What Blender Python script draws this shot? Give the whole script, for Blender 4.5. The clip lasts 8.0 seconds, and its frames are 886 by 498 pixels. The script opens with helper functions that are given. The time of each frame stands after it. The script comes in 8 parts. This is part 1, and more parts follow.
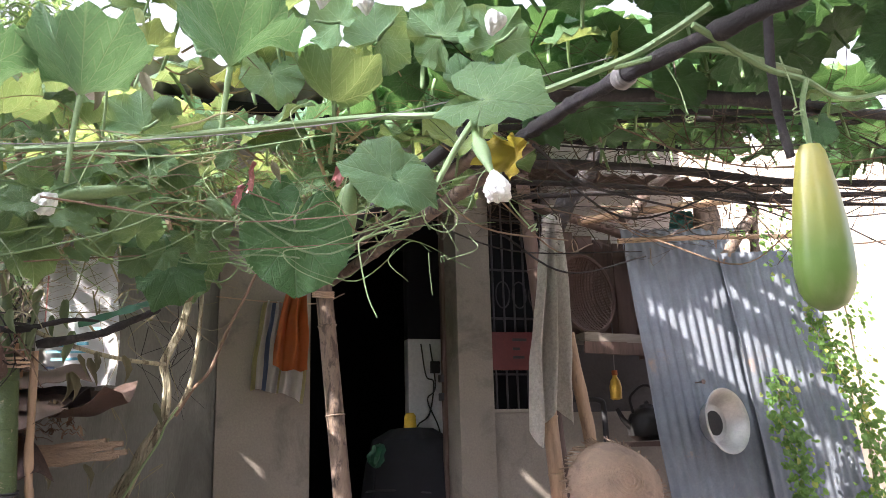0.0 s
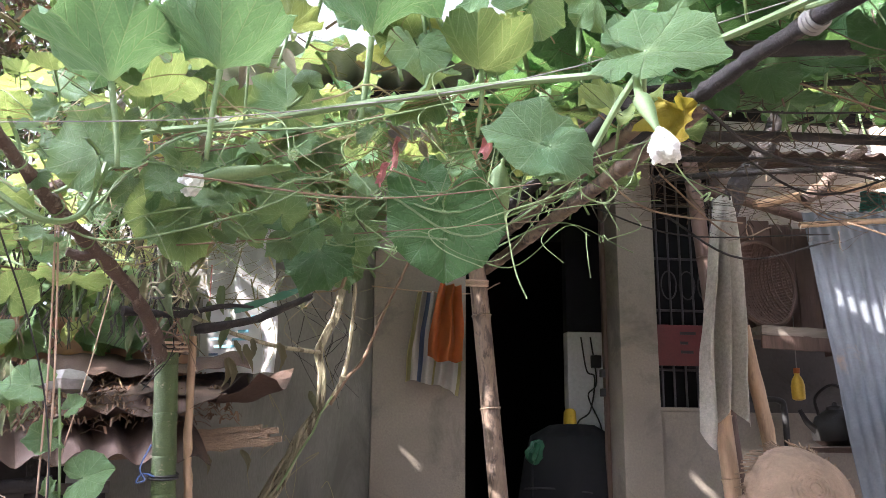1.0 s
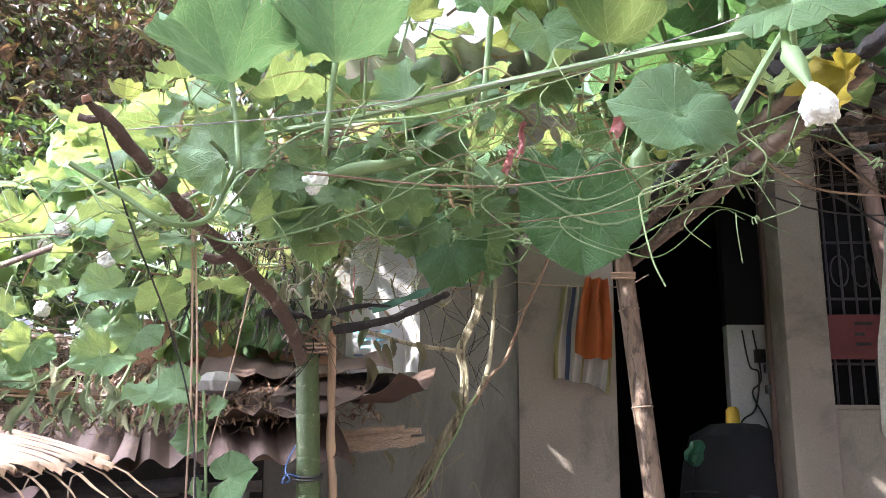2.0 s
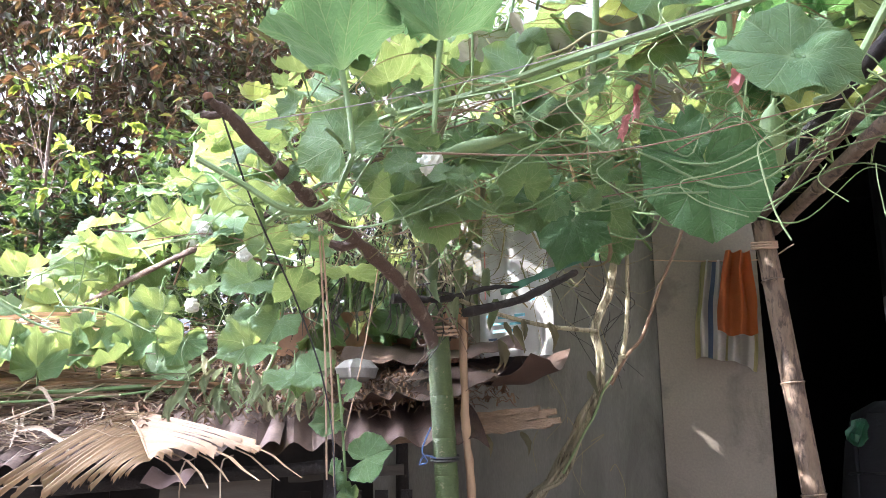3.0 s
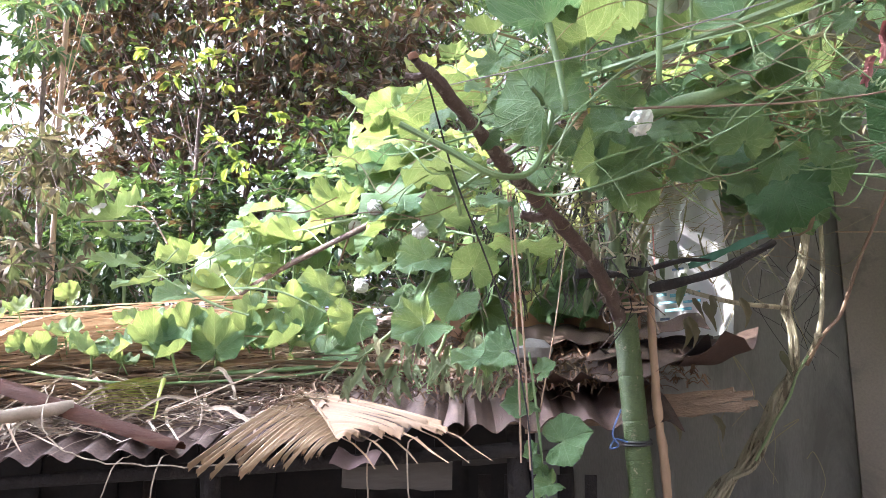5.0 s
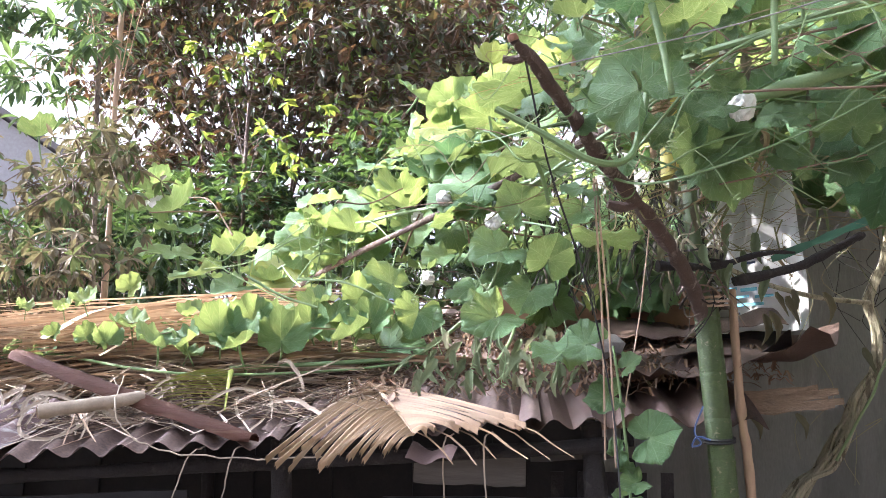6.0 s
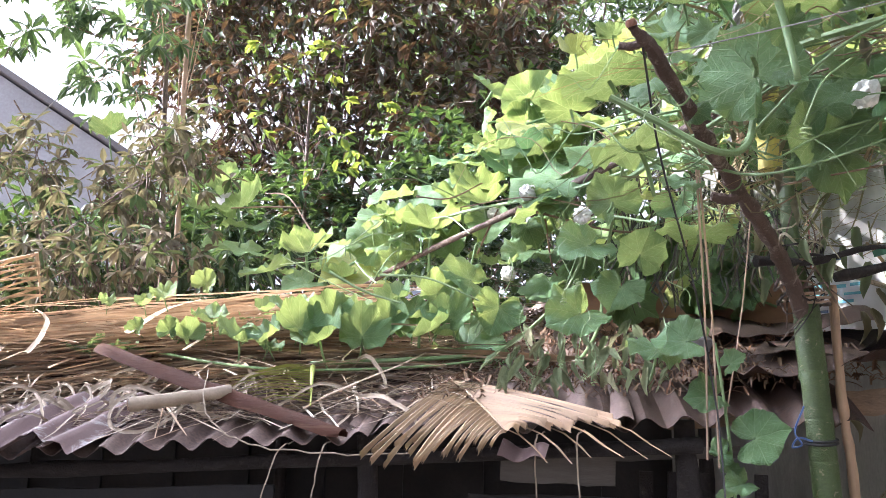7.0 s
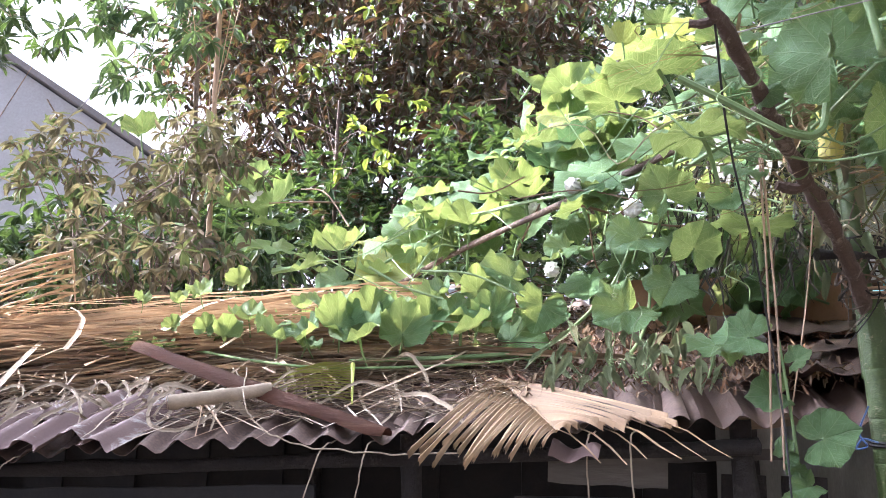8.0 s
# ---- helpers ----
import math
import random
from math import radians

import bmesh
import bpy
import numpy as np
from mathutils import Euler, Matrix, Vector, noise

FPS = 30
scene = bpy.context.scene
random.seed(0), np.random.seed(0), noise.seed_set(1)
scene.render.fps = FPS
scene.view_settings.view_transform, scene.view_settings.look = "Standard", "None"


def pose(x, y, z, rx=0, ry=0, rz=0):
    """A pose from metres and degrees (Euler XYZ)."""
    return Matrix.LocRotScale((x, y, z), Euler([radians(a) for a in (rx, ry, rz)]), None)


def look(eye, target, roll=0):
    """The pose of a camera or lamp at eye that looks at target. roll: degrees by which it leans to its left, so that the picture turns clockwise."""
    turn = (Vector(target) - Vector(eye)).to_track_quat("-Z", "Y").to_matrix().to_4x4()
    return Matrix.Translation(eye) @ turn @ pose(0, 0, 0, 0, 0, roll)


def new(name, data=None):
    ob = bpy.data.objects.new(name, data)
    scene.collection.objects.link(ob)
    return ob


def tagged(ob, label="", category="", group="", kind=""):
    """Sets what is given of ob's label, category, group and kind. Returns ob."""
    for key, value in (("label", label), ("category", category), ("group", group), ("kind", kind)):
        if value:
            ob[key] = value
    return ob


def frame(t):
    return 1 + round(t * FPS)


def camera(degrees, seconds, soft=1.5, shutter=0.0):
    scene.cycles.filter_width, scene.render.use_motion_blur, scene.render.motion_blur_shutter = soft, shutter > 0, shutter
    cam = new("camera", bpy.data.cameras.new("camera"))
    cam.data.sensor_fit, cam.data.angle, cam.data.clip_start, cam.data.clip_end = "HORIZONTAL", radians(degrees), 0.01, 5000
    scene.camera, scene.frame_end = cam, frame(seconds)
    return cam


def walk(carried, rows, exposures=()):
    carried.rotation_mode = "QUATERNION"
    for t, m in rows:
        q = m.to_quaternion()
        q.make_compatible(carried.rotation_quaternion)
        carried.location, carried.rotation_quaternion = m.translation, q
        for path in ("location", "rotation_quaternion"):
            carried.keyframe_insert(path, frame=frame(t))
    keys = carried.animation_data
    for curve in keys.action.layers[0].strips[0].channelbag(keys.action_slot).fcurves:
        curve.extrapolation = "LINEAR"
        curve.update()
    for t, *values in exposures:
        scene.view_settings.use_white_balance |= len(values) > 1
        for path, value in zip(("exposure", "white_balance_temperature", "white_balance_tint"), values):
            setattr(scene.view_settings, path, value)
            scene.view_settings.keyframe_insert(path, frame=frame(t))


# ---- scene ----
cam = camera(55.2, 8.0, soft=0.6)
PATH = [
    (0, (0.111, 0.234, 1.485), (0.693, 2.094, 1.932), -1.5),
    (0.5, (0.131, 0.314, 1.482), (0.553, 2.217, 1.929), -0.4),
    (1, (0.177, 0.426, 1.483), (0.391, 2.365, 1.924), 0.5),
    (1.5, (0.204, 0.506, 1.505), (0.244, 2.457, 1.944), 0.9),
    (3, (0.298, 0.574, 1.451), (-0.173, 2.472, 1.868), -0.5),
    (3.5, (0.264, 0.584, 1.449), (-0.296, 2.461, 1.854), -0.4),
    (4, (0.19, 0.595, 1.444), (-0.434, 2.452, 1.846), -0.4),
    (4.5, (0.115, 0.641, 1.438), (-0.576, 2.476, 1.833), -0.3),
    (6, (-0.112, 0.654, 1.435), (-0.928, 2.441, 1.811), 0.6),
    (6.5, (-0.187, 0.625, 1.428), (-1.056, 2.388, 1.798), 0.9),
    (7, (-0.258, 0.629, 1.427), (-1.173, 2.368, 1.798), 1.2),
    (7.5, (-0.314, 0.645, 1.422), (-1.257, 2.369, 1.793), 1.5),
    (8, (-0.365, 0.669, 1.415), (-1.328, 2.382, 1.789), 1.4),
]
walk(cam, [(t, look(eye, target, roll)) for t, eye, target, roll in PATH], [(0, 3.18, 5850, 23), (1.5, 3.48, 5700, 22), (3.5, 3.50, 5600, 20), (5.0, 3.24, 5550, 21), (6.5, 3.0, 5550, 21), (8, 2.95, 5550, 21)])

# ---- light ----
world = bpy.data.worlds.new("sky")
scene.world = world
world.use_nodes = True
sky = world.node_tree.nodes.new("ShaderNodeTexSky")
sky.sky_type, sky.sun_disc = "NISHITA", False
SUN = Vector((-0.76, -0.24, 0.60)).normalized()
sky.sun_elevation = math.asin(SUN.z)
sky.sun_rotation = math.atan2(SUN.x, SUN.y)
sky.dust_density, sky.air_density, sky.ozone_density = 8.0, 0.32, 0.3
haze = world.node_tree.nodes.new("ShaderNodeHueSaturation")
haze.inputs["Saturation"].default_value = 0.2
world.node_tree.links.new(sky.outputs[0], haze.inputs["Color"])
world.node_tree.links.new(haze.outputs[0], world.node_tree.nodes["Background"].inputs[0])
world.node_tree.nodes["Background"].inputs[1].default_value = 0.15
lamp = bpy.data.lights.new("sun", "SUN")
lamp.energy, lamp.angle, lamp.color = 2.8, radians(0.6), (1.0, 0.90, 0.72)
sun = new("sun", lamp)
sun.matrix_world = look(SUN * 40, (0, 0, 0))


# ---- materials ----
def nodes_of(name):
    m = bpy.data.materials.new(name)
    m.use_nodes = True
    t = m.node_tree
    return m, t, t.nodes["Principled BSDF"]


def mixed(t, fac, a, b, kind="MIX"):
    n = t.nodes.new("ShaderNodeMix")
    n.data_type, n.blend_type = "RGBA", kind
    for i, v in ((0, fac), (6, a), (7, b)):
        if isinstance(v, (int, float)):
            n.inputs[i].default_value = v
        elif isinstance(v, tuple):
            n.inputs[i].default_value = (*v, 1)
        else:
            t.links.new(v, n.inputs[i])
    return n.outputs[2]


def noisy(t, scale, detail=4, rough=0.6, squash=(1, 1, 1), dist=0.0):
    c = t.nodes.new("ShaderNodeTexCoord")
    mp = t.nodes.new("ShaderNodeMapping")
    mp.inputs["Scale"].default_value = squash
    n = t.nodes.new("ShaderNodeTexNoise")
    n.inputs["Scale"].default_value, n.inputs["Detail"].default_value = scale, detail
    n.inputs["Roughness"].default_value, n.inputs["Distortion"].default_value = rough, dist
    t.links.new(c.outputs["Object"], mp.inputs[0])
    t.links.new(mp.outputs[0], n.inputs["Vector"])
    return n.outputs["Fac"]


def ramp(t, fac, lo, hi):
    n = t.nodes.new("ShaderNodeMapRange")
    n.inputs[1].default_value, n.inputs[2].default_value = lo, hi
    t.links.new(fac, n.inputs[0])
    return n.outputs[0]


def bumped(t, b, height, strength=0.4, dist=0.01):
    n = t.nodes.new("ShaderNodeBump")
    n.inputs["Strength"].default_value, n.inputs["Distance"].default_value = strength, dist
    t.links.new(height, n.inputs["Height"])
    t.links.new(n.outputs[0], b.inputs["Normal"])


def surface(name, base, second, stain=None, coarse=3.0, fine=40.0, rough=0.8, metal=0.0, bump=0.4, grain_mix=0.5, squash=(1, 1, 1), spread=(0.35, 0.7), stain_at=(0.55, 0.7), each=0.0, dist=0.006):
    """Base and second colour by coarse noise, grain by fine noise, stains with their own shape."""
    m, t, b = nodes_of(name)
    big = noisy(t, coarse, 5, 0.6, squash, 0.3)
    small = noisy(t, fine, 5, 0.65, squash)
    col = mixed(t, ramp(t, big, *spread), base, second)
    grain = ramp(t, small, 0.3, 0.75)
    dark = tuple(v * 0.52 for v in base)
    col = mixed(t, mixed_value(t, grain, grain_mix), col, dark)
    if stain:
        col = mixed(t, ramp(t, noisy(t, coarse * 0.7 + 0.37, 7, 0.7, squash, 0.6), *stain_at), col, stain)
    if each:
        info = t.nodes.new("ShaderNodeObjectInfo")
        col = mixed(t, mixed_value(t, info.outputs["Random"], each), col, tuple(v * 0.4 for v in base))
    t.links.new(col, b.inputs["Base Color"])
    b.inputs["Roughness"].default_value, b.inputs["Metallic"].default_value = rough, metal
    bumped(t, b, small, bump, dist)
    return m


def mixed_value(t, v, k):
    n = t.nodes.new("ShaderNodeMath")
    n.operation = "MULTIPLY"
    n.inputs[1].default_value = k
    t.links.new(v, n.inputs[0])
    return n.outputs[0]


def leaf_surface(name, young, old, yellow, glow, island=False, through_light=0.42, rough=0.5, vein=(0.36, 0.47, 0.24), share=0.86, veined=True):
    """A leaf: colour by leaf, lighter veins, light coming through."""
    m, t, b = nodes_of(name)
    if island:
        r = t.nodes.new("ShaderNodeNewGeometry").outputs["Random Per Island"]
    else:
        r = t.nodes.new("ShaderNodeObjectInfo").outputs["Random"]
    col = mixed(t, r, young, old)
    col = mixed(t, ramp(t, r, share, share + 0.07), col, yellow)
    patch = noisy(t, 9.0, 4, 0.6)
    col = mixed(t, mixed_value(t, ramp(t, patch, 0.45, 0.75), 0.35), col, tuple(v * 0.5 for v in young))
    fleck = noisy(t, 60.0, 5, 0.75)
    col = mixed(t, mixed_value(t, ramp(t, fleck, 0.5, 0.7), 0.30), col, tuple(min(1, v * 1.7) for v in old))
    height = noisy(t, 55.0, 3, 0.6)
    if veined:
        at = t.nodes.new("ShaderNodeAttribute")
        at.attribute_name = "blade"
        sep = t.nodes.new("ShaderNodeSeparateXYZ")
        t.links.new(at.outputs["Vector"], sep.inputs[0])
        k = t.nodes.new("ShaderNodeMath")
        k.operation = "MULTIPLY_ADD"
        k.inputs[1].default_value = -1.15
        t.links.new(sep.outputs[1], k.inputs[0])
        t.links.new(sep.outputs[0], k.inputs[2])
        w = t.nodes.new("ShaderNodeMath")
        w.operation = "PINGPONG"
        w.inputs[1].default_value = 0.045
        t.links.new(k.outputs[0], w.inputs[0])
        side = t.nodes.new("ShaderNodeMapRange")
        side.inputs[1].default_value, side.inputs[2].default_value = 0.010, 0.0
        t.links.new(w.outputs[0], side.inputs[0])
        rib = t.nodes.new("ShaderNodeMath")
        rib.operation = "MAXIMUM"
        t.links.new(sep.outputs[2], rib.inputs[0])
        t.links.new(mixed_value(t, side.outputs[0], 0.24), rib.inputs[1])
        col = mixed(t, rib.outputs[0], col, vein)
        add = t.nodes.new("ShaderNodeMath")
        add.operation = "MULTIPLY_ADD"
        add.inputs[1].default_value = -1.6
        t.links.new(rib.outputs[0], add.inputs[0])
        t.links.new(height, add.inputs[2])
        height = add.outputs[0]
    t.links.new(col, b.inputs["Base Color"])
    b.inputs["Roughness"].default_value = rough
    b.inputs["Specular IOR Level"].default_value = 0.28
    b.inputs["Sheen Weight"].default_value = 0.03
    bumped(t, b, height, 1.0, 0.008)
    thin = t.nodes.new("ShaderNodeBsdfTranslucent")
    t.links.new(mixed(t, 0.55, col, glow), thin.inputs[0])
    mix = t.nodes.new("ShaderNodeMixShader")
    mix.inputs[0].default_value = through_light
    t.links.new(b.outputs[0], mix.inputs[1])
    t.links.new(thin.outputs[0], mix.inputs[2])
    t.links.new(mix.outputs[0], t.nodes["Material Output"].inputs[0])
    return m


M = {}
M["leaf"] = leaf_surface("gourd_leaf", (0.076, 0.170, 0.068), (0.130, 0.246, 0.102), (0.27, 0.30, 0.08), (0.44, 0.47, 0.10), through_light=0.32, rough=0.5, share=0.90)
# Darker copy of the gourd leaf, with canopy shade in its colour.
M["leaf_dark"] = leaf_surface("shade_dark_gourd_leaf", (0.050, 0.125, 0.040), (0.064, 0.145, 0.050), (0.06, 0.12, 0.04), (0.16, 0.30, 0.06), through_light=0.2, rough=0.55, vein=(0.13, 0.22, 0.095), share=0.93)
# Copy of the leaf for cupped ones, coloured and glossed as standing in shade.
M["leaf_shade"] = leaf_surface("cupped_leaf_in_shade", (0.088, 0.198, 0.086), (0.138, 0.265, 0.125), (0.14, 0.25, 0.10), (0.26, 0.42, 0.12), through_light=0.2, rough=0.42, share=0.95)
M["leaf_dry"] = leaf_surface("wilted_leaf", (0.070, 0.100, 0.040), (0.15, 0.165, 0.085), (0.20, 0.155, 0.09), (0.25, 0.25, 0.12), through_light=0.2, rough=0.8)
M["leaf_brown"] = leaf_surface("dead_brown_leaf", (0.085, 0.045, 0.032), (0.125, 0.072, 0.048), (0.06, 0.038, 0.03), (0.2, 0.10, 0.05), through_light=0.15, rough=0.85)
M["leaf_yellow"] = leaf_surface("yellow_leaf", (0.28, 0.235, 0.03), (0.30, 0.25, 0.035), (0.24, 0.17, 0.03), (0.40, 0.31, 0.03), vein=(0.3, 0.22, 0.03))
M["stem"] = surface("vine_stem", (0.135, 0.225, 0.082), (0.19, 0.275, 0.115), coarse=12, fine=160, rough=0.6, bump=0.3)
M["tendril"] = surface("pale_tendril", (0.20, 0.30, 0.12), (0.27, 0.35, 0.17), coarse=12, fine=160, rough=0.6)
M["stem_dry"] = surface("dry_vine_stem", (0.36, 0.32, 0.19), (0.28, 0.27, 0.14), (0.16, 0.13, 0.075), coarse=8, fine=120, rough=0.85)
M["vine_bark"] = surface("fibrous_vine_bark", (0.44, 0.40, 0.27), (0.31, 0.29, 0.18), (0.12, 0.10, 0.06), coarse=34, fine=190, rough=0.85, bump=1.0, grain_mix=0.7, squash=(1, 1, 0.22), stain_at=(0.52, 0.60))
M["flower"] = surface("white_petal", (0.72, 0.73, 0.68), (0.56, 0.59, 0.49), coarse=30, fine=120, rough=0.7, bump=0.5)
M["gourd"] = None
M["tree_brown"] = leaf_surface("brown_tree_leaf", (0.030, 0.058, 0.030), (0.098, 0.048, 0.034), (0.14, 0.26, 0.05), (0.28, 0.13, 0.04), island=True, through_light=0.14, rough=0.4, share=0.86, veined=False)
M["tree_dark"] = leaf_surface("dark_tree_leaf", (0.017, 0.038, 0.019), (0.032, 0.062, 0.028), (0.26, 0.36, 0.05), (0.25, 0.4, 0.06), island=True, through_light=0.16, rough=0.35, share=0.95, veined=False)
M["tree_green"] = leaf_surface("light_tree_leaf", (0.065, 0.125, 0.06), (0.10, 0.165, 0.075), (0.30, 0.33, 0.08), (0.35, 0.5, 0.1), island=True, through_light=0.35, rough=0.5, share=0.9, veined=False)
M["tree_mid"] = leaf_surface("palmate_tree_leaf", (0.035, 0.072, 0.036), (0.062, 0.108, 0.050), (0.15, 0.17, 0.05), (0.25, 0.36, 0.08), island=True, through_light=0.25, rough=0.5, share=0.93, veined=False)
M["bush_dry"] = leaf_surface("withered_bush_leaf", (0.215, 0.175, 0.12), (0.028, 0.038, 0.018), (0.07, 0.125, 0.04), (0.3, 0.28, 0.1), island=True, through_light=0.15, rough=0.8, share=0.70, veined=False)
M["tree_fresh"] = leaf_surface("fresh_tree_leaf", (0.055, 0.125, 0.028), (0.12, 0.19, 0.04), (0.26, 0.26, 0.05), (0.45, 0.5, 0.06), island=True, through_light=0.35, veined=False)
M["ivy"] = leaf_surface("ivy_leaf", (0.07, 0.16, 0.04), (0.14, 0.24, 0.06), (0.36, 0.36, 0.08), (0.3, 0.5, 0.06), island=True, veined=False)
M["plaster"] = surface("grey_plaster", (0.275, 0.245, 0.20), (0.23, 0.205, 0.168), (0.155, 0.138, 0.115), coarse=2.2, fine=80, rough=0.92, bump=0.5, grain_mix=0.5, stain_at=(0.53, 0.64))
M["plaster_dark"] = surface("darker_plaster", (0.27, 0.27, 0.238), (0.21, 0.212, 0.19), (0.14, 0.14, 0.122), coarse=2.4, fine=85, rough=0.93, bump=0.6, grain_mix=0.5, squash=(1.5, 1.5, 0.35), stain_at=(0.50, 0.66))
# Plaster with the shade under the lean-to put into its colour.
M["shaded_plaster"] = surface("shade_darkened_plaster", (0.10, 0.095, 0.09), (0.07, 0.066, 0.064), (0.04, 0.037, 0.035), coarse=3, fine=50, rough=0.95, bump=0.25)
M["cream"] = surface("cream_wall_paint", (0.52, 0.435, 0.30), (0.47, 0.39, 0.27), (0.45, 0.37, 0.26), coarse=1.2, fine=50, rough=0.9, bump=0.15, stain_at=(0.66, 0.8))
M["whitewall"] = surface("pale_wall_paint", (0.74, 0.73, 0.72), (0.68, 0.67, 0.66), coarse=1.2, fine=40, rough=0.9, bump=0.12)
M["gable"] = surface("weathered_render", (0.235, 0.25, 0.28), (0.195, 0.21, 0.235), (0.18, 0.195, 0.22), coarse=0.8, fine=20, rough=0.95, bump=0.15)
# Near black throughout: the unlit room's darkness is put into this colour.
M["inside"] = surface("unlit_interior", (0.010, 0.011, 0.015), (0.007, 0.007, 0.010), coarse=2, fine=30, rough=0.95)
M["bamboo"] = surface("weathered_bamboo", (0.225, 0.165, 0.115), (0.155, 0.112, 0.08), (0.06, 0.043, 0.033), coarse=30, fine=150, rough=0.75, bump=0.5, grain_mix=0.8, squash=(1, 1, 0.3), stain_at=(0.50, 0.58))
M["bamboo_green"] = surface("green_bamboo", (0.050, 0.084, 0.020), (0.070, 0.108, 0.028), (0.19, 0.18, 0.10), coarse=60, fine=150, rough=0.5, bump=0.7, grain_mix=0.6, squash=(0.8, 0.8, 1.3), stain_at=(0.60, 0.64))
M["bamboo_light"] = surface("pale_bamboo", (0.40, 0.27, 0.16), (0.30, 0.20, 0.12), (0.17, 0.11, 0.07), coarse=22, fine=110, rough=0.6, squash=(1, 1, 0.2))
M["branch"] = surface("brown_branch_bark", (0.125, 0.083, 0.062), (0.088, 0.060, 0.046), (0.23, 0.185, 0.15), coarse=26, fine=120, rough=0.8, bump=1.0, grain_mix=0.8, stain_at=(0.54, 0.62), dist=0.01)
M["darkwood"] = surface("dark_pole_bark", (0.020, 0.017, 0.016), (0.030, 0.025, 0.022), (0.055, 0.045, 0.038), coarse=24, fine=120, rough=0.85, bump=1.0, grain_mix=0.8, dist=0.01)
M["twig"] = surface("dry_twig", (0.16, 0.105, 0.065), (0.24, 0.17, 0.11), coarse=5, fine=60, rough=0.85)
M["cut"] = surface("cut_wood", (0.24, 0.12, 0.07), (0.18, 0.09, 0.05), coarse=20, fine=90, rough=0.85)
M["board"] = surface("weathered_board", (0.24, 0.21, 0.17), (0.15, 0.13, 0.105), (0.07, 0.058, 0.048), coarse=22, fine=50, rough=0.9, bump=0.5, squash=(0.12, 1, 1))
M["board_brown"] = surface("brown_board", (0.13, 0.085, 0.065), (0.09, 0.058, 0.045), (0.05, 0.035, 0.03), coarse=18, fine=50, rough=0.85, bump=0.4, squash=(1, 1, 0.15))
M["rust"] = surface("rusty_roof_sheet", (0.135, 0.092, 0.072), (0.185, 0.125, 0.098), (0.055, 0.04, 0.034), coarse=10, fine=90, grain_mix=0.9, rough=0.8, metal=0.0, bump=0.35, stain_at=(0.57, 0.68))
M["rust_dark"] = surface("blackened_sheet", (0.026, 0.020, 0.019), (0.042, 0.031, 0.027), (0.085, 0.06, 0.05), coarse=9, fine=80, rough=0.8, metal=0.2, bump=0.7)
M["rust_light"] = surface("faded_roof_sheet", (0.19, 0.13, 0.118), (0.14, 0.085, 0.075), (0.42, 0.41, 0.38), coarse=5, fine=110, rough=0.7, metal=0.1, bump=0.3, stain_at=(0.55, 0.63))
M["zinc"] = surface("zinc_sheet", (0.165, 0.19, 0.215), (0.115, 0.13, 0.15), (0.24, 0.175, 0.13), coarse=5.5, fine=70, rough=0.75, metal=0.12, bump=0.2, stain_at=(0.60, 0.70))
M["straw"] = surface("dry_palm_straw", (0.52, 0.39, 0.25), (0.40, 0.29, 0.19), (0.28, 0.19, 0.12), coarse=3, fine=60, rough=0.85, each=0.35)
M["frond"] = surface("dry_palm_leaflet", (0.41, 0.275, 0.15), (0.31, 0.20, 0.11), (0.48, 0.35, 0.215), coarse=6, fine=90, rough=0.7, squash=(1, 1, 1), each=0.8)
M["frond_green"] = surface("yellow_palm_leaflet", (0.42, 0.46, 0.10), (0.34, 0.40, 0.09), coarse=6, fine=90, rough=0.55)
M["spathe"] = surface("dry_palm_spathe", (0.125, 0.044, 0.018), (0.075, 0.028, 0.013), (0.19, 0.105, 0.06), coarse=9, fine=70, rough=0.85, bump=0.8, grain_mix=0.6, squash=(0.2, 1, 1), stain_at=(0.56, 0.68))
M["towel"] = surface("beige_towel", (0.58, 0.55, 0.47), (0.38, 0.365, 0.31), coarse=55, fine=220, rough=0.95, bump=0.6)
M["towel_white"] = surface("white_cotton", (0.66, 0.64, 0.58), (0.58, 0.56, 0.51), coarse=6, fine=200, rough=0.95, bump=0.5)
M["cloth_blue"] = surface("blue_stripe_cotton", (0.12, 0.16, 0.26), (0.10, 0.14, 0.23), coarse=6, fine=200, rough=0.95)
M["cloth_yellow"] = surface("olive_stripe_cotton", (0.46, 0.42, 0.20), (0.40, 0.36, 0.17), coarse=6, fine=200, rough=0.95)
M["orange"] = surface("orange_cloth", (0.50, 0.15, 0.035), (0.42, 0.115, 0.03), coarse=5, fine=150, rough=0.8, bump=0.3)
M["red"] = surface("red_plastic_print", (0.13, 0.022, 0.022), (0.09, 0.016, 0.016), coarse=8, fine=80, rough=0.5)
M["pink"] = surface("faded_red_ribbon", (0.66, 0.33, 0.31), (0.56, 0.20, 0.20), coarse=12, fine=120, rough=0.7)
M["white_plastic"] = surface("white_sack", (0.68, 0.68, 0.67), (0.58, 0.59, 0.59), coarse=9, fine=200, rough=0.55, bump=0.5, grain_mix=0.25)
M["blue_print"] = surface("blue_sack_print", (0.12, 0.36, 0.46), (0.16, 0.40, 0.50), coarse=9, fine=200, rough=0.6)
M["weave"] = surface("woven_bamboo_strip", (0.095, 0.056, 0.041), (0.065, 0.039, 0.03), coarse=15, fine=120, rough=0.8)
M["weave_light"] = surface("woven_straw", (0.30, 0.215, 0.145), (0.20, 0.14, 0.095), (0.13, 0.09, 0.06), coarse=9, fine=60, rough=0.95, bump=1.0)
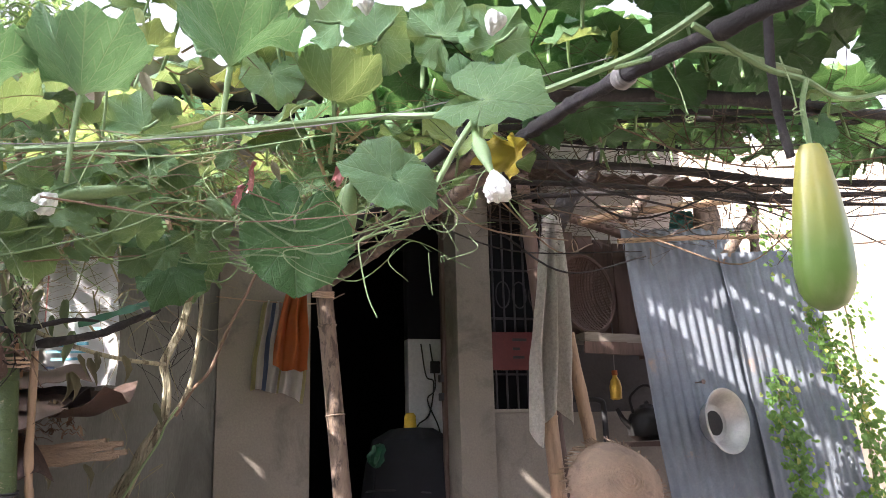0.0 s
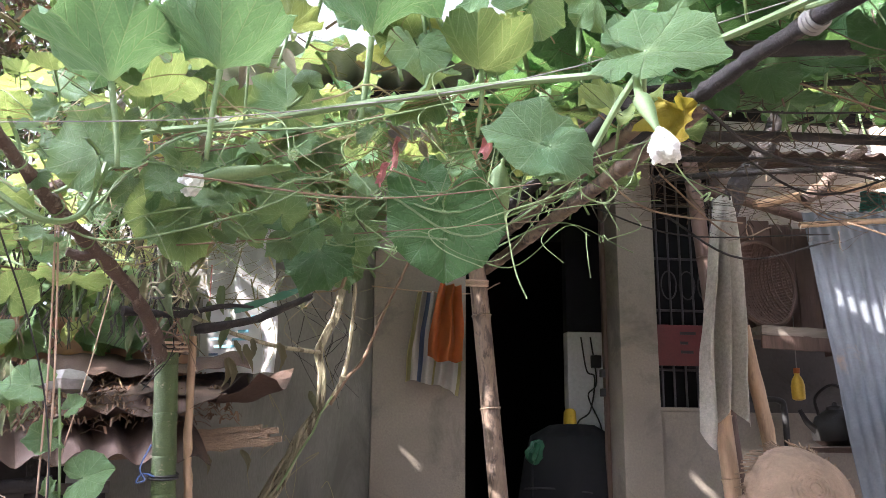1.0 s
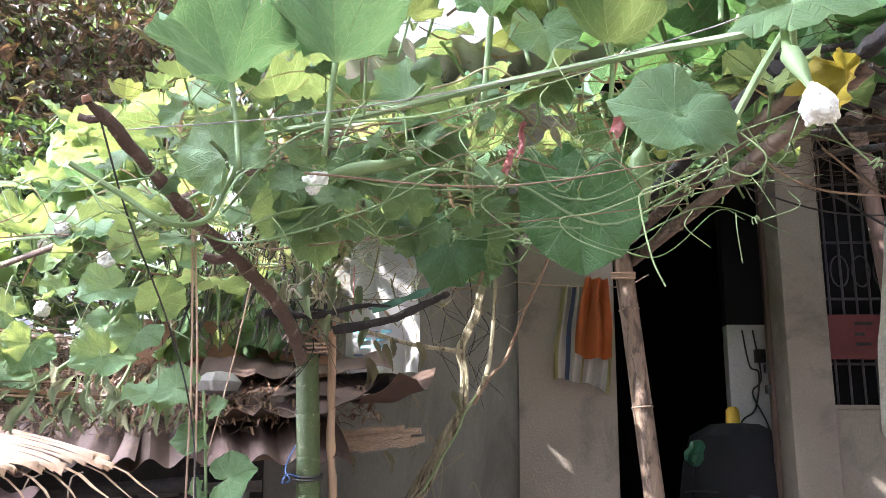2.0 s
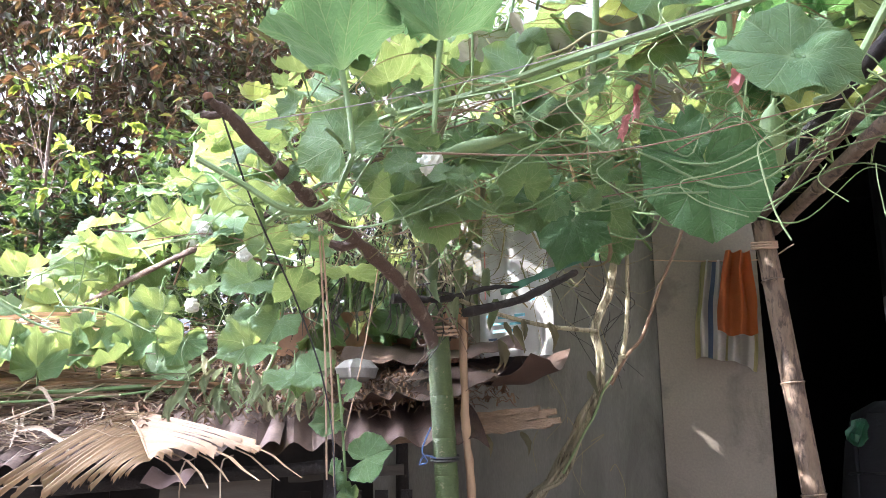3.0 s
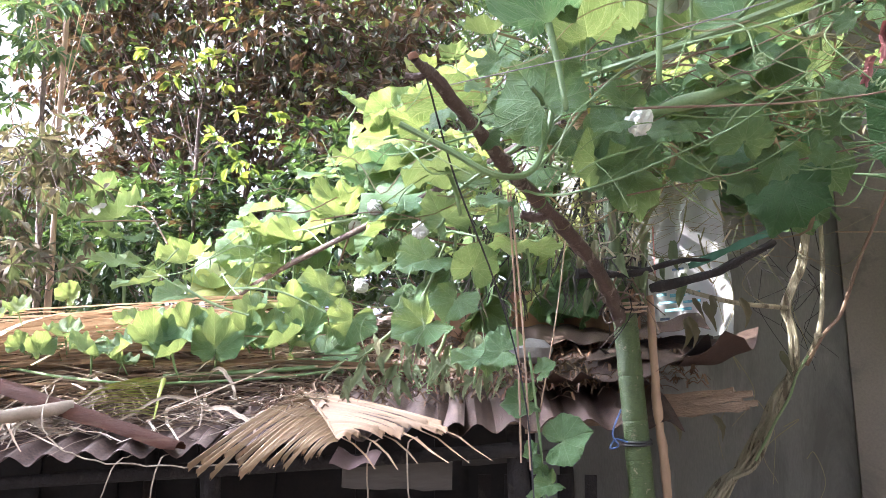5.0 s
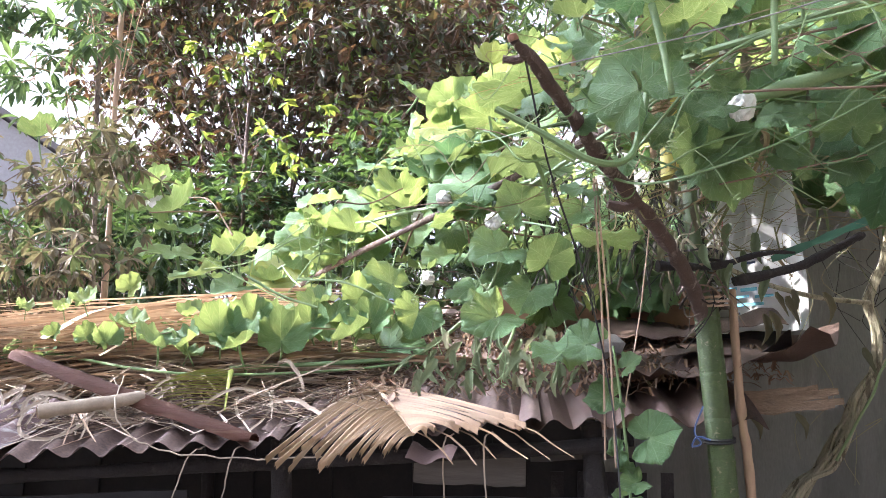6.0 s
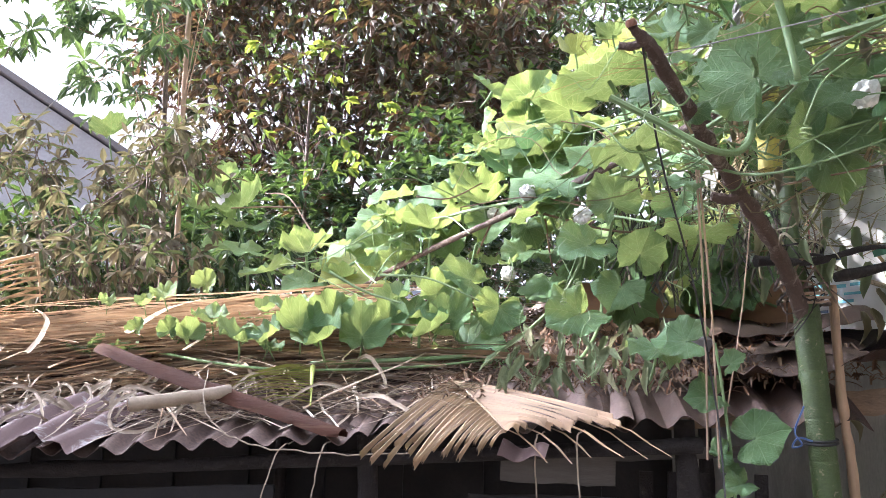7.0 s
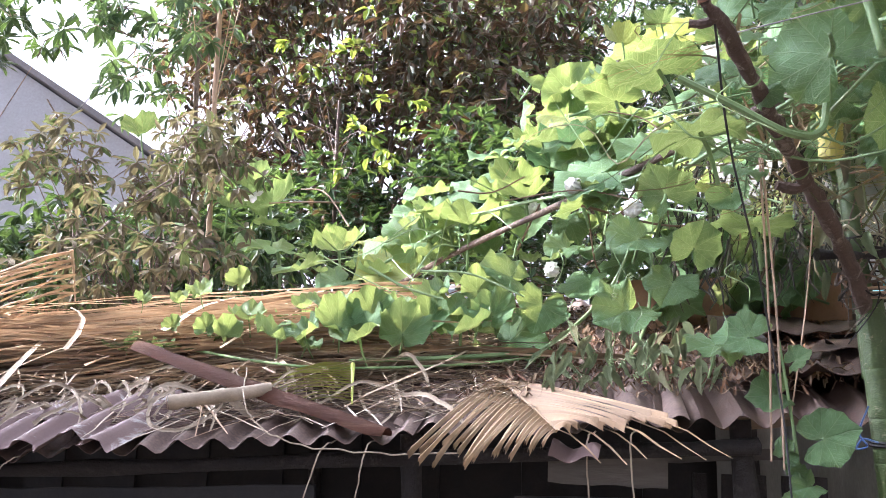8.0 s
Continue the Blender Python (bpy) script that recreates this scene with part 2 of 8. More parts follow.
M["alu"] = surface("aluminium_pan", (0.55, 0.54, 0.52), (0.46, 0.45, 0.43), coarse=5, fine=60, rough=0.42, metal=0.85, bump=0.12)
M["black"] = surface("black_rubber", (0.018, 0.018, 0.02), (0.03, 0.03, 0.03), coarse=9, fine=60, rough=0.6)
# Real soot on the kettle; the shed's boards use it as painted shade.
M["soot_and_shade"] = surface("soot_and_shade_black", (0.012, 0.012, 0.012), (0.022, 0.02, 0.018), coarse=9, fine=60, rough=0.6, metal=0.3)
M["iron"] = surface("dark_iron", (0.06, 0.06, 0.065), (0.09, 0.08, 0.08), coarse=20, fine=90, rough=0.6, metal=0.5)
M["stalk"] = surface("dry_pale_stalk", (0.40, 0.33, 0.24), (0.26, 0.21, 0.15), coarse=14, fine=120, rough=0.9)
M["string"] = surface("pale_string", (0.27, 0.26, 0.24), (0.20, 0.19, 0.175), coarse=30, fine=200, rough=0.9)
M["rope"] = surface("tan_rope", (0.46, 0.33, 0.23), (0.38, 0.27, 0.19), coarse=30, fine=200, rough=0.9)
M["blue_rope"] = surface("blue_nylon_cord", (0.06, 0.12, 0.30), (0.08, 0.15, 0.36), coarse=30, fine=200, rough=0.6)
M["green_plastic"] = surface("green_plastic", (0.035, 0.14, 0.075), (0.025, 0.10, 0.05), coarse=9, fine=60, rough=0.45)
M["teal_net"] = surface("teal_net", (0.06, 0.30, 0.27), (0.05, 0.25, 0.22), coarse=20, fine=120, rough=0.7)
M["yellow_plastic"] = surface("yellow_plastic", (0.70, 0.46, 0.04), (0.60, 0.38, 0.03), coarse=9, fine=60, rough=0.5)
M["earth"] = surface("bare_earth", (0.28, 0.22, 0.165), (0.33, 0.265, 0.20), (0.20, 0.165, 0.125), coarse=0.8, fine=14, rough=0.95, bump=0.5, dist=0.03)
# Lifted towards orange: sunlight on the panel is put into the colour.
M["clay"] = surface("sunlit_brown_sheet", (0.36, 0.20, 0.12), (0.27, 0.155, 0.10), (0.50, 0.26, 0.13), coarse=3, fine=30, rough=0.95, bump=0.5)
M["stone"] = surface("grey_stone", (0.42, 0.41, 0.39), (0.34, 0.33, 0.31), (0.25, 0.24, 0.22), coarse=12, fine=80, rough=0.9, bump=0.5)
M["oldlog"] = surface("split_old_timber", (0.32, 0.235, 0.155), (0.24, 0.175, 0.12), (0.09, 0.068, 0.05), coarse=55, fine=190, rough=0.9, bump=1.0, grain_mix=0.8, squash=(0.12, 1, 1), stain_at=(0.60, 0.70), dist=0.005)
M["rust_brown"] = surface("reddish_rusted_sheet", (0.070, 0.041, 0.028), (0.10, 0.060, 0.041), (0.020, 0.015, 0.013), coarse=9, fine=110, rough=0.75, metal=0.15, bump=0.8, grain_mix=0.7)
M["grey_board"] = surface("dark_grey_board", (0.13, 0.12, 0.105), (0.09, 0.082, 0.072), (0.05, 0.045, 0.04), coarse=10, fine=60, rough=0.9, bump=0.5, squash=(0.15, 1, 1))
M["pole"] = surface("brown_trellis_pole", (0.21, 0.155, 0.11), (0.145, 0.105, 0.075), (0.07, 0.052, 0.042), coarse=28, fine=140, rough=0.8, bump=0.7, grain_mix=0.8, stain_at=(0.52, 0.6))
M["yellow_bamboo"] = surface("yellow_bamboo", (0.46, 0.40, 0.07), (0.36, 0.34, 0.08), (0.20, 0.24, 0.06), coarse=14, fine=90, rough=0.45, squash=(1, 1, 0.2))
M["tile"] = surface("dark_roof_edge", (0.09, 0.09, 0.10), (0.12, 0.115, 0.12), coarse=3, fine=30, rough=0.85)
M["roofing"] = surface("grey_fibre_cement", (0.40, 0.37, 0.34), (0.32, 0.30, 0.27), (0.22, 0.20, 0.18), coarse=2, fine=40, rough=0.9)
M["bluecloth"] = surface("pale_blue_sheet", (0.50, 0.54, 0.66), (0.42, 0.46, 0.58), coarse=4, fine=100, rough=0.8)

# light comes through the thin sacking
_m = M["white_plastic"]
_t = _m.node_tree
sack_through = _t.nodes.new("ShaderNodeBsdfTranslucent")
sack_through.inputs[0].default_value = (0.85, 0.85, 0.85, 1)
_x = _t.nodes.new("ShaderNodeMixShader")
_x.inputs[0].default_value = 0.45
_t.links.new(_t.nodes["Principled BSDF"].outputs[0], _x.inputs[1])
_t.links.new(sack_through.outputs[0], _x.inputs[2])
_t.links.new(_x.outputs[0], _t.nodes["Material Output"].inputs[0])

# gourd skin: pale green with a yellow flush near the stalk and faint mottling
M["gourd"], _t, _b = nodes_of("gourd_skin")
_c = _t.nodes.new("ShaderNodeTexCoord")
_s = _t.nodes.new("ShaderNodeSeparateXYZ")
_t.links.new(_c.outputs["Object"], _s.inputs[0])
_col = mixed(_t, ramp(_t, _s.outputs[2], -0.27, -0.08), (0.095, 0.165, 0.032), (0.27, 0.255, 0.045))
_col = mixed(_t, mixed_value(_t, ramp(_t, noisy(_t, 45, 3, 0.5, (1, 1, 0.4)), 0.45, 0.7), 0.3), _col, (0.17, 0.23, 0.08))
_t.links.new(_col, _b.inputs["Base Color"])
_b.inputs["Roughness"].default_value = 0.36
bumped(_t, _b, noisy(_t, 30, 2, 0.5, (1, 1, 0.25)), 0.25, 0.004)


# ---- building helpers ----
rnd = random.Random(7)


def link_mesh(name, bm, mats):
    me = bpy.data.meshes.new(name)
    bm.to_mesh(me)
    bm.free()
    for m in (mats if isinstance(mats, (list, tuple)) else [mats]):
        me.materials.append(m)
    return me


def smooth(me, on=True):
    me.polygons.foreach_set("use_smooth", [on] * len(me.polygons))
    return me


def part(name, bm, material, parent=None, label="", flat=False):
    """One mesh object, under a thing or a part where one is given."""
    me = bm if isinstance(bm, bpy.types.Mesh) else smooth(link_mesh(name, bm, material), not flat)
    if not isinstance(bm, bpy.types.Mesh) and not flat:
        me.set_sharp_from_angle(angle=radians(38))
    ob = new(name, me)
    if parent is not None:
        ob.parent = parent
    if label:
        tagged(ob, label)
    return ob


def thing(name, label, category, at=(0, 0, 0), group="", kind=""):
    ob = new(name)
    ob.location = at
    ob.empty_display_size = 0.1
    return tagged(ob, label, category, group, kind)


def alone(name, bm, material, label, category, group="", kind="", flat=False):
    return tagged(part(name, bm, material, flat=flat), label, category, group, kind)


def spline(pts, k=6):
    """Catmull-Rom through the points, k steps a stretch."""
    p = [Vector(q) for q in pts]
    p = [p[0] * 2 - p[1], *p, p[-1] * 2 - p[-2]]
    out = []
    for i in range(1, len(p) - 2):
        a, b, c, d = p[i - 1:i + 3]
        for j in range(k):
            s = j / k
            out.append(0.5 * ((2 * b) + (c - a) * s + (2 * a - 5 * b + 4 * c - d) * s * s + (3 * b - a - 3 * c + d) * s ** 3))
    return out + [p[-2]]


def tube(bm, pts, radius, n=7, mat=0, close=True):
    """A swept tube; radius is a number or a function of 0..1 and the step."""
    pts = [Vector(q) for q in pts]
    rings, up = [], None
    for i, q in enumerate(pts):
        d = (pts[min(i + 1, len(pts) - 1)] - pts[max(i - 1, 0)])
        d = d.normalized() if d.length > 1e-9 else Vector((0, 0, 1))
        if up is None:
            up = d.orthogonal().normalized()
        up = (up - d * up.dot(d))
        up = up.normalized() if up.length > 1e-6 else d.orthogonal().normalized()
        side = d.cross(up)
        r = radius(i / max(1, len(pts) - 1)) if callable(radius) else radius
        rings.append([bm.verts.new(q + (up * math.cos(a) + side * math.sin(a)) * r) for a in (2 * math.pi * k / n for k in range(n))])
    for a, b in zip(rings, rings[1:]):
        for k in range(n):
            f = bm.faces.new((a[k], a[(k + 1) % n], b[(k + 1) % n], b[k]))
            f.material_index = mat
    if close and n > 2:
        for ring in (rings[0][::-1], rings[-1]):
            bm.faces.new(ring).material_index = mat
    return bm


def box(bm, lo, hi, bevel=0.0, mat=0):
    m = Matrix.LocRotScale([(a + b) / 2 for a, b in zip(lo, hi)], None, [abs(b - a) for a, b in zip(lo, hi)])
    r = bmesh.ops.create_cube(bm, size=1, matrix=m)
    faces = {f for v in r["verts"] for f in v.link_faces}
    for f in faces:
        f.material_index = mat
    if bevel:
        edges = list({e for f in faces for e in f.edges})
        bmesh.ops.bevel(bm, geom=edges, offset=bevel, segments=2, affect="EDGES", profile=0.6)
    return bm


def plank(a, b, width, thick, seed=0, up=(0, 0, 1), cuts=8, wob=0.004):
    """A sawn board from a to b with slightly uneven edges."""
    bm = bmesh.new()
    g = random.Random(seed)
    a, b, up = Vector(a), Vector(b), Vector(up)
    d = (b - a).normalized()
    side = d.cross(up).normalized()
    up = side.cross(d)
    rings = []
    for i in range(cuts + 1):
        q = a.lerp(b, i / cuts)
        w, h = width / 2 + g.uniform(-wob, wob), thick / 2 + g.uniform(-wob, wob) * 0.5
        rings.append([bm.verts.new(q + up * (s * w) + side * (t * h)) for s, t in ((-1, -1), (1, -1), (1, 1), (-1, 1))])
    for r, s in zip(rings, rings[1:]):
        for k in range(4):
            bm.faces.new((r[k], r[(k + 1) % 4], s[(k + 1) % 4], s[k]))
    bm.faces.new(rings[0][::-1])
    bm.faces.new(rings[-1])
    bmesh.ops.recalc_face_normals(bm, faces=bm.faces)
    return bm


def culm(a, b, r0, r1=None, gap=0.28, bend=0.015, seed=0, n=16, swell=0.16):
    """A bamboo culm with swollen nodes."""
    r1 = r1 or r0
    a, b = Vector(a), Vector(b)
    g = random.Random(seed)
    length = (b - a).length
    off = (b - a).orthogonal().normalized() * bend
    pts, rad, s = [], [], 0.0
    first = g.uniform(0.1, gap)
    marks = []
    k = first
    while k < length:
        marks.append(k)
        k += gap * g.uniform(0.85, 1.2)
    stops = {0.0, length}
    for m in marks:
        stops.update(v for v in (m - 0.03, m - 0.008, m, m + 0.006, m + 0.012, m + 0.04) if 0 < v < length)
    for s in sorted(stops):
        f = s / length
        r = r0 + (r1 - r0) * f
        for m in marks:
            e = s - m
            if abs(e) < 0.002:
                r *= 1 + swell
            elif abs(e + 0.008) < 0.002 or abs(e - 0.012) < 0.002:
                r *= 1.03
            elif abs(e - 0.006) < 0.002:
                r *= 0.97
        pts.append(a.lerp(b, f) + off * math.sin(math.pi * f) * 1.0)
        rad.append(r)
    bm = bmesh.new()
    it = iter(rad)
    return tube(bm, pts, lambda f: next(it), n)


def limb(pts, r0, r1, seed=0, k=6, n=14, knob=0.12):
    """An uneven branch with knots."""
    g = random.Random(seed)
    q = spline(pts, k)
    bm = bmesh.new()
    vals = [(r0 + (r1 - r0) * i / (len(q) - 1)) * (1 + g.uniform(-knob, knob) + (knob * 1.6 if g.random() < 0.15 else 0)) for i in range(len(q))]
    it = iter(vals)
    tube(bm, q, lambda f: next(it), n)
    o = Vector((seed * 1.7, 0, 0))
    bm.normal_update()
    for w in bm.verts:
        w.co += w.normal * r0 * (0.24 * noise.noise(w.co * 26 + o) + 0.12 * noise.noise(w.co * 70 + o))
    return bm


def corrugated(width, length, pitch, depth, seed=0, ragged=0.03, thick=0.0016, dent=0.01, per=8, rows=14, holes=0.0, curl=0.0):
    """A corrugated sheet in x (across) and y (along), ragged at y = 0, bent by use; a real thin sheet with two sides."""
    g = random.Random(seed)
    nx = max(8, int(width / pitch * per))
    jag = [g.uniform(0, ragged) for _ in range(nx // 3 + 3)]
    bm = bmesh.new()
    grid = []
    for j in range(rows + 1):
        row = []
        for i in range(nx + 1):
            x = width * i / nx
            t = i / 3
            e = jag[int(t)] + (jag[int(t) + 1] - jag[int(t)]) * (t - int(t))
            y = e + (length - e) * j / rows
            z = depth / 2 * math.cos(2 * math.pi * x / pitch)
            z += dent * noise.noise((x * 2.1 + seed * 7, y * 1.7, seed))
            z -= curl * max(0.0, 1 - y / 0.35) ** 2 * (0.5 + noise.noise((x * 3.0, seed * 3.1, 2)))
            row.append(bm.verts.new((x, y, z)))
        grid.append(row)
    for j in range(rows):
        for i in range(nx):
            if holes and noise.noise((i / per * 0.9 + seed * 5, j * 0.35, 4.4)) > 1 - holes:
                continue
            bm.faces.new((grid[j][i], grid[j][i + 1], grid[j + 1][i + 1], grid[j + 1][i]))
    bmesh.ops.delete(bm, geom=[v for v in bm.verts if not v.link_faces], context="VERTS")
    bmesh.ops.solidify(bm, geom=bm.faces[:], thickness=thick)
    return bm


def cloth(width, drop, pleats, depth, seed=0, gather=0.5, mats=None, nx=36, nz=26, hem=0.03):
    """A cloth that hangs from its gathered top edge: x across, z down from 0."""
    g = random.Random(seed)
    bm = bmesh.new()
    ph = g.uniform(0, 6)
    grid = []
    for j in range(nz + 1):
        f = j / nz
        w = width * (gather + (1 - gather) * min(1, f * 1.5) ** 0.8)
        row = []
        for i in range(nx + 1):
            s = i / nx
            x = (s - 0.5) * w + 0.02 * noise.noise((s * 3, f * 2, seed))
            y = depth * (0.35 + 0.65 * (1 - f * 0.45)) * math.sin(s * pleats * 2 * math.pi + ph + 1.2 * noise.noise((s * 2, f * 1.5, seed + 9)))
            y += 0.015 * noise.noise((s * 7, f * 6, seed + 3))
            z = -f * drop * (1 + hem / drop * noise.noise((s * 2.5, 0.3, seed + 5)) * 2 * f)
            row.append(bm.verts.new((x, y, z)))
        grid.append(row)
    for j in range(nz):
        for i in range(nx):
            q = bm.faces.new((grid[j][i], grid[j + 1][i], grid[j + 1][i + 1], grid[j][i + 1]))
            if mats:
                q.material_index = mats(i / nx)
    bmesh.ops.solidify(bm, geom=bm.faces[:], thickness=0.004)
    return bm


def lathe(bm, profile, n=32, m=None, mat=0, wob=0.0, seed=0):
    """A profile of (radius, height) turned round z."""
    rings = []
    for r, z in profile:
        rings.append([bm.verts.new((r * math.cos(a) * (1 + wob * noise.noise((math.cos(a) * 2, math.sin(a) * 2, z * 5 + seed))), r * math.sin(a) * (1 + wob * noise.noise((math.cos(a) * 2, math.sin(a) * 2, z * 5 + seed))), z)) for a in (2 * math.pi * k / n for k in range(n))])
    fs = []
    for a, b in zip(rings, rings[1:]):
        for k in range(n):
            f = bm.faces.new((a[k], a[(k + 1) % n], b[(k + 1) % n], b[k]))
            f.material_index = mat
            fs.append(f)
    for ring in (rings[0][::-1], rings[-1]):
        if len(ring) > 2 and (ring[0].co - ring[n // 2].co).length > 1e-4:
            bm.faces.new(ring).material_index = mat
    if m is not None:
        bmesh.ops.transform(bm, matrix=m, verts=[v for r in rings for v in r])
    return bm


def axes(at, along, facing, size=1.0):
    """A pose with local y along a direction and local z facing another."""
    y = Vector(along).normalized()
    z = Vector(facing)
    z = (z - y * z.dot(y)).normalized()
    x = y.cross(z)
    m = Matrix((x, y, z)).transposed().to_4x4()
    return Matrix.Translation(at) @ m @ Matrix.Diagonal((size, size, size, 1))


# ---- ground ----
bm = bmesh.new()
steps = [-600, -200, -60, -20, -10, -6, -3, -1, 1, 3, 6, 10, 20, 60, 200, 600]
gv = [[bm.verts.new((x, y, 0.03 * noise.noise((x * 0.4, y * 0.4, 0)) if abs(x) < 15 and abs(y) < 15 else 0)) for x in steps] for y in steps]
for j in range(len(steps) - 1):
    for i in range(len(steps) - 1):
        bm.faces.new((gv[j][i], gv[j][i + 1], gv[j + 1][i + 1], gv[j + 1][i]))
alone("ground", bm, M["earth"], "bare brown earth yard", "ground", kind="structure")


# ---- the grey house ----
def wall(name, lo, hi, mat, label, bevel=0.004):
    return alone(name, box(bmesh.new(), lo, hi, bevel), mat, label, "wall", kind="structure")


TOP = 3.55
wall("wall_front_left", (-1.35, 5.46, 0), (0.318, 5.70, TOP), M["plaster_dark"], "darker grey cement plaster wall, stained")
wall("wall_pillar_left", (0.320, 5.40, 0), (0.866, 5.70, TOP), M["plaster"], "grey cement plaster pillar beside the doorway")
wall("wall_pillar_right", (1.812, 5.40, 0), (2.046, 5.70, TOP), M["plaster"], "grey cement plaster pillar between doorway and window")
wall("wall_under_window", (2.048, 5.43, 0), (3.60, 5.66, 1.665), M["plaster"], "grey plaster wall below the barred window")
# Darker than its neighbours only to carry the lean-to's shade.
wall("wall_beside_window", (2.52, 5.44, 1.667), (3.60, 5.66, 2.80), M["shaded_plaster"], "plaster wall of the cooking place, darkened for lean-to shade")
wall("wall_upper_right", (2.52, 5.44, 2.802), (3.60, 5.66, TOP), M["whitewall"], "pale painted upper wall of the house")
wall("wall_side_left", (-0.32, 5.702, 0), (-0.10, 9.2, TOP), M["plaster_dark"], "grey plaster side wall of the house")
wall("wall_side_right", (3.40, 5.662, 0), (3.60, 9.2, TOP), M["plaster_dark"], "grey plaster side wall of the house")
# Back wall, upper wall, floor and ceiling carry the room's shade as colour.
wall("wall_back", (-0.10, 9.0, 0), (3.40, 9.2, TOP), M["inside"], "back wall of the room, coloured near black as unlit")
# White stands in for window light on this grey partition.
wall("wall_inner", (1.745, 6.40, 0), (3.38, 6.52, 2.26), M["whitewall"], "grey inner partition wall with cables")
wall("wall_inner_upper", (1.745, 6.40, 2.262), (3.38, 6.52, TOP), M["inside"], "upper part of the inner wall, coloured as unlit")
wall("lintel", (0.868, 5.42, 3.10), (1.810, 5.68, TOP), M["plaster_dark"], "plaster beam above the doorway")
alone("floor", box(bmesh.new(), (-0.1, 5.705, 0.03), (3.4, 9.0, 0.16)), M["inside"], "cement floor of the room, coloured as unlit", "floor", kind="structure")
alone("ceiling", box(bmesh.new(), (-0.32, 5.40, TOP + 0.004), (3.6, 9.2, TOP + 0.08)), M["inside"], "ceiling of the house, coloured as unlit", "ceiling", kind="structure")
bm = corrugated(4.9, 5.0, 0.18, 0.05, 3, 0.02, per=8, rows=6)
roof = alone("roof", bm, M["roofing"], "grey corrugated fibre cement roof of the house", "roof", kind="structure")
# Eave drawn forward to y 4.74 so that it keeps sun off the pillars.
roof.matrix_basis = pose(-0.9, 4.74, 3.585, 9, 0, 0)

# barred window
win = thing("window_1", "window with dark iron bars and a red printed sheet", "window", (2.048, 5.44, 1.67), kind="structure")
for i in range(6):
    part("bar", tube(bmesh.new(), [(0.05 + i * 0.075, 0.05, 0), (0.05 + i * 0.075, 0.05, 1.6)], 0.007, 6), M["iron"], win)
for z in (0.25, 0.62, 0.95, 1.3):
    part("crossbar", tube(bmesh.new(), [(0.0, 0.058, z), (0.47, 0.058, z)], 0.008, 6), M["iron"], win)
for i in range(3):
    ring = [(0.12 + i * 0.12 + 0.05 * math.cos(a), 0.052, 0.78 + 0.09 * math.sin(a)) for a in (k * math.pi / 8 for k in range(17))]
    part("scroll", tube(bmesh.new(), ring, 0.005, 5), M["iron"], win)
part("sill", box(bmesh.new(), (-0.002 + 0.004, -0.02, -0.004), (0.47, 0.2, 0.02), 0.004), M["plaster"], win)
bm = bmesh.new()
box(bm, (0.0, -0.012, 0.27), (0.38, -0.006, 0.52), 0.002)
sheet = part("red_sheet", bm, M["red"], win, "dark red printed plastic sheet")
for z, w in ((0.46, 0.10), (0.40, 0.05), (0.345, 0.08)):
    part("print", box(bmesh.new(), (0.15, -0.0155, z), (0.15 + w, -0.0125, z + 0.018)), M["black"], sheet)
bm = bmesh.new()
# Board behind the bars, in the unlit room's near black.
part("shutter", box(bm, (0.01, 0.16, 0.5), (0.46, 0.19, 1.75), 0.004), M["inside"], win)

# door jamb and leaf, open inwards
door = thing("door_1", "open wooden door with an iron latch, leaf coloured as unlit", "door", (1.796, 5.66, 0.16), kind="structure")
# Leaf in the room's black: shade, not the wood's own tone.
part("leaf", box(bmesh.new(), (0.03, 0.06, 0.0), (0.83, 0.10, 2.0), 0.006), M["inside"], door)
part("jamb", box(bmesh.new(), (-0.012, -0.02, 0.0), (0.012, 0.035, 2.9), 0.004), M["board_brown"], door)
for z in (1.60, 1.72):
    part("latch", box(bmesh.new(), (-0.04, -0.03, z), (-0.012, 0.02, z + 0.05), 0.006), M["iron"], door)


# ---- neighbouring walls ----
wall("wall_cream", (4.7, 7.5, 0), (13.0, 7.75, 4.6), M["cream"], "sunlit cream painted neighbouring wall")
# Unseen wall behind the camera, added to dim skylight on the house front.
wall("wall_yard", (-2.2, -3.2, 0), (9.5, -3.0, 3.9), M["plaster_dark"], "added unseen grey wall that cuts skylight on the house front")

# Out-of-view stand-in, sized so its shadow covers the front leaves and eave.
wall("wall_tall_house", (-8.0, -9.0, 0), (-7.6, 1.65, 9.6), M["gable"], "added unseen tall wall that shades the front of the trellis")

# ---- front of the house ----
post = thing("bamboo_post", "weathered grey-brown bamboo post in front of the doorway", "post", (1.0, 4.55, 0))
part("culm", culm((0.012, 0, 0), (-0.20, 0.0, 2.36), 0.050, 0.044, 0.52, 0.01, 4), M["bamboo"], post)
for k in range(3):
    part("binding", tube(bmesh.new(), [(-0.195 + 0.054 * math.cos(a), 0.054 * math.sin(a), 2.24 + k * 0.012 + 0.01 * math.sin(a)) for a in (j * math.pi / 8 for j in range(17))], 0.006, 5), M["rope"], post)

# trellis poles that run from the house towards the yard
def pole(name, a, b, r, mat, label, seed=1, r1=None, gap=0.4, bend=0.02):
    return alone(name, culm(a, b, r, r1, gap, bend, seed), mat, label, "pole", "trellis poles")


pole("bamboo_pole", (0.86, 4.62, 2.335), (1.17, 2.60, 2.43), 0.027, M["pole"], "weathered bamboo pole carrying the trellis", 11)
pole("bamboo_pole", (0.80, 4.64, 2.40), (1.10, 2.75, 2.48), 0.024, M["pole"], "grey bamboo pole lying beside another on the trellis", 12)
